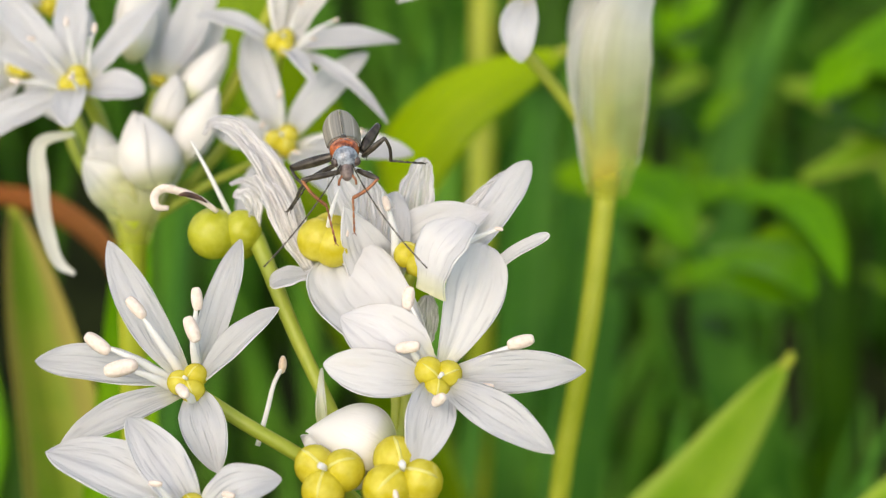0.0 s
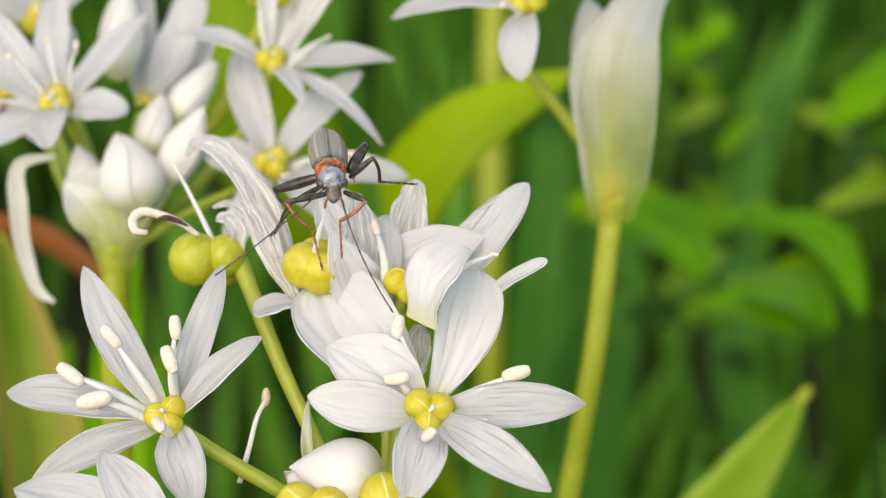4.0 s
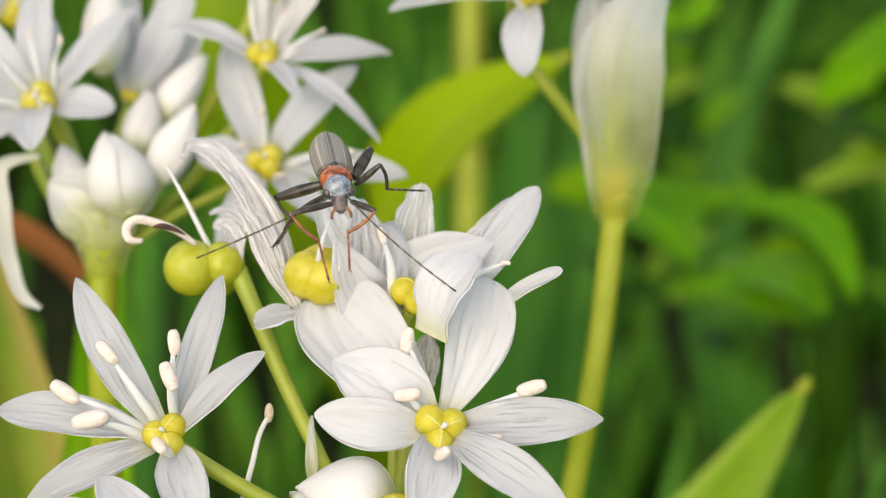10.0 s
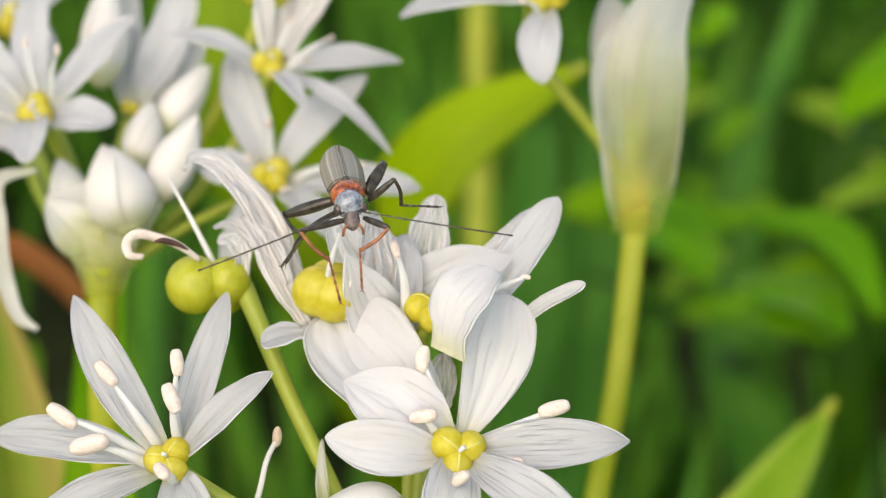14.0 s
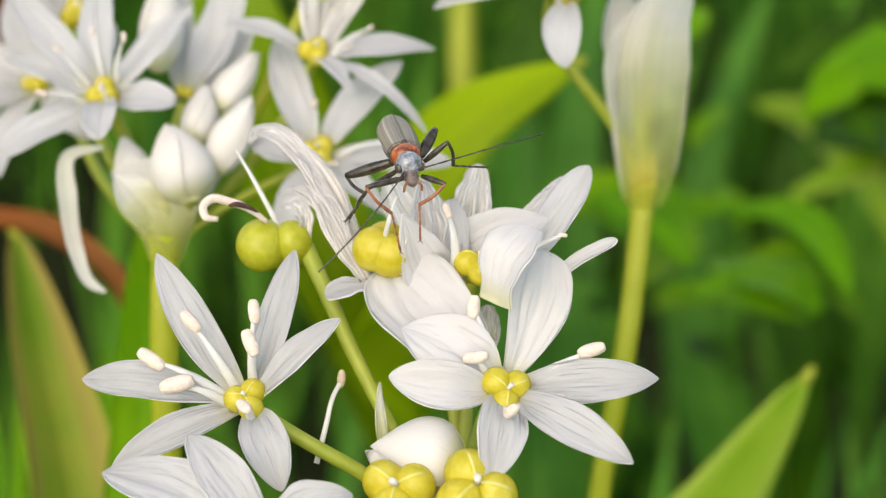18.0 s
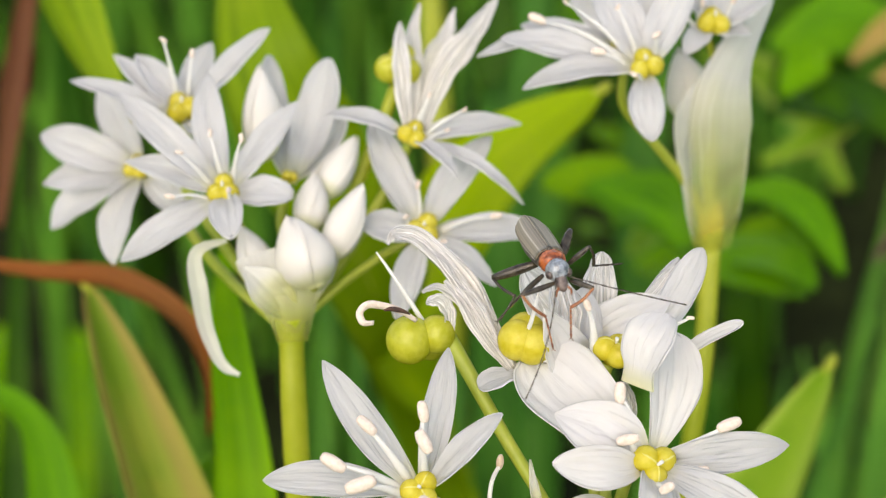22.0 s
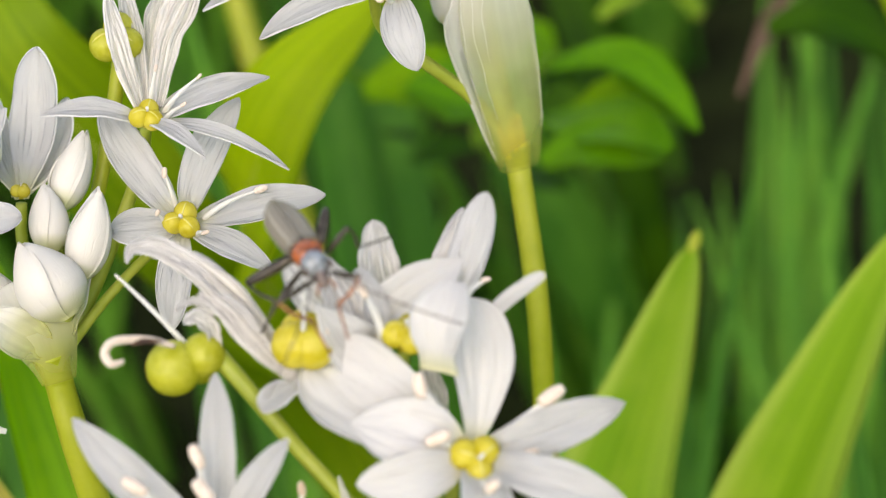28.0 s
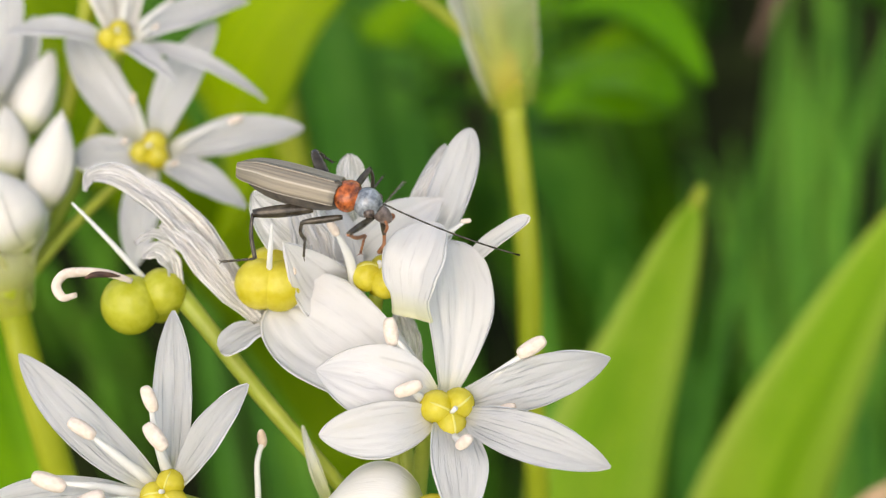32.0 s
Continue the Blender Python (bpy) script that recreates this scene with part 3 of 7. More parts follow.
def sheath_cup(plant, pts, radii, outlined=True, mouth=None):
    """The hollow bladder-like sheath round the stalks."""
    line = smooth_line([mm(p) for p in pts], 5)
    bm = bmesh.new()
    uvl = bm.loops.layers.uv.new("grain")
    n, sides, rings = len(line), 48, []
    for i, p in enumerate(line):
        s = i / (n - 1) * (len(radii) - 1)
        k = min(int(s), len(radii) - 2)
        rad = (radii[k] + (radii[k + 1] - radii[k]) * (s - k)) * MM
        d = (line[min(i + 1, n - 1)] - line[max(i - 1, 0)]).normalized()
        a = d.cross(Vector((0.2, -1, 0))).normalized()
        b = d.cross(a)
        ring_now = []
        for j in range(sides):
            ph = 2 * math.pi * j / sides
            rr = rad * (1 + 0.06 * math.cos(3 * ph + 4 * i / n) + 0.012 * math.cos(11 * ph + 0.1 * i) + 0.02 * math.cos(5 * ph - 0.2 * i))
            ring_now.append(bm.verts.new(p + (a * math.cos(ph) + b * 0.7 * math.sin(ph)) * rr))
        rings.append(ring_now)
    rim = []
    if mouth:
        # the mouth is cut on a slant: each line of the skin ends where it meets the plane
        spot, slope = mm(mouth[0]), Vector(mouth[1])
        for j in range(sides):
            way = [row[j].co.copy() for row in rings]
            over = [(p - spot).dot(slope) + 0.00025 * noise.noise(Vector((j * 0.5, 3.0, 0))) for p in way]
            end = next((k - 1 + over[k - 1] / (over[k - 1] - over[k]) for k in range(1, n) if over[k] > 0 >= over[k - 1]), None)
            if end is None:
                continue
            for i in range(n):
                q = end * i / (n - 1)
                k = min(int(q), n - 2)
                rings[i][j].co = way[k].lerp(way[k + 1], q - k)
            rim.append((j, rings[-1][j].co.copy()))
    outlines = {j: [row[j].co.copy() for row in rings] for j in (0, sides // 2)}
    creases = [[v.co.copy() for v in row] for row in rings]
    for i in range(n - 1):
        for j in range(sides):
            f = bm.faces.new((rings[i][j], rings[i][(j + 1) % sides], rings[i + 1][(j + 1) % sides], rings[i + 1][j]))
            for loop, (u, v) in zip(f.loops, ((j, i), (j + 1, i), (j + 1, i + 1), (j, i + 1))):
                loop[uvl].uv = (u / sides * 3, v / (n - 1) * max(1.0, (len(radii) - 1) / 6))
    sheath = part("sheath", bm, MEMBRANE, plant, "translucent greenish-white papery sheath")
    # white tubes added down both sides imitate the skin's bright outline
    for j in (0, sides // 2) if outlined else ():
        seam = tube(bmesh.new(), outlines[j][4:], [(0.04 + 0.11 * math.sin(3.14 * i / n)) * MM for i in range(n - 4)], 7)
        part("keel", seam, FILAMENT, sheath, "bright thickened edge")
    if rim:
        gap = next((k for k in range(1, len(rim)) if rim[k][0] - rim[k - 1][0] > 1), 0)
        edge = smooth_line([p for _, p in rim[gap:] + rim[:gap]], 3)
        part("rim", tube(bmesh.new(), edge, [(0.07 + 0.05 * noise.noise(Vector((k * 0.21, 0, 0)))) * MM for k in range(len(edge))], 7), FILAMENT, sheath, "white crumpled edge of the sheath's mouth")
    # the clear skin is gathered into fine folds on one side
    for j, first, last in ((25, 0.10, 0.86), (26, 0.22, 0.70), (28, 0.14, 0.80), (29, 0.30, 0.62), (31, 0.18, 0.66), (33, 0.34, 0.58), (42, 0.45, 0.75)) if outlined else ():
        line = []
        for i in range(int(first * n), int(last * n)):
            p, q = creases[i][j], creases[i][j + 1]
            line.append(p.lerp(q, 0.5 + 0.8 * noise.noise(Vector((i * 0.35, j * 3.1, 0)))))
        radii_now = [(0.006 + 0.018 * math.sin(3.14 * i / max(1, len(line) - 1))) * MM for i in range(len(line))]
        part("fold", tube(bmesh.new(), line, radii_now, 6), FILAMENT, sheath)
    return sheath


# ---- the flower head in front, with the beetle on it ----
front_plant = root("wild_garlic_plant", (0.0020, 0.0024, 0.0), "white wild garlic flower head with open, fading and seeding flowers", "plant", "wild garlic plants")
stalk("stem", front_plant, [(2.0, 2.4, 0.0), (1.0, 1.4, 104.1), (-4.0, -1.6, 208.2)], 1.70, 1.50, STALK, "smooth green flower stem")
flower(front_plant, (0.0, 0.0, 220.0), (0.21, -0.73, 0.63), 1.10, [
    ((10.3, 0.0, 1.1), 3.0, 0.10, 0.16, {'sharp': 0.46, 'swell': 1.0}),
    ((8.4, -6.6, -1.1), 2.9, 0.10, 0.16, {'sharp': 0.44, 'swell': 1.0}),
    ((-0.9, -7.5, -2.3), 3.4, 0.16, 0.15, {'sharp': 0.4}),
    ((-7.6, -1.5, 1.9), 3.3, 0.16, 0.22, {'sharp': 0.32, 'swell': 1.0, 'cream': 1}),
    ((-6.9, 3.1, 2.9), 4.6, 0.24, 0.16, {'sharp': 0.42, 'swell': 0.75, 'cream': 1, 'ribs': 0.01}),
    ((-8.4, 8.7, 4.4), 6.5, 0.07, 0.26, {'sharp': 0.08, 'swell': 0.9, 'cream': 1, 'ribs': 0.012, 'keel': 0.03}),
    ((2.8, 8.2, 6.1), 4.3, 0.08, 0.20, {'sharp': 0.06, 'swell': 1.0, 'cream': 1, 'ribs': 0.012}),
], [
    ((5.8, 0.6, 2.9), (1.12, 0.24, 0.25), 1.05),
    ((-1.9, -0.2, 2.7), (1.05, -0.11, 0.28), 0.95),
    ((-2.1, 2.7, 4.8), (-0.09, -0.62, -0.79), 0.95),
    ((0.5, -3.8, 0.9), (0.55, -0.42, 0.81), 0.80),
    ((3.6, -1.3, 0.4), (1.02, -0.08, 0.00), 0.55),
], spin=0.5)
stalk("pedicel", front_plant, [(-4.0, -1.6, 208.2), (-2.4, 1.7, 212.8), (-0.8, 3.0, 217.4), (-0.1, 0.5, 219.6)], 0.50, 0.45, STALK)
flower(front_plant, (-2.1, 7.2, 224.9), (0.24, -0.04, 0.93), 1.00, [
    ((4.1, -0.1, 3.7), 3.8, 0.26, 0.30, {'sharp': 0.08, 'swell': 0.7, 'butt': 0.7, 'foot': (1.8, -3.2, -0.1), 'facing': (-0.3, -0.52, 0.76), 'cream': 1, 'ribs': 0.008, 'keel': 0.02}),
    ((9.6, -1.4, 3.5), 1.05, 0.06, 0.20, {'sharp': 0.04, 'foot': (4.2, 1.6, -3.0), 'facing': (-0.5, -0.5, 0.7), 'cream': 1}),
    ((7.9, 6.6, 5.0), 2.6, 0.05, 0.16, {'sharp': 0.2, 'swell': 1.0, 'foot': (2.2, 1.1, -1.6)}),
    ((6.2, 7.1, 3.9), 1.6, 0.05, 0.20, {'sharp': 0.4, 'foot': (1.6, 2.8, -1.2)}),
    ((5.2, 3.9, 2.2), 4.0, 0.16, 0.20, {'sharp': 0.5, 'foot': (-2.9, 2.8, -1.6), 'facing': (-0.01, -0.66, 0.78), 'cream': 1}),
    ((-5.0, 1.1, 4.0), 3.9, 0.04, 0.20, {'sharp': 0.6, 'swell': 0.6, 'foot': (-1.6, 1.6, -3.0), 'facing': (-0.01, -0.66, 0.78), 'cream': 1}),
    ((-1.7, 4.4, 3.4), 3.2, 0.06, 0.20, {'sharp': 0.3, 'foot': (-1.8, 0.9, -2.2), 'facing': (-0.01, -0.66, 0.78)}),
    ((-6.2, 5.2, 5.0), 4.2, 0.04, 0.20, {'sharp': 0.3, 'foot': (-0.8, 2.2, -1.8), 'facing': (-0.01, -0.66, 0.78), 'old': 1}),
], [
    ((-1.9, 0.5, 4.6), (0.29, -0.57, -0.69), 0.60),
    ((6.0, 0.5, 2.8), (0.99, -0.14, -0.07), 0.35),
], spin=0.2)
stalk("pedicel", front_plant, [(-4.0, -1.6, 208.2), (-2.6, 4.9, 214.6), (-3.1, 7.3, 221.0), (-2.3, 7.2, 224.2)], 0.50, 0.45, STALK)
flower(front_plant, (-8.6, 8.7, 225.6), (0.15, 0.01, 0.99), 1.60, [
    ((-3.7, -2.7, -2.1), 2.3, 0.14, 0.15, {'sharp': 0.02, 'swell': 1.2, 'foot': (0.6, -1.3, -1.6)}),
], [
    ((1.7, -0.9, 1.4), (-0.04, -0.63, -0.80), 0.35),
], spin=1.9, chambers=(((-0.51, -0.03, 0.24), 1.62), ((0.62, -0.33, -0.03), 1.62), ((0.21, 1.08, 0.09), 1.62)), label="fading flower with a swollen yellow ovary and papery petals")
stalk("style", front_plant, [(-8.6, 8.7, 225.6), (-7.9, 8.3, 228.8), (-7.5, 9.1, 229.8)], 0.22, 0.08, FILAMENT, "pale pointed style")
papery(front_plant, [(-9.6, 8.0, 223.5), (-11.0, 10.8, 225.3), (-12.8, 13.3, 227.7), (-14.8, 15.2, 229.6), (-16.8, 16.5, 230.7), (-18.0, 16.9, 230.6), (-18.5, 16.5, 230.0)], 2.30, (0.27, -0.54, 0.79), peak=0.3, tip_pow=0.8, pleats=9)
papery(front_plant, [(-10.3, 8.6, 224.5), (-12.1, 11.1, 225.9), (-13.5, 12.5, 227.3), (-15.0, 13.2, 228.0), (-16.1, 12.9, 227.8)], 0.90, (0.16, -0.39, 0.90), peak=0.4, tip_pow=0.5, pleats=2)
papery(front_plant, [(-9.7, 8.1, 223.9), (-11.1, 11.8, 226.3), (-12.3, 14.0, 228.1), (-14.0, 15.9, 229.5), (-16.1, 16.8, 230.2)], 0.80, (-0.13, -0.33, 0.94), peak=0.4, tip_pow=0.5, pleats=2)
papery(front_plant, [(-9.7, 7.5, 224.0), (-11.5, 10.0, 225.6), (-12.8, 12.1, 227.4), (-14.3, 13.3, 228.5)], 1.90, (-0.08, -0.54, 0.84), peak=0.5, tip_pow=0.6, pleats=6)
papery(front_plant, [(-11.0, 9.6, 225.7), (-13.0, 12.8, 228.0), (-14.5, 14.6, 229.6), (-15.8, 15.5, 230.5)], 1.20, (0.56, -0.35, 0.75), peak=0.5, tip_pow=0.6, pleats=2)
stalk("pedicel", front_plant, [(-4.0, -1.6, 208.2), (-3.6, 6.6, 214.9), (-6.2, 9.6, 220.5), (-8.3, 9.2, 223.5), (-8.6, 8.8, 224.7)], 0.50, 0.50, STALK)
flower(front_plant, (-16.0, 11.3, 224.6), (-0.05, 0.02, 0.98), 1.20, [
], [
], spin=2.4, chambers=(((-1.25, -0.31, 0.13), 1.92), ((0.88, -0.05, 0.34), 1.52), ((0.42, 1.19, -1.36), 1.4)), material=OVARY_GREEN, label="seeding flower with green berry-like chambers and withered petals")
stalk("style", front_plant, [(-15.9, 11.9, 225.3), (-18.1, 14.5, 228.2), (-19.4, 16.0, 229.7)], 0.21, 0.08, FILAMENT, "pale dry pointed style")
papery(front_plant, [(-14.1, 11.1, 225.3), (-14.2, 11.7, 226.6), (-14.9, 12.3, 227.2), (-15.8, 12.3, 227.1)], 1.50, (0.09, -0.27, 0.96), peak=0.5, tip_pow=0.4, pleats=3)
part("withered_petal", tube(bmesh.new(), smooth_line([mm(p) for p in [(-16.7, 10.6, 226.8), (-18.0, 10.4, 228.0), (-19.4, 10.3, 228.6), (-20.5, 10.0, 228.9), (-21.0, 9.7, 228.5), (-20.8, 9.2, 227.9), (-20.0, 9.5, 227.6)]], 5), [(0.17 + 0.17 * math.sin(i * 0.1)) * MM for i in range(31)], 8, flat=0.5), ANTHER, front_plant, "curled dry petal")
part("dark_scar", tube(bmesh.new(), smooth_line([mm(p) for p in [(-17.2, 9.8, 228.0), (-17.9, 9.5, 228.6), (-18.7, 9.5, 228.8), (-19.2, 9.5, 228.7)]], 5), [(0.05 + 0.16 * math.sin(i * 0.2)) * MM for i in range(16)], 7, flat=0.6), DARK_MARK, front_plant, "dark brown withered spot")
stalk("pedicel", front_plant, [(-4.0, -1.6, 208.2), (-7.4, 2.0, 214.6), (-10.6, 5.8, 219.3), (-13.1, 9.6, 223.0), (-14.2, 11.4, 224.4)], 0.42, 0.66, STALK, "green stalk below the berries")
flower(front_plant, (-17.2, -0.3, 218.9), (-0.10, -0.51, 0.82), 0.95, [
    ((-6.8, 7.3, 7.3), 2.8, 0.06, 0.12, {'sharp': 0.42}),
    ((2.7, 7.7, 7.5), 2.4, 0.06, 0.14, {'sharp': 0.42}),
    ((6.2, 1.8, 5.6), 2.0, 0.08, 0.22, {'sharp': 0.42, 'swell': 1.0}),
    ((-11.7, 2.5, -0.0), 2.8, 0.10, 0.14, {'sharp': 0.36, 'swell': 1.1}),
    ((-9.1, -2.9, -3.6), 2.5, 0.10, 0.14, {'sharp': 0.4}),
    ((2.8, -6.1, -2.8), 3.1, 0.16, 0.14, {'sharp': 0.36}),
], [
    ((-3.8, 1.7, 5.3), (0.72, -0.36, -0.69), 1.00),
    ((0.4, 2.3, 5.8), (0.13, -0.51, -0.86), 0.90),
    ((0.3, 0.4, 4.5), (0.44, -0.57, -0.81), 1.05),
    ((-6.4, 0.2, 3.2), (0.82, -0.25, -0.52), 1.15),
    ((-4.5, -1.4, 2.3), (1.00, 0.12, 0.25), 1.30),
    ((0.2, -3.5, 2.0), (0.47, -0.81, 0.15), 0.90),
], spin=0.1)
stalk("pedicel", front_plant, [(-4.0, -1.6, 208.2), (-8.4, -1.8, 213.4), (-13.9, -0.9, 216.6), (-17.2, -0.0, 218.4)], 0.55, 0.50, STALK, "thin green flower stalk")
flower(front_plant, (-15.2, -10.2, 215.0), (-0.06, -0.34, 0.90), 1.00, [
    ((-10.8, 3.1, 2.8), 4.2, 0.10, 0.16, {'sharp': 0.42}),
    ((-5.4, 4.7, 4.8), 3.3, 0.08, 0.14, {'sharp': 0.42}),
    ((5.6, 1.0, 2.9), 3.6, 0.20, 0.25, {'sharp': 0.36}),
    ((-1.8, -5.6, -5.1), 3.4, 0.10, 0.14, {}),
    ((5.2, -5.8, -2.5), 3.4, 0.10, 0.14, {}),
    ((-8.9, -2.9, -1.6), 3.4, 0.10, 0.14, {}),
], [
    ((-2.5, -0.6, 3.3), (1.00, 0.03, -0.10), 0.50),
    ((2.3, -0.6, 2.6), (1.00, -0.02, -0.18), 0.50),
], spin=1.3)
stalk("pedicel", front_plant, [(-4.0, -1.6, 208.2), (-7.3, -5.6, 211.7), (-15.1, -9.9, 214.5)], 0.55, 0.50, STALK)
flower(front_plant, (-6.8, -6.6, 215.8), (-0.05, -0.48, 0.87), 1.62, [
], [
], spin=1.6, label="ripening seed head of three round yellow-green chambers")
flower(front_plant, (-2.0, -6.7, 216.0), (0.15, -0.46, 0.86), 1.80, [
], [
    ((0.0, -2.8, 1.2), (0.34, -0.66, -0.76), 0.45),
], spin=1.1, label="ripening seed head of three round yellow chambers")
bud(front_plant, (-2.6, -3.8, 216.0), (-8.9, -3.0, 217.3), 2.70, label="rounded white petal dome of a closing flower", wraps=3)
stalk("pedicel", front_plant, [(-4.0, -1.6, 208.2), (-5.4, -3.1, 211.0), (-6.8, -6.6, 215.8)], 0.55, 0.60, STALK)
stalk("pedicel", front_plant, [(-4.0, -1.6, 208.2), (-3.0, -3.1, 211.1), (-2.0, -6.7, 216.0)], 0.55, 0.60, STALK)
stalk("filament", front_plant, [(-12.7, -0.9, 214.4), (-12.1, 0.7, 216.5), (-11.7, 1.8, 218.0), (-11.1, 2.1, 219.2)], 0.20, 0.15, FILAMENT, "lone withered stamen")
part("anther", blob(bmesh.new(), mm((-11.1, 2.2, 219.3)), (0.1, 0, 1), 0.75 * MM, 0.3 * MM), ANTHER_OLD, front_plant, "dry tan anther")
papery(front_plant, [(-2.8, 9.5, 223.5), (-2.6, 11.5, 225.8), (-2.3, 13.3, 227.8), (-1.9, 14.6, 229.5)], 3.00, (0.01, -0.56, 0.82), peak=0.45, tip_pow=0.42, pleats=6)
papery(front_plant, [(-4.5, 7.0, 222.7), (-5.2, 9.5, 225.6), (-5.6, 11.1, 228.0), (-5.8, 12.2, 229.6)], 2.60, (0.01, -0.56, 0.82), peak=0.5, tip_pow=0.55, pleats=5)
papery(front_plant, [(-1.9, 8.8, 224.1), (0.8, 10.8, 226.2), (3.0, 12.5, 227.9), (4.2, 13.5, 229.0)], 1.50, (0.01, -0.56, 0.82), peak=0.5, tip_pow=0.5, pleats=3)
papery(front_plant, [(-1.3, 3.8, 219.7), (-1.2, 5.6, 220.8), (-1.2, 7.5, 222.1)], 1.9, (0.01, -0.56, 0.82), peak=0.5, tip_pow=0.3, pleats=5, label="limp grey-green translucent petal")
part("torn_membrane", petal_sheet(mm((-7.6, -1.2, 212.9)), mm((-8.6, 4.0, 217.9)), (-0.06, -0.78, 0.62), 0.7 * MM, 0.05, 0.4, wave=0.3, rng=RNG), MEMBRANE, front_plant, "torn translucent sheath")

# ---- the fuller flower head behind it ----
back_plant = root("wild_garlic_plant", (-0.0266, 0.0239, 0.0), "crowded white wild garlic flower head with creamy buds", "plant", "wild garlic plants")
stalk("stem", back_plant, [(-25.6, 25.9, 0.0), (-25.6, 25.4, 108.3), (-26.7, 21.9, 211.7), (-26.6, 23.9, 216.6)], 1.35, 1.05, STALK_PALE, "pale green flower stem")
stalk("stem_top", back_plant, [(-26.7, 22.2, 212.1), (-26.6, 23.1, 214.4), (-26.6, 23.9, 216.6), (-26.6, 24.4, 218.1)], 0.95, 1.45, STALK_PALE, "swollen top of the stem", flare=2.2)
flower(back_plant, (-15.5, 34.9, 228.7), (0.24, -0.34, 0.87), 0.85, [
    ((9.6, 1.2, 0.1), 2.3, 0.08, 0.22, {'sharp': 0.5}),
    ((9.2, -4.7, -4.4), 1.3, 0.16, 0.30, {'sharp': 0.5}),
    ((3.6, -5.7, -0.9), 1.4, 0.15, 0.30, {'sharp': 0.5}),
    ((-7.4, 0.7, 2.2), 1.8, 0.15, 0.30, {'sharp': 0.55}),
    ((-0.4, 6.4, 7.8), 1.5, 0.02, 0.30, {'sharp': 0.4, 'old': 1, 'crumple': 0.5}),
], [
    ((4.6, 0.1, 2.4), (1.04, 0.36, 0.65), 0.30),
    ((3.0, -1.6, 1.5), (1.02, 0.20, 0.40), 0.30),
    ((1.7, 1.0, 3.5), (0.55, 0.51, 0.83), 0.30),
], spin=0.4)
stalk("pedicel", back_plant, [(-26.6, 23.9, 216.6), (-20.1, 32.9, 220.8), (-16.5, 36.3, 225.1), (-15.7, 35.1, 228.1)], 0.55, 0.42, STALK)
papery(back_plant, [(-14.6, 35.6, 229.1), (-12.3, 39.4, 232.3), (-9.4, 42.0, 234.7), (-7.2, 44.0, 237.0)], 2.50, (-0.04, -0.62, 0.78), peak=0.45, tip_pow=0.6, pleats=6)
papery(back_plant, [(-15.4, 35.8, 229.2), (-14.8, 39.6, 232.3), (-14.7, 42.4, 234.7), (-14.0, 43.8, 236.9)], 1.50, (-0.04, -0.62, 0.78), peak=0.45, tip_pow=0.6, pleats=4)
papery(back_plant, [(-15.1, 36.2, 229.0), (-13.2, 40.7, 232.2), (-11.7, 43.1, 234.2), (-10.9, 44.3, 236.1)], 1.90, (-0.04, -0.62, 0.78), peak=0.4, tip_pow=0.7, pleats=4)
flower(back_plant, (-16.0, 40.7, 232.0), (-0.10, -0.35, 0.85), 1.35, [
], [
], spin=2.5, material=OVARY_GREEN, label="seed head of round green chambers on a long stalk")
stalk("pedicel", back_plant, [(-26.6, 23.9, 216.6), (-22.1, 32.9, 221.4), (-20.4, 35.5, 223.7), (-17.4, 38.9, 229.0), (-16.1, 40.6, 231.6)], 0.50, 0.62, STALK_PALE)
flower(back_plant, (-14.9, 29.8, 222.3), (0.04, -0.46, 0.85), 0.95, [
    ((10.7, -0.9, -0.1), 2.8, 0.06, 0.12, {'sharp': 0.36}),
    ((6.4, 6.3, 5.4), 3.0, 0.06, 0.16, {'sharp': 0.42}),
    ((-3.8, 8.9, 6.2), 3.1, 0.08, 0.16, {'sharp': 0.4}),
    ((-5.3, -0.5, 1.4), 3.1, 0.14, 0.15, {'sharp': 0.2, 'notch': 0.12}),
    ((-2.8, -6.4, -4.4), 2.6, 0.10, 0.20, {'sharp': 0.36}),
    ((5.6, -6.1, -1.8), 2.2, 0.06, 0.20, {'sharp': 0.5}),
], [
    ((-0.3, 1.6, 3.8), (0.27, 0.53, 0.81), 0.45),
    ((-1.5, -0.7, 2.1), (0.46, -0.40, 0.79), 0.40),
    ((6.2, -0.2, 1.4), (1.02, -0.06, 0.19), 0.60),
    ((1.5, -2.8, 0.8), (1.02, -0.06, 0.19), 0.35),
], spin=0.2)
stalk("pedicel", back_plant, [(-26.4, 24.4, 217.0), (-21.5, 28.2, 219.0), (-17.0, 30.9, 220.3), (-15.0, 30.2, 221.7)], 0.40, 0.36, STALK)
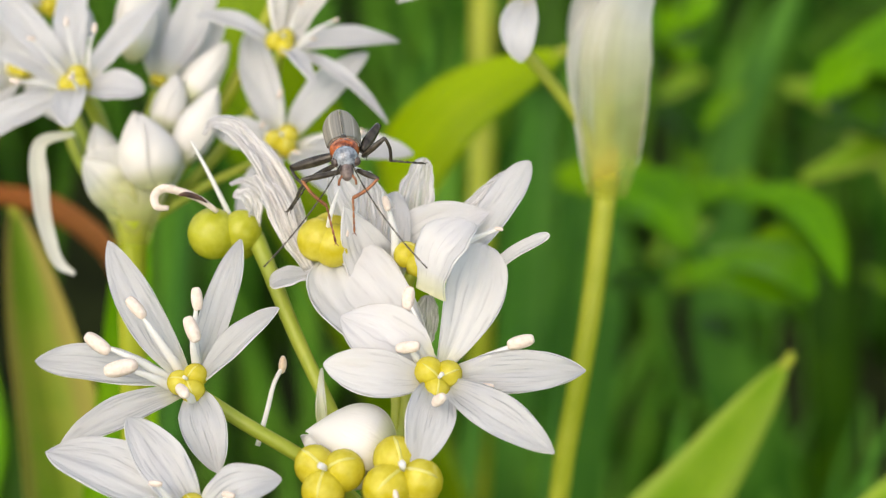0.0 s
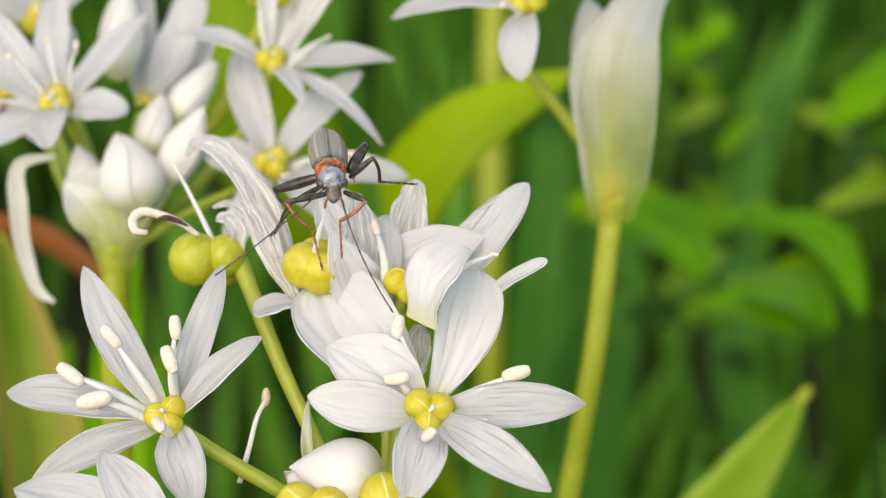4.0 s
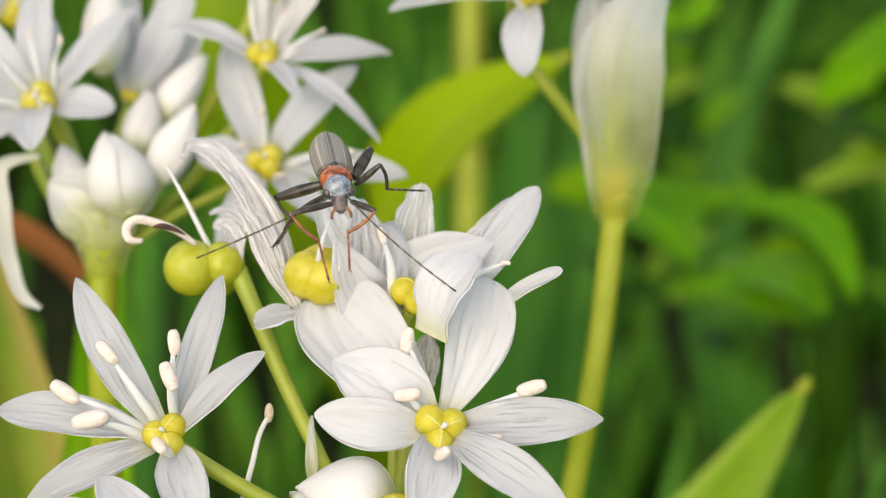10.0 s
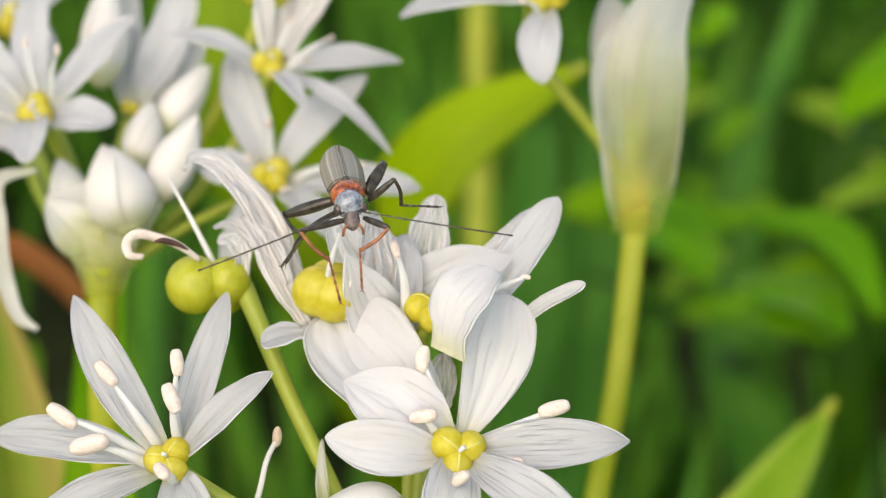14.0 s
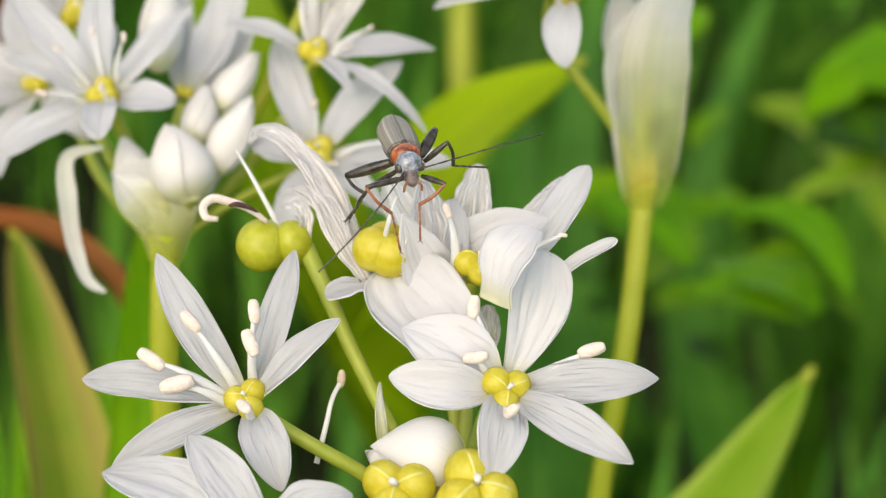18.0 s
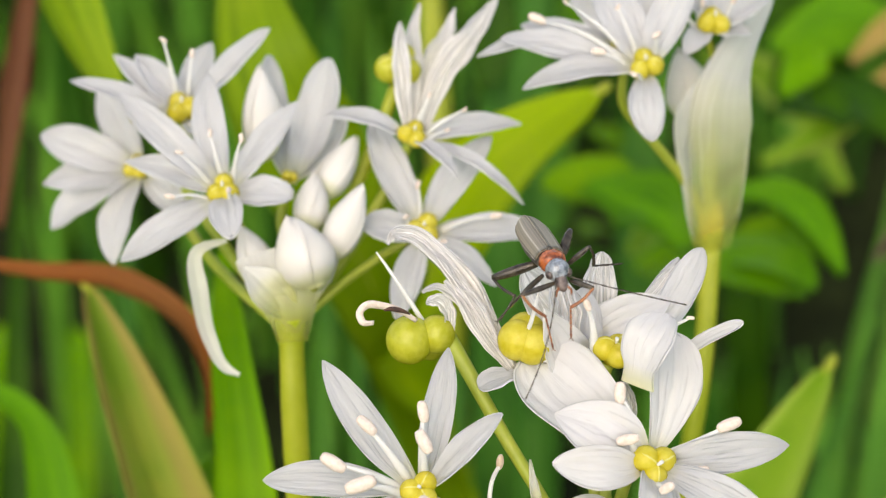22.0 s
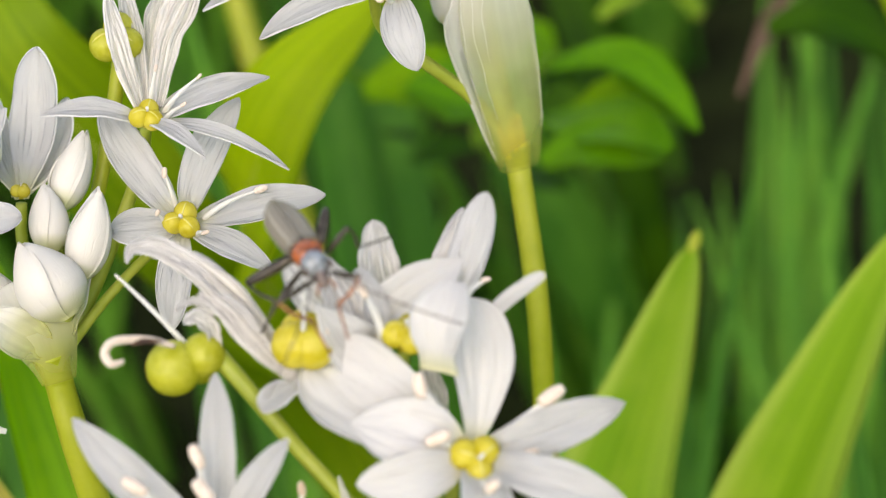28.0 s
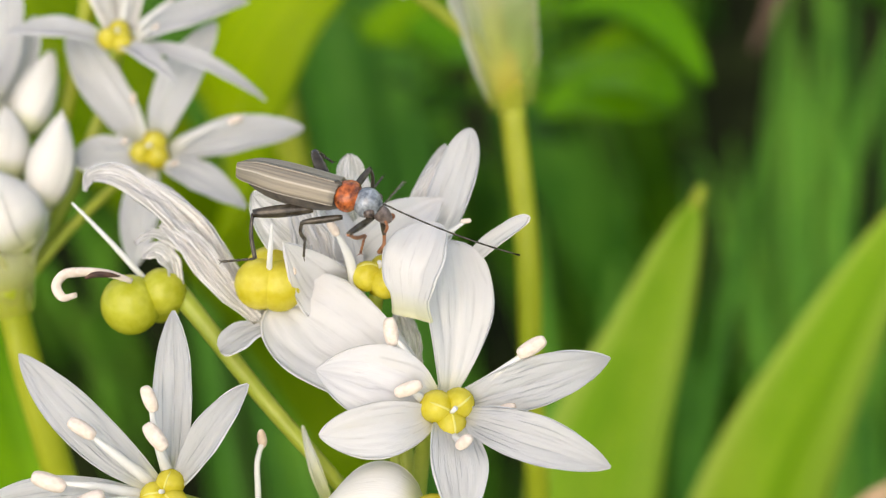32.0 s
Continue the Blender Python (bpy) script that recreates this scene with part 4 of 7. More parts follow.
flower(back_plant, (-31.5, 30.1, 227.1), (-0.12, -0.45, 0.85), 0.90, [
    ((6.6, 4.6, 5.8), 2.5, 0.04, 0.20, {'sharp': 0.45}),
    ((-1.1, 8.3, 6.9), 2.9, 0.06, 0.20, {'sharp': 0.42}),
    ((-8.7, 7.1, 6.2), 2.8, 0.08, 0.20, {'sharp': 0.5}),
    ((-8.2, 2.1, 2.3), 2.4, 0.08, 0.20, {'sharp': 0.5}),
    ((-8.9, -3.3, -4.1), 3.0, 0.12, 0.15, {'sharp': 0.42}),
    ((0.6, -6.4, -0.5), 2.9, 0.14, 0.15, {'sharp': 0.25, 'notch': 0.08}),
    ((5.8, -1.4, 0.3), 2.9, 0.10, 0.15, {'sharp': 0.25, 'notch': 0.05}),
], [
    ((-3.5, 0.4, 3.9), (0.99, -0.19, -0.18), 0.40),
    ((1.7, 0.7, 4.8), (0.05, -0.56, -0.83), 0.45),
    ((-4.4, -2.4, 1.4), (0.99, -0.19, -0.18), 0.50),
    ((0.5, -3.3, 2.3), (-0.07, -1.00, 0.30), 0.50),
    ((-0.9, 2.0, 4.7), (-0.05, -0.55, -0.83), 0.40),
], spin=0.6)
stalk("pedicel", back_plant, [(-26.6, 23.9, 216.6), (-28.8, 30.7, 218.7), (-31.0, 31.9, 223.6), (-31.4, 30.4, 226.5)], 0.55, 0.42, STALK)
flower(back_plant, (-35.0, 39.3, 229.8), (-0.01, -0.25, 0.89), 1.00, [
    ((-9.6, 2.3, 2.4), 2.0, 0.06, 0.30, {'sharp': 0.4}),
    ((-5.9, 5.0, 3.3), 2.0, 0.04, 0.30, {'sharp': 0.5}),
    ((-4.0, 4.8, 3.3), 2.7, 0.05, 0.30, {'sharp': 0.5}),
    ((2.6, 5.8, 3.6), 2.7, 0.04, 0.30, {'sharp': 0.45}),
    ((7.8, 4.4, 5.5), 2.3, 0.05, 0.30, {'sharp': 0.35}),
    ((3.6, -3.4, -1.1), 3.0, 0.10, 0.20, {}),
], [
    ((-1.3, 2.7, 5.7), (-0.48, 0.20, 0.26), 0.40),
    ((1.1, 1.9, 4.7), (-0.05, -0.55, -0.83), 0.45),
], spin=1.2)
stalk("pedicel", back_plant, [(-26.6, 23.9, 216.6), (-31.5, 35.7, 221.2), (-34.9, 40.4, 225.9), (-35.0, 39.5, 229.1)], 0.55, 0.42, STALK)
flower(back_plant, (-38.3, 42.0, 228.1), (-0.19, -0.07, 0.78), 1.00, [
], [
], spin=0.9, material=OVARY_GREEN, label="small green seed head among the petals")
stalk("pedicel", back_plant, [(-26.6, 23.9, 216.6), (-33.4, 35.9, 220.4), (-37.3, 42.4, 224.2), (-38.1, 42.1, 227.4)], 0.55, 0.42, STALK)
flower(back_plant, (-39.6, 42.3, 222.4), (-0.42, -0.42, 0.78), 0.80, [
    ((-8.6, 2.4, 2.8), 3.8, 0.10, 0.20, {'sharp': 0.3}),
    ((-8.0, -3.4, -3.6), 3.8, 0.10, 0.20, {'sharp': 0.35}),
    ((-2.4, -7.6, -5.0), 3.4, 0.10, 0.20, {'sharp': 0.35}),
    ((-3.4, 6.1, 5.4), 3.2, 0.10, 0.20, {}),
    ((5.0, -4.6, -2.8), 3.0, 0.10, 0.20, {}),
    ((-8.6, -0.6, -0.6), 3.4, 0.10, 0.20, {}),
], [
], spin=0.3)
stalk("pedicel", back_plant, [(-26.6, 23.9, 216.6), (-34.0, 36.8, 216.7), (-38.0, 43.6, 219.5), (-39.3, 42.6, 221.8)], 0.55, 0.42, STALK)
flower(back_plant, (-26.1, 35.4, 224.8), (0.24, 0.34, 0.90), 0.50, [
    ((4.0, 6.4, 8.2), 3.9, -0.10, 0.35, {'sharp': 0.3, 'facing': (-0.35, -0.75, 0.64)}),
    ((-1.3, 8.7, 7.6), 2.9, -0.06, 0.35, {'sharp': 0.35, 'facing': (0.25, -0.8, 0.63)}),
    ((5.1, 4.8, 4.2), 3.1, -0.14, 0.35, {'sharp': 0.3, 'facing': (-0.63, -0.51, 0.62)}),
], [
], spin=0.3, label="half-open upright white flower")
stalk("pedicel", back_plant, [(-26.6, 23.9, 216.6), (-26.1, 31.8, 218.9), (-27.1, 34.0, 221.2), (-26.3, 35.2, 224.2)], 0.55, 0.42, STALK)
bud(back_plant, (-28.2, 35.6, 226.7), (-28.1, 41.0, 233.0), 1.55)
bud(back_plant, (-23.3, 32.6, 224.5), (-20.3, 36.1, 228.2), 1.35)
bud(back_plant, (-23.1, 27.2, 221.8), (-19.8, 29.5, 227.5), 1.50)
bud(back_plant, (-24.7, 29.4, 223.2), (-23.8, 33.0, 226.9), 1.40)
bud(back_plant, (-24.2, 24.2, 221.0), (-26.2, 27.6, 225.9), 2.30)
bud(back_plant, (-28.5, 26.5, 220.2), (-30.4, 30.1, 223.7), 1.30)
stalk("pedicel", back_plant, [(-26.6, 23.9, 216.6), (-24.9, 29.7, 220.5), (-23.2, 32.5, 224.3)], 0.50, 0.45, STALK)
stalk("pedicel", back_plant, [(-26.6, 23.9, 216.6), (-24.8, 27.1, 219.3), (-23.0, 27.3, 222.0)], 0.50, 0.45, STALK)
stalk("pedicel", back_plant, [(-26.6, 23.9, 216.6), (-25.4, 25.7, 218.9), (-24.2, 24.5, 221.3)], 0.50, 0.45, STALK)
stalk("pedicel", back_plant, [(-26.6, 23.9, 216.6), (-27.5, 26.7, 218.4), (-28.5, 26.6, 220.3)], 0.50, 0.45, STALK)
sheath_cup(back_plant, [(-26.6, 23.2, 216.3), (-26.6, 24.1, 217.7), (-26.7, 25.2, 219.3), (-26.8, 26.6, 220.6), (-27.0, 28.0, 221.7)], (1.25, 1.8, 2.6, 3.3, 3.8), False)
part("sheath", petal_sheet(mm((-26.3, 23.9, 218.4)), mm((-30.2, 24.9, 223.1)), (0.24, -0.85, 0.55), 3.4 * MM, 0.1, 0.3, wave=0.15, rng=RNG), MEMBRANE, back_plant, "translucent papery sheath")
part("sheath", petal_sheet(mm((-26.1, 24.6, 217.6)), mm((-22.2, 27.4, 222.1)), (-0.45, -0.80, 0.56), 2.6 * MM, 0.1, 0.3, wave=0.15, rng=RNG), MEMBRANE, back_plant, "translucent papery sheath")
part("sheath", petal_sheet(mm((-26.6, 26.4, 216.7)), mm((-27.0, 30.8, 221.4)), (-0.06, -0.83, 0.55), 3.6 * MM, 0.1, 0.3, wave=0.15, rng=RNG), MEMBRANE, back_plant, "translucent papery sheath")
tagged(part("sheath_tail", leaf_sheet([(-31.6, 27.9, 223.8), (-34.0, 26.7, 223.6), (-34.0, 24.8, 220.7), (-33.4, 23.4, 216.9), (-32.2, 22.0, 214.9), (-31.1, 21.6, 214.4)], 1.55, (0.14, -0.85, 0.55), fold=0.35, thick=0.0002, peak=0.35, tip_pow=0.5), MEMBRANE_WHITE, back_plant), "white shrivelled sheath tip hanging down")

# ---- the flower head that leaves its sheath ----
right_plant = root("wild_garlic_plant", (0.0024, 0.0360, 0.0), "wild garlic head opening out of a translucent sheath", "plant", "wild garlic plants")
stalk("stem", right_plant, [(2.6, 30.9, 0.0), (8.6, 27.9, 193.9), (10.4, 31.5, 205.6), (11.4, 36.0, 215.1)], 0.90, 0.95, STALK_PALE, "pale green flower stem")
flower(right_plant, (4.7, 35.5, 234.0), (-0.12, -0.38, 0.86), 0.95, [
    ((-0.3, -6.0, -3.7), 3.0, 0.14, 0.15, {'sharp': 0.28}),
    ((-10.6, -0.2, -1.3), 2.4, 0.14, 0.25, {'sharp': 0.4}),
    ((-12.0, 4.1, 1.4), 2.9, 0.06, 0.20, {'sharp': 0.36}),
    ((-3.3, 7.4, 5.3), 3.9, 0.06, 0.20, {'sharp': 0.36}),
    ((4.5, 5.1, 6.3), 3.5, 0.06, 0.20, {'sharp': 0.36}),
    ((0.5, 8.7, 5.9), 3.3, 0.06, 0.20, {}),
], [
    ((-8.8, 4.8, 2.7), (0.98, -0.30, -0.35), 0.90),
    ((-6.4, 4.5, 4.3), (-0.57, 0.38, 0.51), 0.35),
    ((0.7, -0.3, 3.3), (0.63, 0.23, 0.41), 0.50),
    ((-1.7, -3.7, 1.5), (0.43, -0.92, 0.10), 0.50),
    ((-2.3, 2.2, 4.8), (-0.64, -0.39, -0.66), 0.35),
    ((-4.1, 0.2, 1.7), (0.99, -0.13, -0.10), 0.70),
], spin=0.9)
flower(right_plant, (3.5, 38.6, 234.4), (-0.39, -0.05, 0.78), 0.80, [
    ((-12.9, 0.6, -0.5), 2.4, 0.10, 0.20, {'sharp': 0.42}),
    ((-8.8, 3.5, 0.8), 2.9, 0.06, 0.20, {'sharp': 0.4}),
    ((-4.4, 8.2, 4.6), 2.9, 0.05, 0.20, {}),
    ((4.5, 8.0, 5.3), 3.1, 0.05, 0.20, {}),
], [
], spin=0.1)
flower(right_plant, (11.0, 39.9, 235.3), (0.20, -0.13, 0.91), 0.95, [
    ((-2.9, -3.7, -0.5), 2.2, 0.14, 0.20, {'sharp': 0.3}),
    ((5.6, 2.2, 2.0), 2.6, 0.05, 0.25, {'sharp': 0.42}),
    ((2.7, 6.3, 4.3), 2.9, 0.05, 0.20, {}),
    ((-2.0, 6.4, 3.9), 2.9, 0.05, 0.20, {}),
    ((3.4, -0.6, -0.5), 2.6, 0.10, 0.20, {}),
], [
    ((1.9, 0.3, 2.4), (0.45, 0.52, 0.83), 0.45),
    ((-0.8, 0.3, 2.2), (0.05, -0.56, -0.83), 0.45),
    ((-4.0, 0.2, 1.7), (1.03, 0.25, 0.49), 0.40),
], spin=0.8)
bud(right_plant, (10.5, 41.4, 224.8), (8.9, 43.5, 231.5), 1.90)
stalk("pedicel", right_plant, [(11.1, 36.1, 215.8), (10.5, 36.6, 218.2), (9.1, 37.2, 221.1), (6.1, 37.2, 225.4), (3.9, 36.6, 229.1), (4.6, 35.8, 233.0)], 0.50, 0.42, STALK)
stalk("pedicel", right_plant, [(11.4, 36.0, 215.1), (11.6, 38.7, 224.5), (11.8, 41.0, 230.7), (11.0, 40.8, 233.7)], 0.60, 0.30, STALK_PALE)
stalk("pedicel", right_plant, [(11.4, 36.0, 215.1), (10.8, 37.4, 222.4), (10.5, 41.3, 224.7)], 0.60, 0.50, STALK)
stalk("pedicel", right_plant, [(11.3, 36.4, 215.8), (10.8, 37.4, 217.6), (9.3, 38.5, 220.4), (6.1, 38.7, 224.9), (3.3, 38.5, 229.0), (3.4, 38.6, 233.5)], 0.48, 0.42, STALK)
stalk("stem_top", right_plant, [(11.3, 35.6, 214.5), (11.4, 36.0, 215.1), (11.4, 36.5, 216.6)], 0.80, 1.32, STALK_PALE, "swollen pale top of the stem", flare=1.4)
stalk("pedicel_foot", right_plant, [(11.1, 35.8, 215.5), (10.6, 36.0, 217.9), (10.7, 37.0, 219.4)], 0.50, 0.28, OVARY, "yellow foot of a flower stalk")
stalk("pedicel_foot", right_plant, [(11.4, 35.8, 215.4), (11.3, 35.8, 218.6), (11.4, 36.7, 220.1)], 0.50, 0.28, OVARY, "yellow foot of a flower stalk")
stalk("pedicel_foot", right_plant, [(11.6, 35.8, 215.4), (12.0, 36.0, 217.6), (12.1, 37.0, 219.1)], 0.50, 0.28, OVARY, "yellow foot of a flower stalk")
sheath_cup(right_plant, [(11.4, 35.9, 214.9), (11.5, 36.8, 218.0), (11.5, 37.8, 222.2), (11.4, 38.7, 226.3), (11.7, 39.7, 229.7), (12.7, 40.6, 231.9), (14.3, 41.9, 233.9), (15.9, 43.1, 235.8), (17.7, 44.7, 238.1)], (1.68, 2.5, 3.1, 3.5, 3.2, 2.6, 1.9, 1.3, 0.3), mouth=((7.2, 38.0, 226.6), (-0.823, 0.385, 0.417)))
bud(right_plant, (9.6, 40.9, 225.8), (9.1, 44.4, 229.4), 1.45)

# ---- leaves ----
leaf("wild_garlic_leaf", [(-48.6, -57.6, 0.0), (-28.0, -25.5, 80.7), (10.2, 34.1, 161.4), (16.3, 43.6, 168.9), (22.8, 50.2, 175.7), (30.2, 57.8, 184.2)], 14.0, (-0.51, -0.32, 0.79), LEAF_YELLOW, "broad yellow-green wild garlic leaf with a pale tip", group="wild garlic leaves", fold=0.12, peak=0.55)
leaf("wild_garlic_leaf", [(-31.3, -32.0, 0.0), (-11.8, -9.2, 77.0), (24.4, 33.3, 153.9), (31.2, 41.3, 162.4), (40.8, 48.9, 171.1), (51.7, 56.1, 181.2)], 15.0, (-0.51, -0.31, 0.79), LEAF_YELLOW, "long yellow-green wild garlic leaf standing in grass", group="wild garlic leaves", fold=0.12, peak=0.5)
leaf("wild_garlic_leaf", [(-20.7, -14.0, 0.0), (-26.0, -1.0, 84.0), (-37.4, 32.2, 169.6), (-40.4, 41.1, 181.0), (-44.8, 51.7, 191.0), (-48.2, 60.5, 198.0)], 10.4, (0.49, -0.64, 0.60), LEAF_PALE, "narrow wild garlic leaf turning pale with an orange edge", group="wild garlic leaves", fold=0.5, peak=0.5)
leaf("wild_garlic_leaf", [(2.6, 123.7, 0.0), (-0.2, 116.1, 64.4), (-5.4, 102.1, 128.8), (-10.2, 89.2, 163.3), (-10.2, 70.6, 194.9), (-3.4, 70.0, 205.6), (6.8, 72.9, 210.9)], 17.0, (-0.32, -0.37, 0.86), LEAF_LIME, "wide yellow-green wild garlic leaf bending over", group="wild garlic leaves", fold=0.1, peak=0.6)
leaf("wild_garlic_leaf", [(-3.0, 89.2, 0.0), (-9.0, 95.2, 132.4), (-15.9, 84.1, 172.1), (-22.2, 80.5, 193.2), (-28.7, 81.7, 210.7), (-31.4, 97.5, 219.7)], 14.0, (0.06, -0.63, 0.77), LEAF_OLIVE, "yellow-green wild garlic leaf behind the flower head", group="wild garlic leaves", fold=0.12, peak=0.7)
leaf("wild_garlic_leaf", [(-52.8, 91.8, 226.1), (-50.5, 86.4, 221.8), (-47.1, 79.3, 215.2), (-43.4, 73.2, 209.9)], 6.5, (0.18, -0.40, 0.86), LEAF_OLIVE, "green wild garlic leaf with a browned tip", group="wild garlic leaves", fold=0.2, peak=0.45)
leaf("wild_garlic_leaf", [(-49.5, -26.2, 0.0), (-51.2, 1.4, 83.5), (-54.2, 52.6, 167.1), (-54.6, 59.3, 173.4), (-56.4, 64.4, 177.3), (-67.6, 70.7, 182.0)], 6.0, (0.09, -0.26, 0.89), LEAF_MID, "green wild garlic leaf low in the grass", group="wild garlic leaves", fold=0.1, peak=0.5)
leaf("dead_leaf", [(-61.9, 64.8, 199.1), (-53.5, 61.9, 199.1), (-44.3, 60.5, 198.0), (-38.1, 57.8, 194.5), (-35.9, 55.7, 187.9), (-36.6, 54.7, 182.8)], 2.7, (0.08, -0.40, 0.86), LEAF_BROWN, "curved reddish-brown dead leaf strip", fold=0.3, peak=0.4)
leaf("dead_stalk", [(-62.2, 94.6, 184.1), (-60.1, 102.0, 195.4), (-57.5, 109.3, 206.7), (-56.1, 114.8, 215.2)], 3.5, (0.06, -0.65, 0.66), STALK_BROWN, "brown dry stalk leaning in the grass", fold=0.4, peak=0.4)
tagged(stalk("flower_stem", None, [(-3.7, 139.0, 0.0), (-5.7, 135.0, 153.8), (-6.0, 143.6, 168.3), (-6.4, 156.1, 189.5), (-6.4, 163.1, 201.4)], 1.9, 1.7, STALK_PALE), "pale yellow-green stem rising behind the flowers", "stem")
leaf("green_blade", [(-31.7, -36.1, 0.0), (-31.9, -12.2, 91.9), (-32.3, 32.2, 183.7), (-32.4, 38.4, 191.2), (-33.3, 48.3, 198.9), (-33.7, 58.6, 203.5)], 7.0, (0.06, -0.69, 0.69), LEAF, "broad green blade behind the stem", group="low green leaves", fold=0.2, peak=0.4)
leaf("green_blade", [(-63.0, -5.4, 0.0), (-54.9, 11.8, 84.9), (-39.7, 43.9, 169.8), (-38.2, 47.0, 174.7), (-36.6, 51.7, 178.3), (-36.8, 54.4, 178.8)], 8.0, (0.27, -0.61, 0.74), LEAF, "broad green blade low beside the pale leaf", group="low green leaves", fold=0.2, peak=0.5)
herb = root("herb_clump", (0.046, 0.105, 0.0), "leafy green herb clump with pointed leaves", "herb")
part("leaf", leaf_sheet([(25.9, 97.9, 181.2), (32.6, 96.7, 181.5), (36.3, 90.5, 180.7), (38.5, 83.3, 178.2)], 5.0, (-0.05, -0.41, 0.90), fold=0.15, peak=0.45), LEAF_MID, herb)
part("leaf", leaf_sheet([(24.3, 98.1, 174.1), (28.7, 93.3, 175.5), (32.8, 88.1, 176.5), (35.4, 84.3, 175.3)], 9.0, (0.11, -0.20, 0.97), fold=0.15, peak=0.45), LEAF_MID, herb)
part("leaf", leaf_sheet([(28.0, 112.4, 174.3), (21.7, 110.9, 173.9), (15.3, 108.1, 175.2), (9.9, 109.6, 175.8)], 7.0, (-0.14, -0.34, 0.87), fold=0.15, peak=0.45), LEAF_MID, herb)
part("leaf", leaf_sheet([(53.5, 121.9, 187.7), (58.9, 115.4, 186.9), (63.6, 107.3, 183.9), (64.5, 99.0, 179.5)], 6.0, (-0.24, -0.32, 0.88), fold=0.15, peak=0.45), LEAF_OLIVE, herb)
part("leaf", leaf_sheet([(67.5, 104.8, 176.3), (68.6, 99.9, 174.9), (69.2, 93.8, 173.5), (72.7, 89.6, 172.1)], 4.5, (-0.05, -0.41, 0.90), fold=0.15, peak=0.45), LEAF_LIME, herb)
part("leaf", leaf_sheet([(39.9, 128.4, 175.5), (46.6, 124.2, 178.4), (51.9, 116.7, 179.9), (56.0, 110.6, 175.9)], 9.0, (-0.05, -0.41, 0.90), fold=0.15, peak=0.45), LEAF_DARK_SHADED, herb)
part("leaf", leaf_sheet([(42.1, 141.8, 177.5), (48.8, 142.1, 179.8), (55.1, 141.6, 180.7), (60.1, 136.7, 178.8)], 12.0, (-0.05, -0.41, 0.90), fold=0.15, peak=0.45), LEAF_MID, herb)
part("leaf", leaf_sheet([(55.0, 109.5, 170.7), (60.9, 106.9, 172.1), (65.4, 100.7, 171.6), (68.4, 94.5, 167.3)], 8.0, (-0.05, -0.41, 0.90), fold=0.15, peak=0.45), LEAF_DARK_SHADED, herb)
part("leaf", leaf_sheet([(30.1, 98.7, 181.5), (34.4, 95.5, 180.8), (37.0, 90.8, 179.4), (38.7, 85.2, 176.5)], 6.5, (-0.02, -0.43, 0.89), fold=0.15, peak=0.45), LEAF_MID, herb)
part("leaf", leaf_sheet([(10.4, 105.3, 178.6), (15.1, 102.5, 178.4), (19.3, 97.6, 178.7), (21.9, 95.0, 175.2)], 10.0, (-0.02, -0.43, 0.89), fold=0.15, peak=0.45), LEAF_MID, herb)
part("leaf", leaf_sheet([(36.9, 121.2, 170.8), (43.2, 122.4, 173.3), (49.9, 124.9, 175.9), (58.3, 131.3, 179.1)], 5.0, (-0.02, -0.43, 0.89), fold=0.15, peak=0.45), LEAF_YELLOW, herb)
part("leaf", leaf_sheet([(43.0, 138.6, 170.4), (48.7, 144.0, 175.5), (54.4, 148.5, 179.3), (58.6, 153.7, 183.9)], 14.0, (-0.02, -0.43, 0.89), fold=0.15, peak=0.45), LEAF_DARK_SHADED, herb)
part("leaf", leaf_sheet([(40.0, 157.6, 171.6), (45.3, 158.6, 173.7), (52.1, 158.1, 173.6), (57.0, 155.4, 170.0)], 12.0, (-0.02, -0.43, 0.89), fold=0.15, peak=0.45), LEAF_DARK_SHADED, herb)
part("leaf", leaf_sheet([(0.9, 142.7, 172.4), (2.1, 147.1, 179.2), (3.4, 152.4, 187.3)], 9.0, (-0.05, -0.78, 0.64), fold=0.15, peak=0.45), LEAF_DARK_SHADED, herb)
part("leaf", leaf_sheet([(25.1, 100.7, 171.5), (30.4, 100.5, 171.7), (35.9, 101.1, 172.9), (38.1, 94.8, 173.3)], 6.0, (0.07, -0.36, 0.92), fold=0.15, peak=0.45), LEAF, herb)
part("leaf", leaf_sheet([(21.6, 89.4, 174.7), (26.7, 89.6, 175.4), (30.9, 86.7, 175.4), (34.7, 85.2, 173.9)], 9.0, (0.12, -0.12, 0.98), fold=0.15, peak=0.45), LEAF_MID, herb)
part("leaf", leaf_sheet([(5.4, 111.7, 175.2), (10.7, 111.5, 175.5), (15.1, 106.4, 176.0), (17.3, 102.2, 174.2)], 10.0, (0.07, -0.36, 0.92), fold=0.15, peak=0.45), LEAF, herb)
leaf("broad_leaf", [(49.6, 155.4, 0.0), (45.5, 160.1, 47.7), (38.0, 168.7, 95.4), (32.1, 175.3, 117.0), (32.8, 188.3, 138.7), (44.3, 210.4, 164.4)], 13.0, (-0.15, -0.72, 0.66), GRASS_BLUE, "deep green broad leaf far back", group="far broad leaves", fold=0.15, peak=0.5)
leaf("broad_leaf", [(55.6, 164.6, 0.0), (54.1, 173.9, 56.0), (51.4, 191.2, 111.9), (49.9, 200.8, 130.2), (54.6, 212.5, 143.3), (63.0, 223.7, 157.0)], 11.0, (-0.25, -0.73, 0.66), LEAF_DARK_SHADED, "dark green broad leaf far back", group="far broad leaves", fold=0.15, peak=0.5)
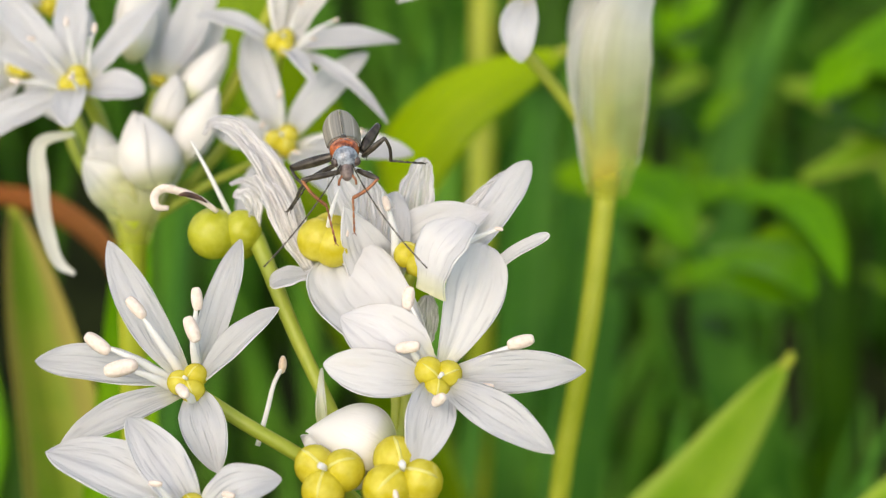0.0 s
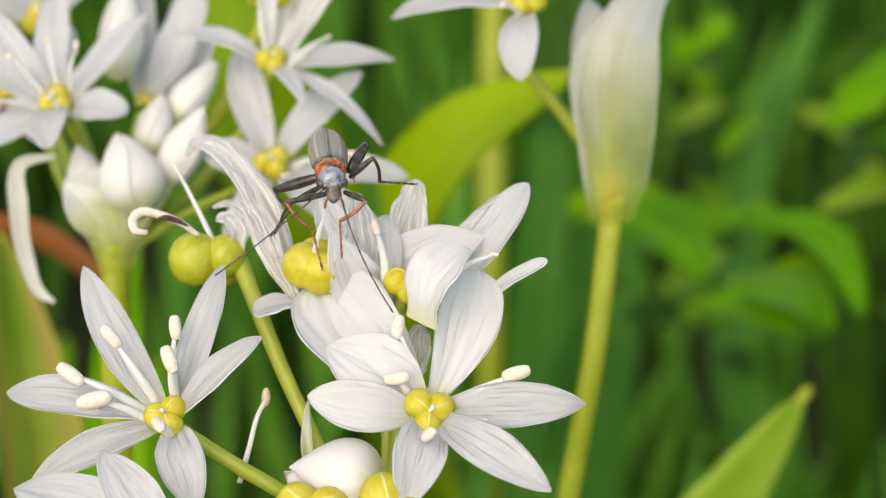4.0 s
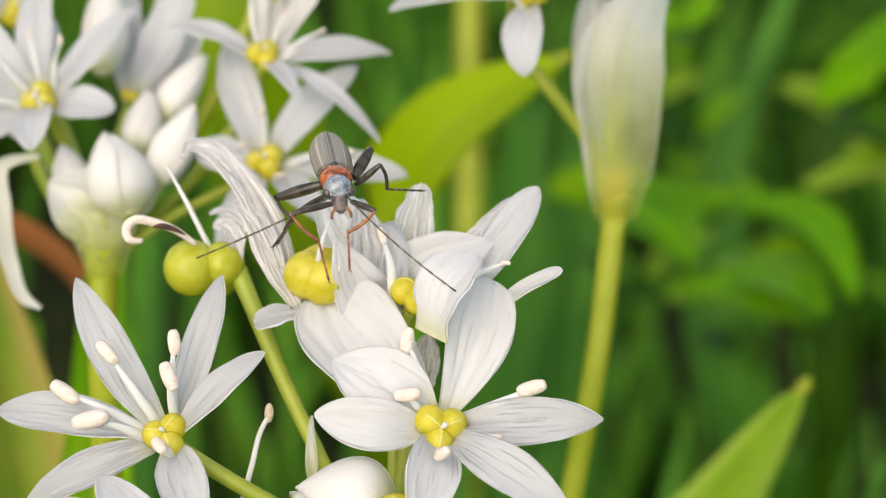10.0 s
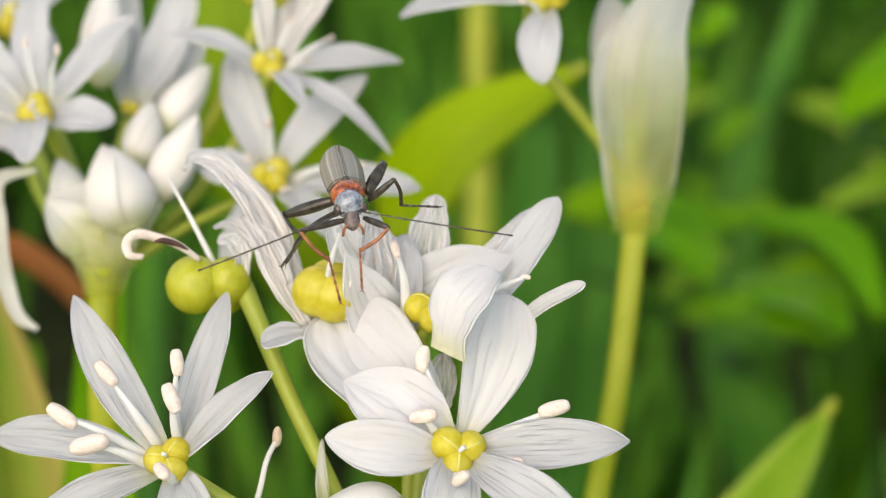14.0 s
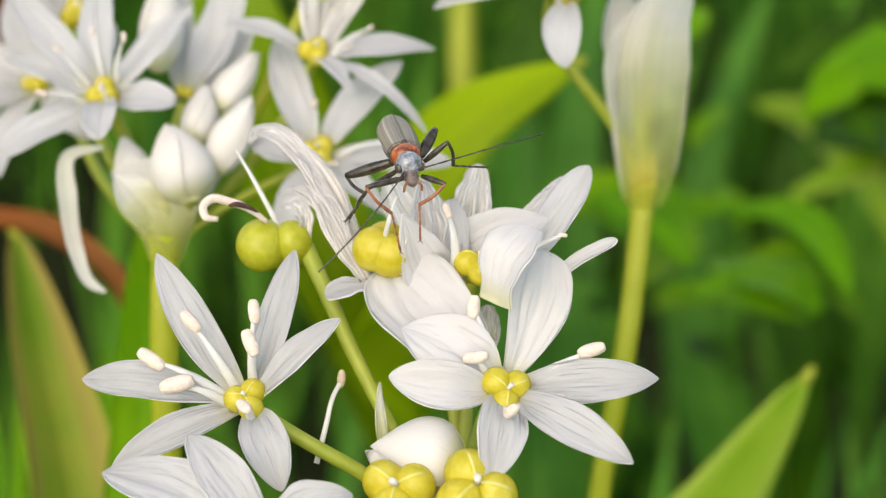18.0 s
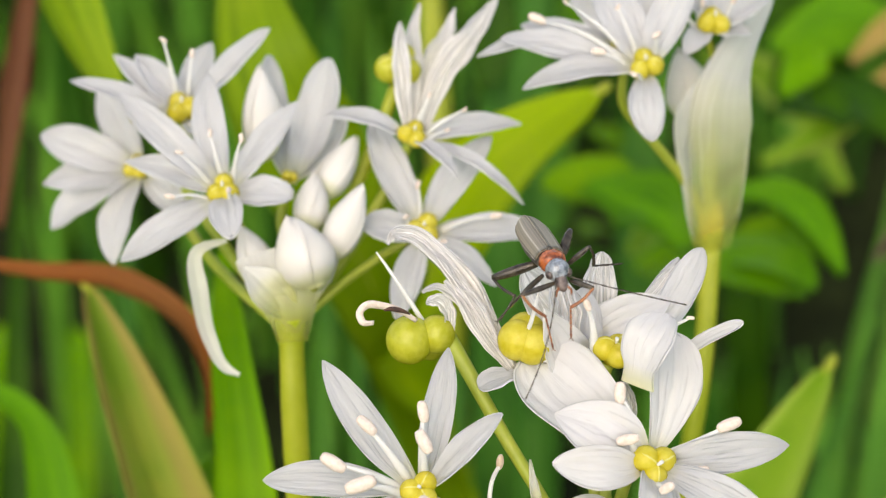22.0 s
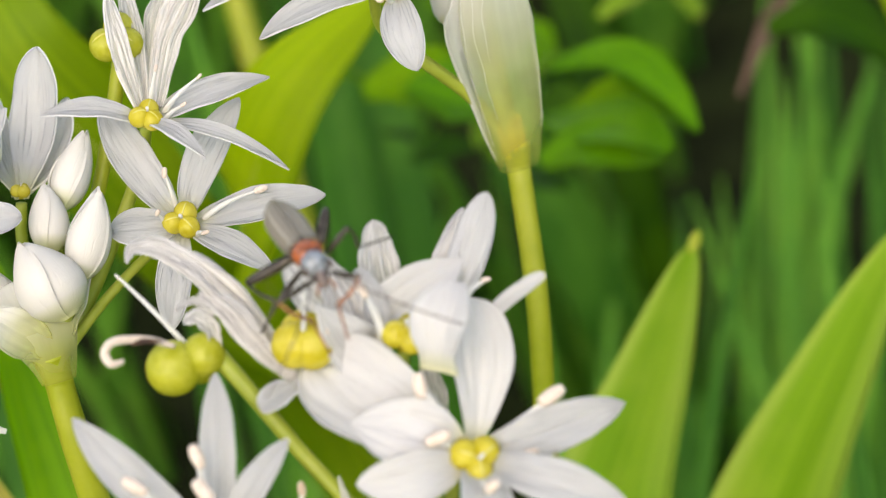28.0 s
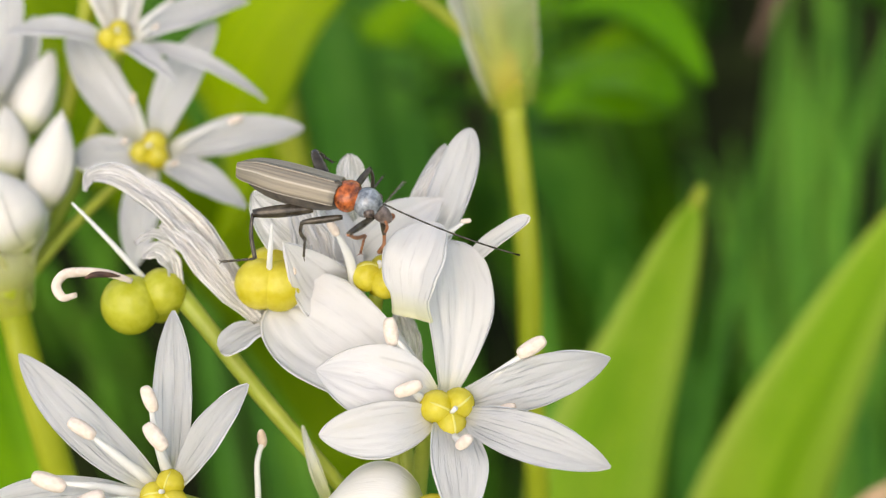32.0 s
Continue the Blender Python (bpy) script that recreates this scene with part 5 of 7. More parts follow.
leaf("broad_leaf", [(59.3, 156.8, 143.3), (52.5, 163.1, 154.6), (46.1, 167.8, 159.3), (38.2, 172.2, 159.8)], 8.0, (-0.06, -0.38, 0.93), LEAF_YELLOW, "yellow-green broad leaf far back", group="far broad leaves", fold=0.15, peak=0.5)
leaf("broad_leaf", [(-4.6, 87.9, 0.0), (-3.0, 100.8, 67.9), (0.1, 124.8, 135.8), (1.5, 135.8, 154.1), (2.9, 149.5, 172.9), (5.1, 161.9, 187.5)], 7.0, (0.15, -0.70, 0.66), GRASS_BLUE, "narrow deep green leaf far back", group="far broad leaves", fold=0.15, peak=0.5)
leaf("broad_leaf", [(5.9, 122.4, 0.0), (6.9, 133.2, 57.1), (8.6, 153.3, 114.2), (9.7, 166.6, 136.2), (11.7, 182.6, 157.0), (15.6, 195.4, 174.0)], 13.0, (-0.05, -0.72, 0.66), GRASS_BLUE, "deep green broad leaf far back", group="far broad leaves", fold=0.15, peak=0.5)
part("leaf", leaf_sheet([(34.5, 189.7, 133.0), (32.3, 186.9, 132.7), (30.1, 183.8, 131.9), (28.2, 180.9, 130.8)], 4.5, (0.34, -0.33, 0.77), fold=0.20, peak=0.42), LEAF_DARK_SHADED, herb)
part("leaf", leaf_sheet([(91.1, 172.8, 131.2), (92.3, 171.1, 132.9), (93.4, 169.2, 134.1), (94.3, 167.2, 134.8)], 6.7, (-0.47, -0.24, 0.76), fold=0.20, peak=0.42), LEAF, herb)
part("leaf", leaf_sheet([(8.5, 141.6, 148.2), (10.0, 139.4, 149.0), (11.4, 137.0, 149.5), (12.5, 134.7, 149.6)], 3.7, (0.50, -0.27, 0.83), fold=0.20, peak=0.42), LEAF_DARK_SHADED, herb)
part("leaf", leaf_sheet([(13.1, 215.4, 96.5), (14.9, 214.3, 98.4), (16.6, 212.7, 99.8), (18.1, 211.2, 100.5)], 4.6, (0.15, -0.18, 1.05), fold=0.20, peak=0.42), LEAF_YELLOW, herb)
part("leaf", leaf_sheet([(74.3, 122.1, 183.8), (74.9, 119.2, 183.5), (75.4, 116.1, 182.9), (75.7, 113.2, 182.1)], 5.6, (-0.02, -0.19, 0.95), fold=0.20, peak=0.42), LEAF, herb)
part("leaf", leaf_sheet([(9.4, 220.0, 94.6), (10.0, 216.6, 93.7), (10.4, 212.7, 92.3), (10.6, 209.1, 90.8)], 4.8, (0.26, -0.28, 0.79), fold=0.20, peak=0.42), LEAF, herb)
part("leaf", leaf_sheet([(12.3, 158.0, 171.4), (14.9, 156.0, 171.8), (17.4, 153.8, 171.9), (19.6, 151.6, 171.6)], 3.6, (0.35, -0.25, 0.91), fold=0.20, peak=0.42), LEAF_DARK_SHADED, herb)
part("leaf", leaf_sheet([(77.4, 152.6, 160.4), (78.6, 150.4, 161.3), (79.8, 147.9, 161.8), (80.6, 145.5, 161.8)], 5.4, (-0.34, -0.22, 0.81), fold=0.20, peak=0.42), LEAF_DARK_SHADED, herb)
part("leaf", leaf_sheet([(7.9, 147.7, 154.0), (5.6, 146.7, 155.9), (3.2, 145.4, 157.3), (1.1, 144.0, 158.3)], 4.2, (-0.11, -0.13, 0.94), fold=0.20, peak=0.42), LEAF, herb)
part("leaf", leaf_sheet([(69.5, 235.2, 120.2), (71.6, 234.0, 122.0), (73.7, 232.5, 123.3), (75.5, 230.9, 123.9)], 4.2, (0.28, -0.40, 0.66), fold=0.20, peak=0.42), LEAF, herb)
part("leaf", leaf_sheet([(62.0, 201.2, 134.4), (59.4, 199.5, 135.0), (56.8, 197.5, 135.0), (54.4, 195.5, 134.7)], 3.6, (0.06, -0.42, 0.65), fold=0.20, peak=0.42), LEAF_DARK_SHADED, herb)
part("leaf", leaf_sheet([(29.8, 137.0, 163.6), (30.6, 134.4, 163.4), (31.3, 131.7, 162.7), (31.9, 129.1, 161.9)], 4.5, (0.40, -0.20, 0.98), fold=0.20, peak=0.42), LEAF, herb)
part("leaf", leaf_sheet([(113.5, 173.1, 128.8), (110.6, 172.4, 130.7), (107.7, 171.3, 132.0), (105.1, 170.1, 132.8)], 4.4, (0.15, -0.34, 0.79), fold=0.20, peak=0.42), LEAF, herb)
part("leaf", leaf_sheet([(12.3, 148.7, 137.5), (15.6, 147.0, 139.0), (18.8, 144.9, 140.0), (21.4, 142.9, 140.7)], 5.5, (0.16, -0.36, 0.69), fold=0.20, peak=0.42), LEAF_DARK_SHADED, herb)
part("leaf", leaf_sheet([(14.1, 196.2, 136.2), (11.2, 193.8, 136.7), (8.4, 191.2, 136.8), (6.1, 188.7, 136.4)], 4.6, (0.21, -0.17, 1.06), fold=0.20, peak=0.42), LEAF_DARK_SHADED, herb)
part("leaf", leaf_sheet([(43.2, 183.5, 124.5), (40.2, 181.8, 125.4), (37.1, 179.7, 125.9), (34.3, 177.7, 126.0)], 6.8, (-0.36, -0.04, 1.03), fold=0.20, peak=0.42), LEAF, herb)
part("leaf", leaf_sheet([(21.1, 168.8, 168.1), (23.3, 167.4, 169.6), (25.5, 165.7, 170.7), (27.4, 164.1, 171.2)], 5.9, (-0.31, -0.30, 0.90), fold=0.20, peak=0.42), LEAF_DARK_SHADED, herb)
part("leaf", leaf_sheet([(36.7, 177.1, 116.9), (37.2, 173.6, 115.9), (37.6, 169.6, 114.4), (37.8, 166.0, 112.8)], 4.7, (0.35, -0.17, 0.95), fold=0.20, peak=0.42), LEAF_DARK_SHADED, herb)
part("leaf", leaf_sheet([(31.2, 148.8, 170.2), (29.1, 146.0, 169.8), (27.0, 143.0, 169.1), (25.2, 140.2, 168.2)], 4.4, (-0.42, -0.41, 0.72), fold=0.20, peak=0.42), LEAF, herb)
part("leaf", leaf_sheet([(25.4, 120.8, 164.2), (22.6, 118.0, 164.1), (19.8, 115.1, 163.6), (17.5, 112.4, 162.8)], 5.3, (-0.41, -0.42, 0.71), fold=0.20, peak=0.42), LEAF_YELLOW, herb)
part("leaf", leaf_sheet([(18.0, 224.2, 135.3), (14.4, 222.4, 136.8), (10.9, 220.2, 137.8), (7.9, 218.2, 138.2)], 5.4, (-0.02, -0.30, 0.86), fold=0.20, peak=0.42), LEAF_DARK_SHADED, herb)
part("leaf", leaf_sheet([(31.3, 202.3, 128.9), (29.7, 200.8, 130.7), (28.2, 199.0, 132.0), (26.9, 197.3, 132.6)], 3.9, (-0.39, -0.18, 1.11), fold=0.20, peak=0.42), LEAF, herb)
part("leaf", leaf_sheet([(39.3, 118.8, 184.6), (41.3, 115.6, 184.4), (43.2, 112.2, 183.8), (44.7, 109.2, 183.1)], 6.9, (0.19, -0.44, 0.66), fold=0.20, peak=0.42), LEAF_DARK_SHADED, herb)
part("leaf", leaf_sheet([(11.9, 222.4, 107.7), (7.8, 221.3, 109.2), (3.5, 219.8, 110.3), (-0.2, 218.2, 110.8)], 5.0, (0.17, -0.13, 0.98), fold=0.20, peak=0.42), LEAF_DARK_SHADED, herb)
part("leaf", leaf_sheet([(19.9, 195.5, 161.8), (21.5, 192.3, 160.4), (23.1, 188.9, 158.6), (24.4, 185.7, 156.6)], 6.8, (-0.11, -0.24, 0.98), fold=0.20, peak=0.42), LEAF, herb)
part("leaf", leaf_sheet([(110.2, 168.3, 128.2), (107.3, 165.9, 127.6), (104.4, 163.1, 126.6), (101.8, 160.5, 125.3)], 6.1, (0.28, -0.39, 0.75), fold=0.20, peak=0.42), LEAF, herb)
part("leaf", leaf_sheet([(37.4, 206.6, 105.9), (37.6, 203.4, 105.3), (37.7, 199.9, 104.3), (37.6, 196.5, 103.0)], 5.7, (0.15, -0.14, 0.96), fold=0.20, peak=0.42), LEAF_DARK_SHADED, herb)
part("leaf", leaf_sheet([(19.7, 188.6, 148.7), (22.5, 187.7, 151.1), (25.3, 186.6, 152.9), (27.7, 185.4, 154.1)], 6.1, (-0.22, -0.28, 0.92), fold=0.20, peak=0.42), LEAF_YELLOW, herb)
part("leaf", leaf_sheet([(26.1, 133.4, 141.3), (27.7, 131.1, 142.0), (29.1, 128.5, 142.2), (30.3, 126.0, 142.2)], 4.9, (-0.16, -0.06, 1.02), fold=0.20, peak=0.42), LEAF_DARK_SHADED, herb)
part("leaf", leaf_sheet([(30.3, 234.1, 128.3), (26.7, 231.4, 128.2), (23.1, 228.3, 127.5), (20.1, 225.3, 126.5)], 4.9, (0.05, -0.34, 0.80), fold=0.20, peak=0.42), LEAF_DARK_SHADED, herb)
part("leaf", leaf_sheet([(20.5, 124.3, 152.8), (22.7, 122.7, 154.4), (24.8, 120.8, 155.5), (26.5, 118.9, 156.3)], 5.6, (0.01, -0.35, 0.69), fold=0.20, peak=0.42), LEAF, herb)
part("leaf", leaf_sheet([(30.7, 146.9, 142.3), (33.6, 145.2, 143.1), (36.5, 143.1, 143.5), (38.9, 141.2, 143.5)], 6.1, (-0.23, -0.32, 0.86), fold=0.20, peak=0.42), LEAF_DARK_SHADED, herb)
part("leaf", leaf_sheet([(98.9, 172.5, 132.6), (100.5, 169.6, 132.8), (102.1, 166.5, 132.5), (103.2, 163.6, 131.8)], 4.6, (-0.51, -0.25, 0.72), fold=0.20, peak=0.42), LEAF_DARK_SHADED, herb)
part("leaf", leaf_sheet([(24.1, 119.6, 197.3), (22.8, 117.0, 197.3), (21.6, 114.3, 197.0), (20.5, 111.7, 196.4)], 3.9, (0.36, -0.23, 0.93), fold=0.20, peak=0.42), LEAF, herb)
part("leaf", leaf_sheet([(41.8, 215.0, 105.2), (44.1, 211.2, 104.1), (46.2, 207.1, 102.6), (47.9, 203.3, 100.9)], 4.4, (0.07, -0.34, 0.71), fold=0.20, peak=0.42), LEAF_DARK_SHADED, herb)
part("leaf", leaf_sheet([(12.0, 125.8, 169.8), (13.8, 123.2, 169.3), (15.5, 120.4, 168.5), (17.0, 117.8, 167.5)], 5.0, (-0.45, -0.32, 0.88), fold=0.20, peak=0.42), LEAF_YELLOW, herb)
part("leaf", leaf_sheet([(40.6, 137.6, 137.9), (39.0, 137.3, 140.8), (37.2, 136.7, 143.2), (35.6, 136.0, 145.0)], 5.3, (0.15, -0.39, 0.65), fold=0.20, peak=0.42), LEAF_DARK_SHADED, herb)
part("leaf", leaf_sheet([(20.0, 213.2, 135.0), (23.1, 210.5, 134.2), (26.1, 207.5, 132.9), (28.7, 204.6, 131.3)], 5.9, (0.40, -0.31, 0.79), fold=0.20, peak=0.42), LEAF_DARK_SHADED, herb)
part("leaf", leaf_sheet([(23.4, 195.9, 134.5), (26.3, 193.2, 133.8), (29.1, 190.3, 132.6), (31.4, 187.5, 131.2)], 4.5, (0.28, -0.26, 0.91), fold=0.20, peak=0.42), LEAF, herb)
part("leaf", leaf_sheet([(67.9, 185.8, 153.2), (64.3, 184.2, 153.7), (60.7, 182.4, 153.8), (57.5, 180.5, 153.5)], 5.0, (-0.19, -0.21, 0.87), fold=0.20, peak=0.42), LEAF_DARK_SHADED, herb)
part("leaf", leaf_sheet([(56.8, 216.2, 89.8), (54.7, 216.5, 93.3), (52.4, 216.3, 96.2), (50.3, 215.8, 98.3)], 4.6, (0.58, -0.11, 1.04), fold=0.20, peak=0.42), LEAF_YELLOW, herb)
part("leaf", leaf_sheet([(25.7, 181.3, 121.5), (23.7, 179.7, 123.1), (21.8, 177.7, 124.2), (20.1, 175.9, 124.7)], 6.9, (-0.41, -0.22, 1.05), fold=0.20, peak=0.42), LEAF, herb)
part("leaf", leaf_sheet([(59.7, 189.4, 134.2), (61.1, 188.0, 135.9), (62.5, 186.4, 137.0), (63.6, 184.7, 137.7)], 4.6, (0.11, -0.19, 1.04), fold=0.20, peak=0.42), LEAF_DARK_SHADED, herb)
part("leaf", leaf_sheet([(60.4, 220.5, 97.8), (62.5, 218.0, 98.2), (64.3, 215.1, 98.1), (65.7, 212.3, 97.7)], 4.5, (0.18, -0.10, 1.01), fold=0.20, peak=0.42), LEAF, herb)
part("leaf", leaf_sheet([(43.8, 120.8, 188.6), (41.1, 117.9, 188.2), (38.6, 114.8, 187.5), (36.4, 112.1, 186.6)], 6.6, (0.20, -0.26, 0.91), fold=0.20, peak=0.42), LEAF, herb)
leaf("dead_leaf", [(45.3, 125.3, 172.8), (51.6, 125.2, 177.8), (58.3, 126.8, 181.8), (65.8, 130.4, 185.4)], 4.2, (0.06, -0.39, 0.86), LEAF_STRAW, "straw-yellow dead leaf lying across the herbs", fold=0.3, peak=0.5)
leaf("dead_leaf", [(51.0, 131.9, 180.2), (54.2, 130.8, 184.4), (58.6, 129.3, 187.8), (64.7, 128.2, 190.0)], 5.6, (0.06, -0.39, 0.86), LEAF_STRAW, "broad tan dead leaf lying over the herbs", fold=0.2, peak=0.5)
leaf("twig", [(52.0, 114.0, 158.7), (56.4, 115.7, 165.8), (61.1, 118.1, 170.5), (64.0, 121.9, 173.0), (74.4, 131.6, 182.5)], 2.4, (0.01, -0.58, 0.76), TWIG, "thin brown twig among the grass", fold=0.5, peak=0.3)
leaf("grass_blade", [(89.9, 171.8, 0.0), (91.4, 175.6, 11.5), (94.1, 182.6, 22.9), (104.3, 208.7, 47.9), (116.9, 243.6, 71.9)], 6.9, (0.41, -0.76, 0.63), GRASS_BLUE, "tall fresh green grass blade", group="tall grass blades", fold=0.3, peak=0.3)
leaf("grass_blade", [(42.3, 113.1, 0.0), (50.1, 124.4, 32.4), (64.5, 145.5, 64.8), (79.6, 167.6, 84.7), (100.2, 195.4, 99.5)], 7.2, (0.05, -0.69, 0.69), GRASS, "tall fresh green grass blade", group="tall grass blades", fold=0.3, peak=0.3)
leaf("grass_blade", [(63.0, 177.6, 0.0), (65.1, 181.7, 12.7), (69.1, 189.4, 25.3), (82.5, 215.0, 50.0), (101.1, 257.3, 85.6)], 5.6, (0.09, -0.69, 0.68), GRASS, "tall fresh green grass blade", group="tall grass blades", fold=0.3, peak=0.3)
leaf("grass_blade", [(89.8, 184.9, 0.0), (90.4, 187.5, 7.8), (91.4, 192.2, 15.5), (97.7, 219.7, 42.1), (108.8, 267.9, 85.1)], 8.9, (0.34, -0.74, 0.64), GRASS, "tall fresh green grass blade", group="tall grass blades", fold=0.3, peak=0.3)
leaf("grass_blade", [(41.1, 122.8, 0.0), (48.2, 133.2, 29.9), (61.2, 152.5, 59.9), (76.4, 175.0, 80.4), (92.0, 203.4, 95.3)], 8.9, (0.36, -0.75, 0.64), GRASS_BLUE, "tall fresh green grass blade", group="tall grass blades", fold=0.3, peak=0.3)
leaf("grass_blade", [(52.6, 118.0, 0.0), (57.6, 128.8, 30.7), (66.8, 148.7, 61.3), (77.4, 171.9, 82.2), (94.7, 208.3, 109.0)], 6.2, (0.08, -0.69, 0.68), GRASS, "tall fresh green grass blade", group="tall grass blades", fold=0.3, peak=0.3)
leaf("grass_blade", [(64.5, 182.7, 0.0), (66.2, 186.2, 11.1), (69.5, 192.9, 22.1), (82.1, 218.9, 47.3), (99.0, 254.4, 72.7)], 6.9, (0.17, -0.71, 0.67), GRASS, "tall fresh green grass blade", group="tall grass blades", fold=0.3, peak=0.3)
leaf("grass_blade", [(51.7, 103.6, 0.0), (55.9, 116.1, 35.2), (63.7, 139.5, 70.3), (71.4, 162.6, 90.7), (81.2, 191.2, 105.1)], 5.1, (0.25, -0.73, 0.66), GRASS, "tall fresh green grass blade", group="tall grass blades", fold=0.3, peak=0.3)
leaf("grass_blade", [(60.4, 118.8, 0.0), (64.7, 129.2, 29.8), (72.6, 148.5, 59.5), (82.2, 172.0, 80.7), (95.8, 206.2, 103.7)], 8.0, (0.39, -0.75, 0.64), GRASS_BLUE, "tall fresh green grass blade", group="tall grass blades", fold=0.3, peak=0.3)
leaf("grass_blade", [(79.8, 134.3, 0.0), (83.6, 142.2, 23.2), (90.5, 156.9, 46.4), (101.9, 180.9, 68.5), (118.6, 218.9, 97.5)], 5.4, (0.22, -0.72, 0.66), GRASS, "tall fresh green grass blade", group="tall grass blades", fold=0.3, peak=0.3)
leaf("grass_blade", [(88.0, 107.0, 0.0), (89.8, 117.9, 30.8), (93.0, 138.3, 61.7), (96.8, 162.5, 83.1), (104.0, 193.5, 100.7)], 8.7, (-0.18, -0.64, 0.72), GRASS, "tall fresh green grass blade", group="tall grass blades", fold=0.3, peak=0.3)
leaf("grass_blade", [(82.4, 129.8, 0.0), (85.8, 138.1, 24.3), (92.1, 153.7, 48.7), (101.8, 177.8, 70.7), (115.7, 213.1, 95.5)], 5.3, (-0.36, -0.60, 0.75), GRASS, "tall fresh green grass blade", group="tall grass blades", fold=0.3, peak=0.3)
leaf("grass_blade", [(97.0, 195.2, 0.0), (97.5, 196.4, 3.8), (98.5, 198.7, 7.6), (110.4, 225.6, 34.1), (123.9, 257.3, 53.5)], 5.9, (0.07, -0.69, 0.69), GRASS, "tall fresh green grass blade", group="tall grass blades", fold=0.3, peak=0.3)
leaf("grass_blade", [(81.4, 141.0, 0.0), (84.5, 148.2, 21.2), (90.3, 161.5, 42.4), (100.9, 186.0, 65.2), (116.4, 223.0, 92.5)], 5.1, (-0.03, -0.67, 0.70), GRASS, "tall fresh green grass blade", group="tall grass blades", fold=0.3, peak=0.3)
leaf("grass_blade", [(85.5, 161.4, 0.0), (87.9, 166.3, 14.9), (92.2, 175.5, 29.7), (104.2, 200.7, 53.7), (124.7, 243.1, 89.6)], 6.7, (-0.36, -0.60, 0.75), GRASS_BLUE, "tall fresh green grass blade", group="tall grass blades", fold=0.3, peak=0.3)
leaf("grass_blade", [(8.4, 53.0, 0.0), (25.5, 70.5, 38.3), (57.1, 102.8, 76.5), (72.7, 118.8, 87.6), (91.3, 144.2, 102.2)], 6.1, (-0.07, -0.66, 0.71), GRASS_BLUE, "tall fresh green grass blade", group="tall grass blades", fold=0.3, peak=0.3)
leaf("grass_blade", [(22.6, 44.4, 0.0), (32.2, 63.5, 41.5), (50.0, 98.9, 82.9), (58.6, 115.9, 94.6), (72.1, 141.1, 108.2)], 6.0, (0.42, -0.76, 0.63), GRASS, "tall fresh green grass blade", group="tall grass blades", fold=0.3, peak=0.3)
leaf("grass_blade", [(36.1, 30.3, 0.0), (44.3, 51.2, 44.2), (59.5, 89.9, 88.5), (66.2, 106.9, 99.8), (77.6, 136.3, 119.2)], 5.3, (0.33, -0.74, 0.64), GRASS, "tall fresh green grass blade", group="tall grass blades", fold=0.3, peak=0.3)
leaf("grass_blade", [(47.3, 93.4, 0.0), (51.4, 104.6, 26.8), (58.8, 125.3, 53.6), (65.7, 144.4, 67.9), (71.8, 164.7, 73.5)], 5.8, (-0.24, -0.63, 0.73), GRASS_BLUE, "tall fresh green grass blade", group="tall grass blades", fold=0.3, peak=0.3)
leaf("grass_blade", [(29.7, 98.8, 0.0), (38.0, 109.5, 25.8), (53.3, 129.4, 51.5), (67.0, 147.2, 65.1), (82.4, 173.5, 80.5)], 5.7, (0.05, -0.69, 0.69), GRASS, "tall fresh green grass blade", group="tall grass blades", fold=0.3, peak=0.3)
leaf("grass_blade", [(17.3, 57.8, 0.0), (23.7, 75.4, 39.4), (35.7, 108.2, 78.8), (42.1, 126.0, 91.4), (52.9, 155.8, 111.3)], 5.6, (-0.17, -0.64, 0.72), GRASS_BLUE, "tall fresh green grass blade", group="tall grass blades", fold=0.3, peak=0.3)
leaf("grass_blade", [(86.1, 119.5, 0.0), (86.8, 125.7, 15.7), (88.0, 137.3, 31.3), (90.3, 158.3, 47.9), (93.5, 181.0, 56.5)], 6.8, (0.16, -0.71, 0.67), GRASS, "tall fresh green grass blade", group="tall grass blades", fold=0.3, peak=0.3)
leaf("grass_blade", [(3.8, -8.3, 0.0), (23.3, 19.5, 53.5), (59.5, 71.2, 107.0), (70.1, 86.3, 116.2), (81.8, 106.1, 121.7)], 4.1, (0.16, -0.71, 0.67), GRASS_BLUE, "tall fresh green grass blade", group="tall grass blades", fold=0.3, peak=0.3)
leaf("grass_blade", [(22.0, -5.6, 0.0), (33.9, 21.7, 53.5), (55.8, 72.6, 107.0), (62.7, 88.4, 116.8), (73.0, 112.4, 128.1)], 4.6, (-0.10, -0.66, 0.71), GRASS_BLUE, "tall fresh green grass blade", group="tall grass blades", fold=0.3, peak=0.3)
leaf("grass_blade", [(-11.0, -40.4, 0.0), (7.8, -5.4, 62.3), (42.7, 59.5, 124.6), (50.6, 74.3, 132.9), (60.7, 91.1, 133.8)], 4.2, (-0.30, -0.62, 0.74), GRASS, "tall fresh green grass blade", group="tall grass blades", fold=0.3, peak=0.3)
leaf("grass_blade", [(-6.7, -36.7, 0.0), (11.2, -2.6, 61.4), (44.5, 60.7, 122.8), (52.3, 75.6, 131.2), (66.8, 99.2, 142.7)], 2.8, (-0.38, -0.60, 0.76), GRASS, "tall fresh green grass blade", group="tall grass blades", fold=0.3, peak=0.3)
leaf("grass_blade", [(32.0, 56.8, 0.0), (38.3, 73.9, 38.2), (50.0, 105.6, 76.3), (56.6, 123.4, 88.9), (70.5, 159.8, 118.7)], 5.0, (-0.28, -0.62, 0.74), GRASS, "tall fresh green grass blade", group="tall grass blades", fold=0.3, peak=0.3)
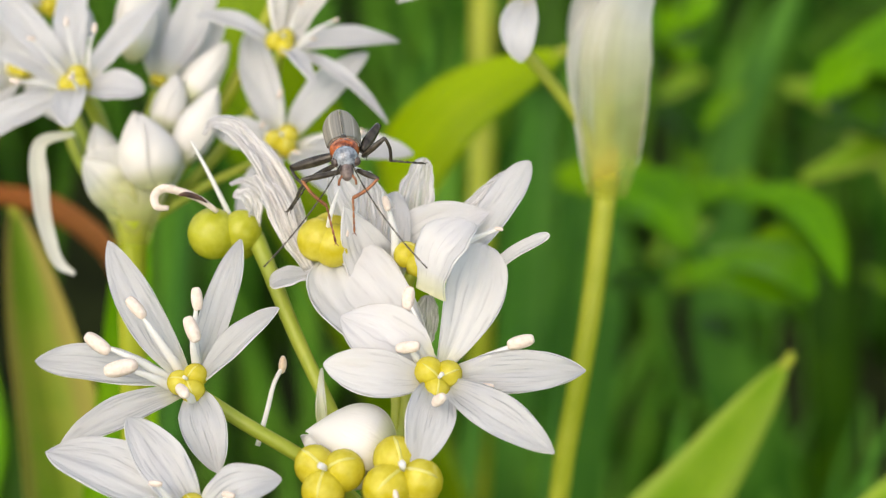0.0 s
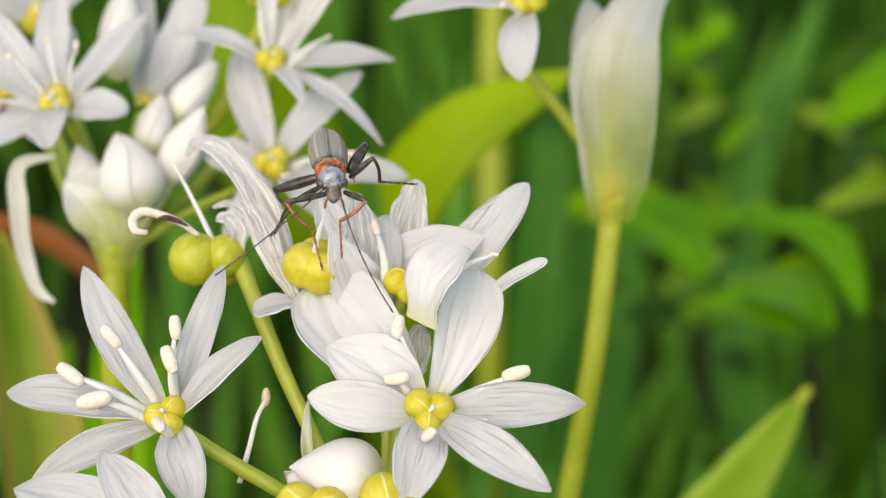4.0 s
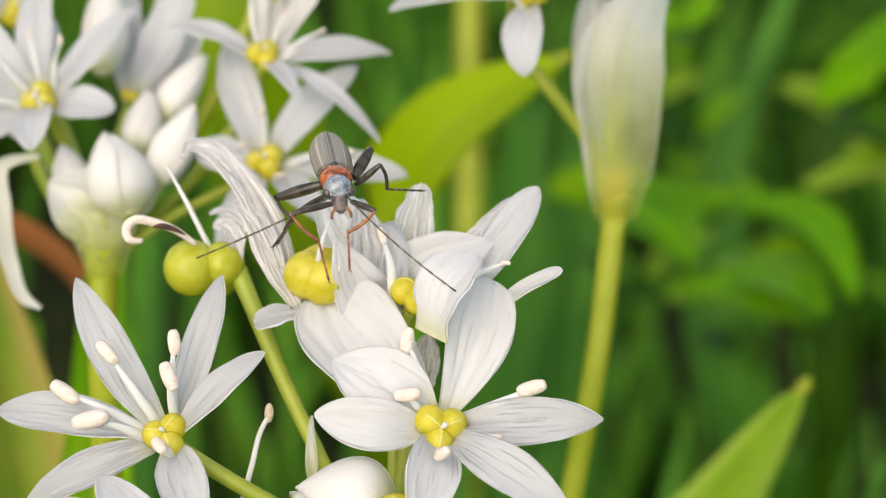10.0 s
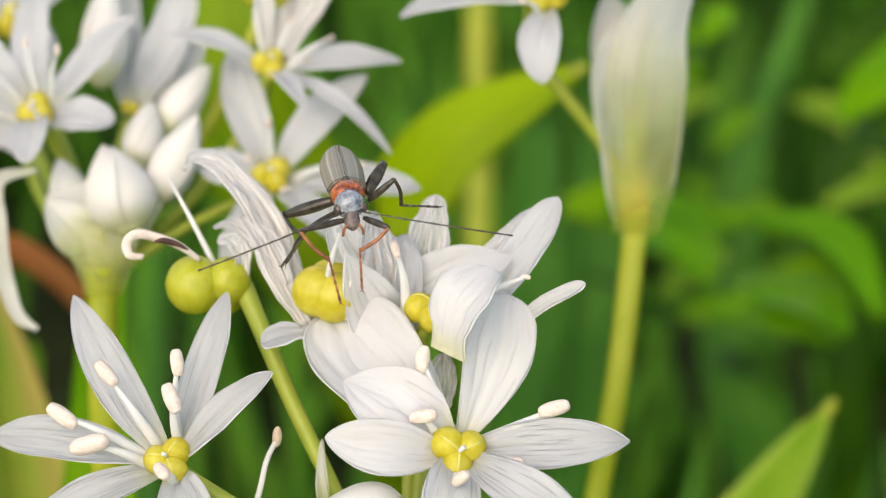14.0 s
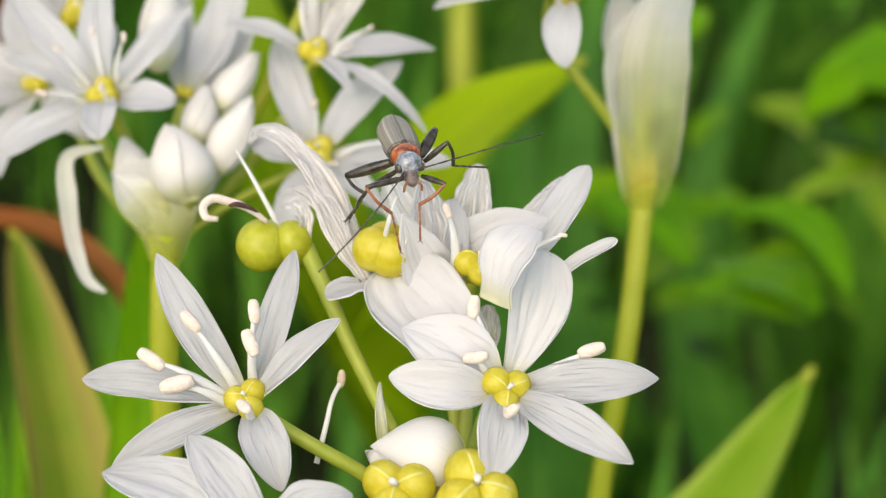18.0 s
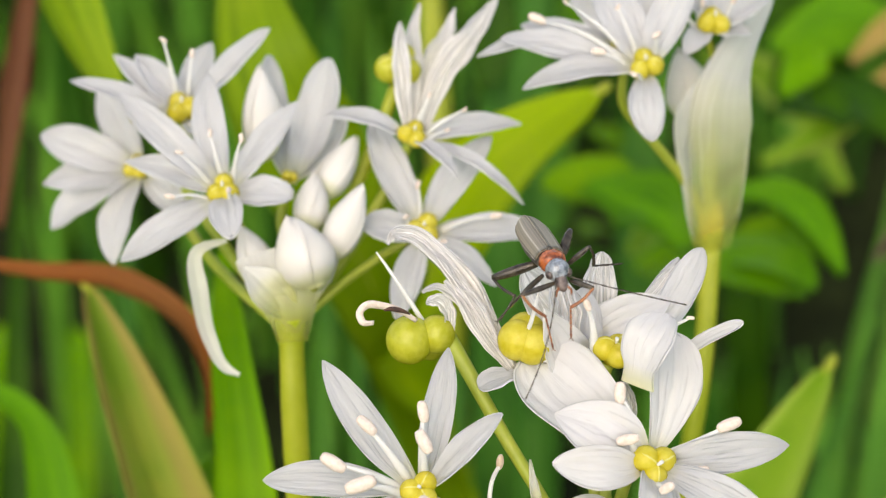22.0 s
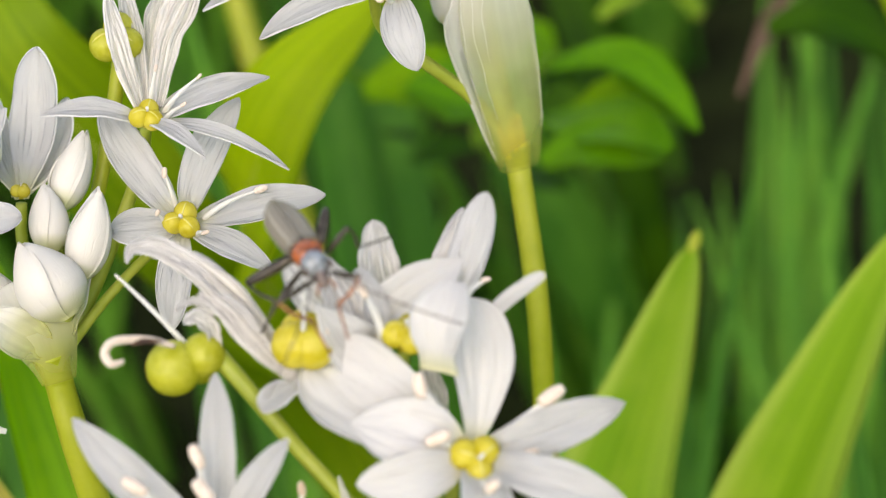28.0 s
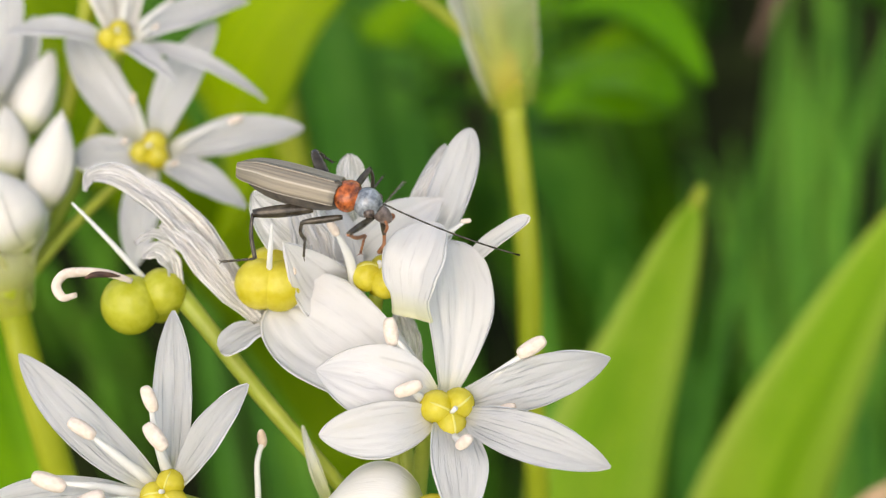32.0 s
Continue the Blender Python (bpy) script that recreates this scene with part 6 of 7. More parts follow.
leaf("grass_blade", [(54.5, 42.5, 0.0), (61.6, 60.5, 39.5), (74.7, 94.1, 78.9), (81.6, 111.5, 90.9), (93.8, 142.9, 113.2)], 3.5, (0.30, -0.74, 0.65), GRASS, "tall fresh green grass blade", group="tall grass blades", fold=0.3, peak=0.3)
leaf("grass_blade", [(33.4, 71.9, 0.0), (39.9, 86.6, 33.7), (52.0, 113.8, 67.4), (60.1, 131.9, 80.5), (77.4, 171.6, 115.6)], 6.3, (0.28, -0.73, 0.65), GRASS, "tall fresh green grass blade", group="tall grass blades", fold=0.3, peak=0.3)
leaf("grass_blade", [(43.0, 89.5, 0.0), (48.0, 101.4, 28.1), (57.3, 123.3, 56.1), (65.2, 142.0, 70.1), (76.7, 167.8, 84.3)], 5.4, (0.04, -0.68, 0.69), GRASS, "tall fresh green grass blade", group="tall grass blades", fold=0.3, peak=0.3)
leaf("grass_blade", [(83.8, 130.5, 0.0), (86.1, 135.2, 12.0), (90.5, 143.9, 23.9), (100.4, 163.8, 39.9), (112.1, 180.3, 40.6)], 5.9, (0.09, -0.69, 0.68), GRASS, "tall fresh green grass blade", group="tall grass blades", fold=0.3, peak=0.3)
leaf("grass_blade", [(39.1, 135.0, 0.0), (42.0, 141.1, 15.4), (47.2, 152.3, 30.9), (56.6, 172.3, 47.0), (71.4, 203.6, 69.5)], 4.7, (-0.23, -0.63, 0.73), GRASS, "tall fresh green grass blade", group="tall grass blades", fold=0.3, peak=0.3)
leaf("grass_blade", [(99.8, 76.8, 0.0), (99.5, 88.4, 27.3), (98.9, 109.9, 54.6), (98.3, 130.0, 69.5), (106.8, 165.1, 96.7)], 5.0, (-0.11, -0.66, 0.71), GRASS, "tall fresh green grass blade", group="tall grass blades", fold=0.3, peak=0.3)
leaf("grass_blade", [(25.0, 62.2, 0.0), (32.6, 78.6, 37.0), (46.8, 109.1, 74.0), (55.0, 126.7, 86.5), (62.6, 142.5, 85.6)], 3.7, (0.09, -0.70, 0.68), GRASS, "tall fresh green grass blade", group="tall grass blades", fold=0.3, peak=0.3)
leaf("grass_blade", [(7.9, -42.8, 0.0), (20.2, -7.5, 63.0), (43.0, 57.9, 126.1), (48.3, 73.1, 134.6), (58.4, 102.6, 154.0)], 4.8, (0.25, -0.73, 0.66), GRASS, "tall fresh green grass blade", group="tall grass blades", fold=0.3, peak=0.3)
leaf("grass_blade", [(-20.6, -7.9, 0.0), (-3.5, 21.6, 56.6), (28.1, 76.3, 113.2), (37.0, 91.6, 122.5), (55.9, 121.5, 143.6)], 4.4, (-0.05, -0.67, 0.70), GRASS_BLUE, "tall fresh green grass blade", group="tall grass blades", fold=0.3, peak=0.3)
leaf("grass_blade", [(64.5, 109.1, 0.0), (67.9, 117.3, 20.4), (74.3, 132.7, 40.8), (82.3, 152.1, 55.8), (91.9, 175.9, 66.8)], 4.8, (-0.22, -0.63, 0.73), GRASS, "tall fresh green grass blade", group="tall grass blades", fold=0.3, peak=0.3)
leaf("grass_blade", [(24.5, 35.5, 0.0), (34.3, 55.9, 43.6), (52.5, 93.8, 87.2), (60.6, 110.6, 98.5), (74.4, 140.4, 118.7)], 3.2, (-0.26, -0.62, 0.74), GRASS_BLUE, "tall fresh green grass blade", group="tall grass blades", fold=0.3, peak=0.3)
leaf("grass_blade", [(19.4, -42.1, 0.0), (28.9, -7.3, 62.7), (46.4, 57.4, 125.4), (50.6, 72.8, 134.2), (55.1, 93.7, 140.4)], 4.0, (0.18, -0.71, 0.67), GRASS_BLUE, "tall fresh green grass blade", group="tall grass blades", fold=0.3, peak=0.3)
leaf("grass_blade", [(65.5, 135.7, 0.0), (68.0, 140.5, 12.4), (72.7, 149.4, 24.7), (83.3, 169.3, 40.8), (98.3, 195.5, 55.9)], 7.0, (-0.32, -0.61, 0.75), GRASS, "tall fresh green grass blade", group="tall grass blades", fold=0.3, peak=0.3)
leaf("grass_blade", [(61.8, 98.1, 0.0), (63.7, 108.2, 24.5), (67.2, 127.0, 49.0), (70.9, 146.9, 64.1), (72.0, 174.8, 79.9)], 6.2, (0.37, -0.75, 0.64), GRASS, "tall fresh green grass blade", group="tall grass blades", fold=0.3, peak=0.3)
leaf("grass_blade", [(37.0, 73.1, 0.0), (41.1, 87.7, 33.8), (48.7, 114.9, 67.5), (54.0, 133.5, 81.0), (62.4, 166.1, 104.6)], 3.9, (0.06, -0.69, 0.69), GRASS, "tall fresh green grass blade", group="tall grass blades", fold=0.3, peak=0.3)
leaf("grass_blade", [(77.7, 113.3, 0.0), (80.6, 120.5, 17.8), (85.9, 133.8, 35.6), (93.9, 153.4, 50.9), (106.7, 187.5, 77.3)], 6.2, (0.44, -0.76, 0.63), GRASS_BLUE, "tall fresh green grass blade", group="tall grass blades", fold=0.3, peak=0.3)
leaf("grass_blade", [(47.3, -35.3, 0.0), (55.7, -3.3, 58.9), (71.3, 56.1, 117.8), (75.4, 71.8, 126.9), (78.7, 96.6, 138.6)], 4.2, (0.41, -0.76, 0.63), GRASS_BLUE, "tall fresh green grass blade", group="tall grass blades", fold=0.3, peak=0.3)
leaf("grass_blade", [(12.7, -10.7, 0.0), (26.5, 17.9, 55.0), (52.3, 70.9, 109.9), (59.9, 86.5, 119.4), (75.7, 119.1, 144.1)], 3.2, (0.09, -0.70, 0.68), GRASS_BLUE, "tall fresh green grass blade", group="tall grass blades", fold=0.3, peak=0.3)
leaf("grass_blade", [(37.0, 40.0, 0.0), (41.0, 59.8, 42.9), (48.5, 96.5, 85.8), (52.1, 114.4, 98.0), (52.3, 146.1, 119.2)], 4.8, (0.21, -0.72, 0.66), GRASS, "tall fresh green grass blade", group="tall grass blades", fold=0.3, peak=0.3)
leaf("grass_blade", [(53.0, 79.9, 0.0), (60.5, 92.3, 29.0), (74.6, 115.3, 58.0), (85.5, 133.1, 71.1), (104.3, 171.3, 104.1)], 4.6, (-0.46, -0.59, 0.77), GRASS, "tall fresh green grass blade", group="tall grass blades", fold=0.3, peak=0.3)
leaf("grass_blade", [(64.0, 85.7, 0.0), (67.8, 97.2, 27.3), (74.9, 118.6, 54.5), (81.3, 137.5, 68.7), (96.3, 176.5, 102.4)], 5.3, (0.09, -0.70, 0.68), GRASS, "tall fresh green grass blade", group="tall grass blades", fold=0.3, peak=0.3)
leaf("grass_blade", [(30.9, 67.0, 0.0), (36.9, 82.6, 35.5), (48.1, 111.5, 71.1), (55.1, 129.6, 84.0), (63.8, 153.0, 94.3)], 4.5, (0.20, -0.72, 0.66), GRASS, "tall fresh green grass blade", group="tall grass blades", fold=0.3, peak=0.3)
leaf("grass_blade", [(56.6, 91.7, 0.0), (57.6, 103.1, 27.2), (59.6, 124.2, 54.4), (61.5, 144.2, 69.4), (65.5, 173.7, 88.0)], 3.8, (-0.39, -0.60, 0.76), GRASS, "tall fresh green grass blade", group="tall grass blades", fold=0.3, peak=0.3)
leaf("grass_blade", [(40.9, 27.1, 0.0), (48.2, 48.3, 44.9), (61.8, 87.8, 89.8), (67.7, 104.8, 101.1), (77.4, 139.2, 127.4)], 5.1, (-0.46, -0.59, 0.77), GRASS_BLUE, "tall fresh green grass blade", group="tall grass blades", fold=0.3, peak=0.3)
leaf("grass_blade", [(27.0, 98.3, 0.0), (32.1, 109.6, 27.2), (41.6, 130.6, 54.4), (50.0, 149.5, 68.7), (60.0, 165.9, 69.1)], 6.8, (0.14, -0.70, 0.68), GRASS, "tall fresh green grass blade", group="tall grass blades", fold=0.3, peak=0.3)
leaf("grass_blade", [(21.8, 8.0, 0.0), (34.9, 32.7, 49.8), (59.2, 78.7, 99.7), (67.6, 94.7, 109.8), (84.1, 128.3, 135.9)], 3.9, (-0.14, -0.65, 0.72), GRASS, "tall fresh green grass blade", group="tall grass blades", fold=0.3, peak=0.3)
leaf("grass_blade", [(3.3, 94.1, 0.0), (10.3, 106.9, 30.4), (23.2, 130.7, 60.9), (33.2, 149.0, 74.6), (48.2, 178.4, 94.3)], 5.9, (-0.13, -0.65, 0.72), GRASS, "tall fresh green grass blade", group="tall grass blades", fold=0.3, peak=0.3)
leaf("grass_blade", [(-4.8, 5.6, 0.0), (2.0, 33.1, 55.1), (14.6, 84.1, 110.2), (18.7, 100.7, 120.7), (24.1, 125.5, 132.5)], 5.2, (0.09, -0.69, 0.68), GRASS, "tall fresh green grass blade", group="tall grass blades", fold=0.3, peak=0.3)
leaf("grass_blade", [(-73.3, 49.5, 0.0), (-72.3, 70.0, 59.2), (-70.5, 108.0, 118.4), (-69.3, 132.2, 140.6), (-68.3, 165.1, 164.8)], 6.0, (0.16, -0.69, 0.69), LEAF_DARK_SHADED, "green grass blade behind the flower heads", group="tall grass blades", fold=0.3, peak=0.3)
leaf("grass_blade", [(-16.3, 81.4, 0.0), (-15.9, 97.4, 48.3), (-15.1, 127.0, 96.6), (-14.4, 153.2, 121.6), (-13.4, 194.5, 158.4)], 6.0, (0.06, -0.69, 0.69), GRASS, "green grass blade behind the flower heads", group="tall grass blades", fold=0.3, peak=0.3)
leaf("grass_blade", [(-21.9, 116.4, 0.0), (-21.3, 128.4, 37.8), (-20.2, 150.7, 75.6), (-18.8, 178.7, 103.4), (-17.3, 215.8, 133.9)], 5.0, (-0.04, -0.68, 0.69), GRASS_BLUE, "green grass blade behind the flower heads", group="tall grass blades", fold=0.3, peak=0.3)
leaf("grass_blade", [(-15.1, 49.0, 0.0), (-12.5, 68.7, 57.7), (-7.7, 105.4, 115.5), (-4.5, 129.7, 137.9), (0.5, 166.9, 168.9)], 5.0, (-0.14, -0.67, 0.69), GRASS_BLUE, "green grass blade behind the flower heads", group="tall grass blades", fold=0.3, peak=0.3)
leaf("grass_blade", [(-54.3, 87.5, 0.0), (-54.6, 103.2, 47.6), (-55.3, 132.3, 95.1), (-56.0, 158.8, 120.4), (-57.4, 199.0, 155.3)], 7.0, (-0.24, -0.66, 0.69), GRASS_BLUE, "green grass blade behind the flower heads", group="tall grass blades", fold=0.3, peak=0.3)
leaf("grass_blade", [(-31.8, 120.3, 0.0), (-30.5, 132.0, 36.9), (-28.0, 153.6, 73.7), (-24.7, 181.6, 101.7), (-19.3, 229.5, 149.0)], 7.0, (0.16, -0.69, 0.69), GRASS_BLUE, "green grass blade behind the flower heads", group="tall grass blades", fold=0.3, peak=0.3)
leaf("grass_blade", [(-1.0, 51.6, 0.0), (0.7, 70.9, 56.6), (3.9, 106.8, 113.3), (6.1, 131.4, 136.0), (9.2, 166.0, 163.0)], 5.0, (0.06, -0.69, 0.69), GRASS_BLUE, "green grass blade behind the flower heads", group="tall grass blades", fold=0.3, peak=0.3)
leaf("grass_blade", [(-75.1, 92.3, 0.0), (-75.6, 107.7, 46.7), (-76.4, 136.2, 93.4), (-77.2, 162.9, 118.9), (-81.7, 174.6, 110.7)], 7.0, (-0.04, -0.68, 0.69), LEAF, "green grass blade behind the flower heads", group="tall grass blades", fold=0.3, peak=0.3)
leaf("grass_blade", [(-68.5, 126.2, 0.0), (-68.5, 137.7, 36.1), (-68.5, 158.9, 72.2), (-68.5, 187.4, 100.6), (-72.8, 192.1, 81.9)], 7.0, (-0.14, -0.67, 0.69), LEAF, "green grass blade behind the flower heads", group="tall grass blades", fold=0.3, peak=0.3)
leaf("dead_leaf", [(28.0, 23.2, 163.5), (32.4, 26.1, 167.5), (35.2, 27.5, 169.6), (38.0, 29.1, 171.8)], 5.0, (0.17, -0.35, 0.87), LEAF_TAN, "pointed tan dead leaf in the grass", fold=0.3, peak=0.5)


# ---- the beetle ----
def horn_material(name, c1, c2, scale, rough, metal=0.0, bump=0.3, stretch=(1, 1, 1)):
    m, nt, nd, lk, b = nodes_of(name)
    n = noise_tex(nt, scale, 5.0, stretch)
    lk.new(ramp(nt, n, [(0.35, c1), (0.68, c2)]), b.inputs["Base Color"])
    b.inputs["Roughness"].default_value, b.inputs["Metallic"].default_value = rough, metal
    bumped(nt, noise_tex(nt, scale * 2.5, 3.0, stretch), bump, 0.0001, b)
    return m


ELYTRA, nt_w, _, lk_w, b_w = nodes_of("wing_case_grey")
uv_w, x_w, _ = uv_split(nt_w)
ribs = streaks(nt_w, uv_w, 13.0, 0.35, 1.0, 3.0)
col_w = ramp(nt_w, ribs, [(0.30, (0.09, 0.075, 0.052)), (0.48, (0.21, 0.175, 0.125)), (0.72, (0.36, 0.305, 0.22))])
PALE, BROWN = (0.62, 0.58, 0.48), (0.03, 0.025, 0.02)
line_w = ramp(nt_w, x_w, [(0.0, PALE), (0.05, BROWN), (0.12, (0.30, 0.27, 0.21)), (0.40, (0.26, 0.23, 0.18)), (0.46, PALE), (0.52, (0.22, 0.20, 0.15)), (0.84, (0.28, 0.25, 0.19)), (0.90, BROWN), (0.95, BROWN), (1.0, PALE)])
lk_w.new(mixed(nt_w, 0.6, col_w, line_w), b_w.inputs["Base Color"])
b_w.inputs["Roughness"].default_value, b_w.inputs["Metallic"].default_value = 0.4, 0.1
bumped(nt_w, ribs, 0.7, 0.0001, b_w)
ORANGE = horn_material("collar_orange", (0.07, 0.018, 0.01), (0.66, 0.17, 0.05), 2600, 0.2)
HEAD_GREY = horn_material("head_blue_grey", (0.10, 0.12, 0.14), (0.44, 0.49, 0.53), 2600, 0.14, 0.2)
LEG_DARK = horn_material("leg_dark", (0.03, 0.024, 0.018), (0.095, 0.082, 0.06), 1500, 0.16, 0.15)
LEG_RUST = horn_material("leg_rusty", (0.16, 0.05, 0.02), (0.46, 0.18, 0.07), 1500, 0.35)
MOUTH = horn_material("mouth_brown", (0.05, 0.035, 0.03), (0.24, 0.19, 0.17), 2600, 0.4)
EYE = horn_material("eye_dark", (0.03, 0.022, 0.02), (0.16, 0.12, 0.10), 5000, 0.25)
BELLY = horn_material("belly_dark", (0.05, 0.045, 0.04), (0.15, 0.13, 0.11), 1200, 0.45)

LEGS = {
    "right_hind": [(-2.02, -0.56, -1.26), (-3.04, -3.72, -2.44), (-0.6, -2.75, -2.83), (-0.37, -3.95, -4.5)],
    "left_hind": [(-1.75, 1.24, -0.95), (-3.51, 2.63, 0.26), (-4.1, 2.13, -1.38), (-4.58, 1.72, -2.63)],
    "left_mid": [(-0.19, 1.25, -0.67), (0.2, 2.81, 0.78), (0.08, 3.18, -1.02), (-0.49, 5.55, -1.61)],
    "right_mid": [(-0.11, -0.7, -1.17), (1.09, -2.7, -1.67), (0.13, -3.4, -3.23), (-0.55, -4.19, -4.69)],
    "right_front": [(1.6, -0.32, -0.95), (2.22, -3.1, -1.1), (2.89, -1.52, -2.85), (3.01, -1.01, -5.65)],
    "left_front": [(1.81, 0.75, -0.83), (3.23, 2.05, -0.93), (3.21, 0.29, -2.26), (3.27, 0.29, -4.81)],
}

# where each knee points, from its hip, after the last step
STRIDE = {
    "right_hind": (-3.16, -1.55, -0.18),
    "left_hind": (-1.62, 1.81, 0.78),
    "left_mid": (0.25, 2.15, 0.02),
    "right_mid": (-2.11, -1.08, -0.23),
    "right_front": (-0.53, -2.68, 0.82),
    "left_front": (0.32, -0.35, -1.87),
}
TOES = {
    "right_hind": (-3.65, -3.59, -2.37),
    "left_hind": (-1.23, 3.62, -1.31),
    "left_mid": (0.29, 3.95, -2.44),
    "right_mid": (-2.26, -0.29, -3.34),
    "right_front": (-0.56, -0.1, -2.56),
    "left_front": (0.59, 1.5, -4.92),
}

beetle = tagged(new("beetle"), "grey-winged beetle with an orange collar standing on petals", "beetle")


def wing_case(side):
    rows = []
    for i in range(19):
        s = i / 18
        s = 1 - (1 - s) ** 1.3
        x = -0.62 - 6.4 * s
        w = 1.31 * (0.84 + 0.42 * s - 0.36 * s * s) * math.sqrt(max(0.02, 1 - max(0.0, (s - 0.35) / 0.65) ** 2.6))
        row = []
        for j in range(10):
            v = j / 9
            a = v * math.radians(82)
            z = 0.35 + 0.95 * math.cos(a) - 0.2 * (s - 0.4) ** 2 + 0.015 * math.cos(v * 13) - 0.12 * s - 0.45 * max(0.0, (s - 0.72) / 0.28) ** 2
            row.append([Vector((x, side * (0.03 + w * math.sin(a)), z)) * MM, Vector((0, side * math.sin(a), math.cos(a))), v, s])
        rows.append(row if side > 0 else row[::-1])
    bm = bmesh.new()
    sheet_grid(bm, rows, 0.00012)
    return bm


part("wing_case", wing_case(1), ELYTRA, beetle, "grey ridged wing case")
part("wing_case", wing_case(-1), ELYTRA, beetle, "grey ridged wing case")
part("abdomen", blob(bmesh.new(), mm((-3.3, 0, 0.1)), (1, 0, 0), 3.3 * MM, 1.15 * MM, 16, 12), BELLY, beetle, "dark banded abdomen")
part("scutellum", blob(bmesh.new(), mm((-0.75, 0, 1.12)), (1, 0, 0.1), 0.35 * MM, 0.28 * MM, 10, 6), LEG_DARK, beetle)
bm = bmesh.new()
blob(bm, mm((-0.05, 0, 0.5)), (1, 0, -0.12), 0.84 * MM, 0.95 * MM, 22, 16)
for v in bm.verts:
    dent = math.exp(-((v.co.x * 1000 + 0.1) ** 2 + (abs(v.co.y * 1000) - 0.42) ** 2) / 0.06)
    v.co.y *= 1.1
    if v.co.z > 0.0005:
        v.co.z -= 0.00022 * dent + 0.00012 * math.exp(-((v.co.y * 1000) ** 2) / 0.02)
part("collar", bm, ORANGE, beetle, "orange-red collar with dark dimples")
bm = bmesh.new()
blob(bm, mm((1.15, 0, 0.36)), (1, 0, -0.35), 0.88 * MM, 0.92 * MM, 18, 14, pinch=0.15)
head = part("head", bm, HEAD_GREY, beetle, "blue-grey shiny head")
part("snout", blob(bmesh.new(), mm((2.05, 0, -0.22)), (1, 0, -0.7), 0.74 * MM, 0.50 * MM, 12, 8, pinch=0.2), MOUTH, head, "brown mouthparts")
for side in (1, -1):
    part("eye", blob(bmesh.new(), mm((1.5, side * 0.74, 0.28)), (0.3, side, 0.2), 0.28 * MM, 0.34 * MM, 12, 8), EYE, head, "dark bulging eye")
    line = smooth_line([mm(p) for p in ((2.3, side * 0.25, -0.3), (2.6, side * 0.55, -0.6), (2.5, side * 0.6, -1.0))], 4)
    part("feeler", tube(bmesh.new(), line, [0.09 * MM] * len(line), 6), LEG_RUST, head)

for ob in beetle.children_recursive:
    ob.data.transform(Matrix.Translation((0.0, 0.0, -0.55 * MM)))

HIPS, SHINS = {}, {}
for leg, (hip, knee, ankle, toe) in LEGS.items():
    hip, knee, ankle, toe = mm(hip), mm(knee), mm(ankle), mm(toe)
    hind, fore = leg.endswith("hind"), leg.endswith("front")
    thick = 0.40 if hind else 0.22
    line = [hip.lerp(knee, s / 8) for s in range(9)]
    femur = part("upper_leg", tube(bmesh.new(), [p - hip for p in line], [thick * (0.45 + 0.55 * math.sin(math.pi * (0.12 + 0.8 * s / 8))) * MM for s in range(9)], 10), LEG_DARK, beetle, "dark swollen upper leg" if hind else "dark upper leg")
    femur.location = hip
    HIPS[leg] = femur
    knee, ankle, toe, hip = knee - hip, ankle - hip, toe - hip, Vector((0, 0, 0))
    line = smooth_line([knee, knee.lerp(ankle, 0.5) + (knee - hip).normalized() * 0.00018, ankle], 5)
    shin = part("lower_leg", tube(bmesh.new(), line, [(0.105 + 0.03 * i / len(line)) * MM for i in range(len(line))], 8), LEG_RUST if fore else LEG_DARK, femur)
    bm = bmesh.new()
    for k in range(5):
        a, b = ankle.lerp(toe, k / 5), ankle.lerp(toe, (k + 0.9) / 5)
        tube(bm, [a, a.lerp(b, 0.7), b], [0.065 * MM, 0.088 * MM, 0.065 * MM], 7)
    for side in (1, -1):
        q = (toe - ankle).normalized()
        tube(bm, [toe, toe + q * 0.0002 + q.orthogonal() * side * 0.00014], [0.04 * MM, 0.015 * MM], 5)
    SHINS[leg] = (shin, part("foot", bm, LEG_RUST if fore else LEG_DARK, femur))


def antenna(side):
    """Eleven slim joints from the base at the origin, along +x."""
    at, line, radii = Vector((0, 0, 0)), [], []
    for k in range(11):
        step = 0.00092 if k != 1 else 0.0004
        turn = Vector((math.cos(0.045 * k), side * math.sin(0.045 * k), -0.02 * k)).normalized()
        line += [at, at + turn * step * 0.7]
        radii += [0.04 * MM, 0.062 * MM]
        at = at + turn * step
    bm = tube(bmesh.new(), line, radii, 7)
    return part("antenna", bm, LEG_DARK, beetle, "long thin jointed antenna")


ANTENNA_LEFT, ANTENNA_RIGHT = antenna(1), antenna(-1)


# ---- grass ----
def blade_line(x, y, height, lean, turn, k=7):
    pts = []
    for i in range(k):
        s = i / (k - 1)
        out = lean * height * s**1.8
        pts.append(Vector((x + math.cos(turn) * out, y + math.sin(turn) * out, height * (s - 0.25 * lean * s * s))))
    return pts


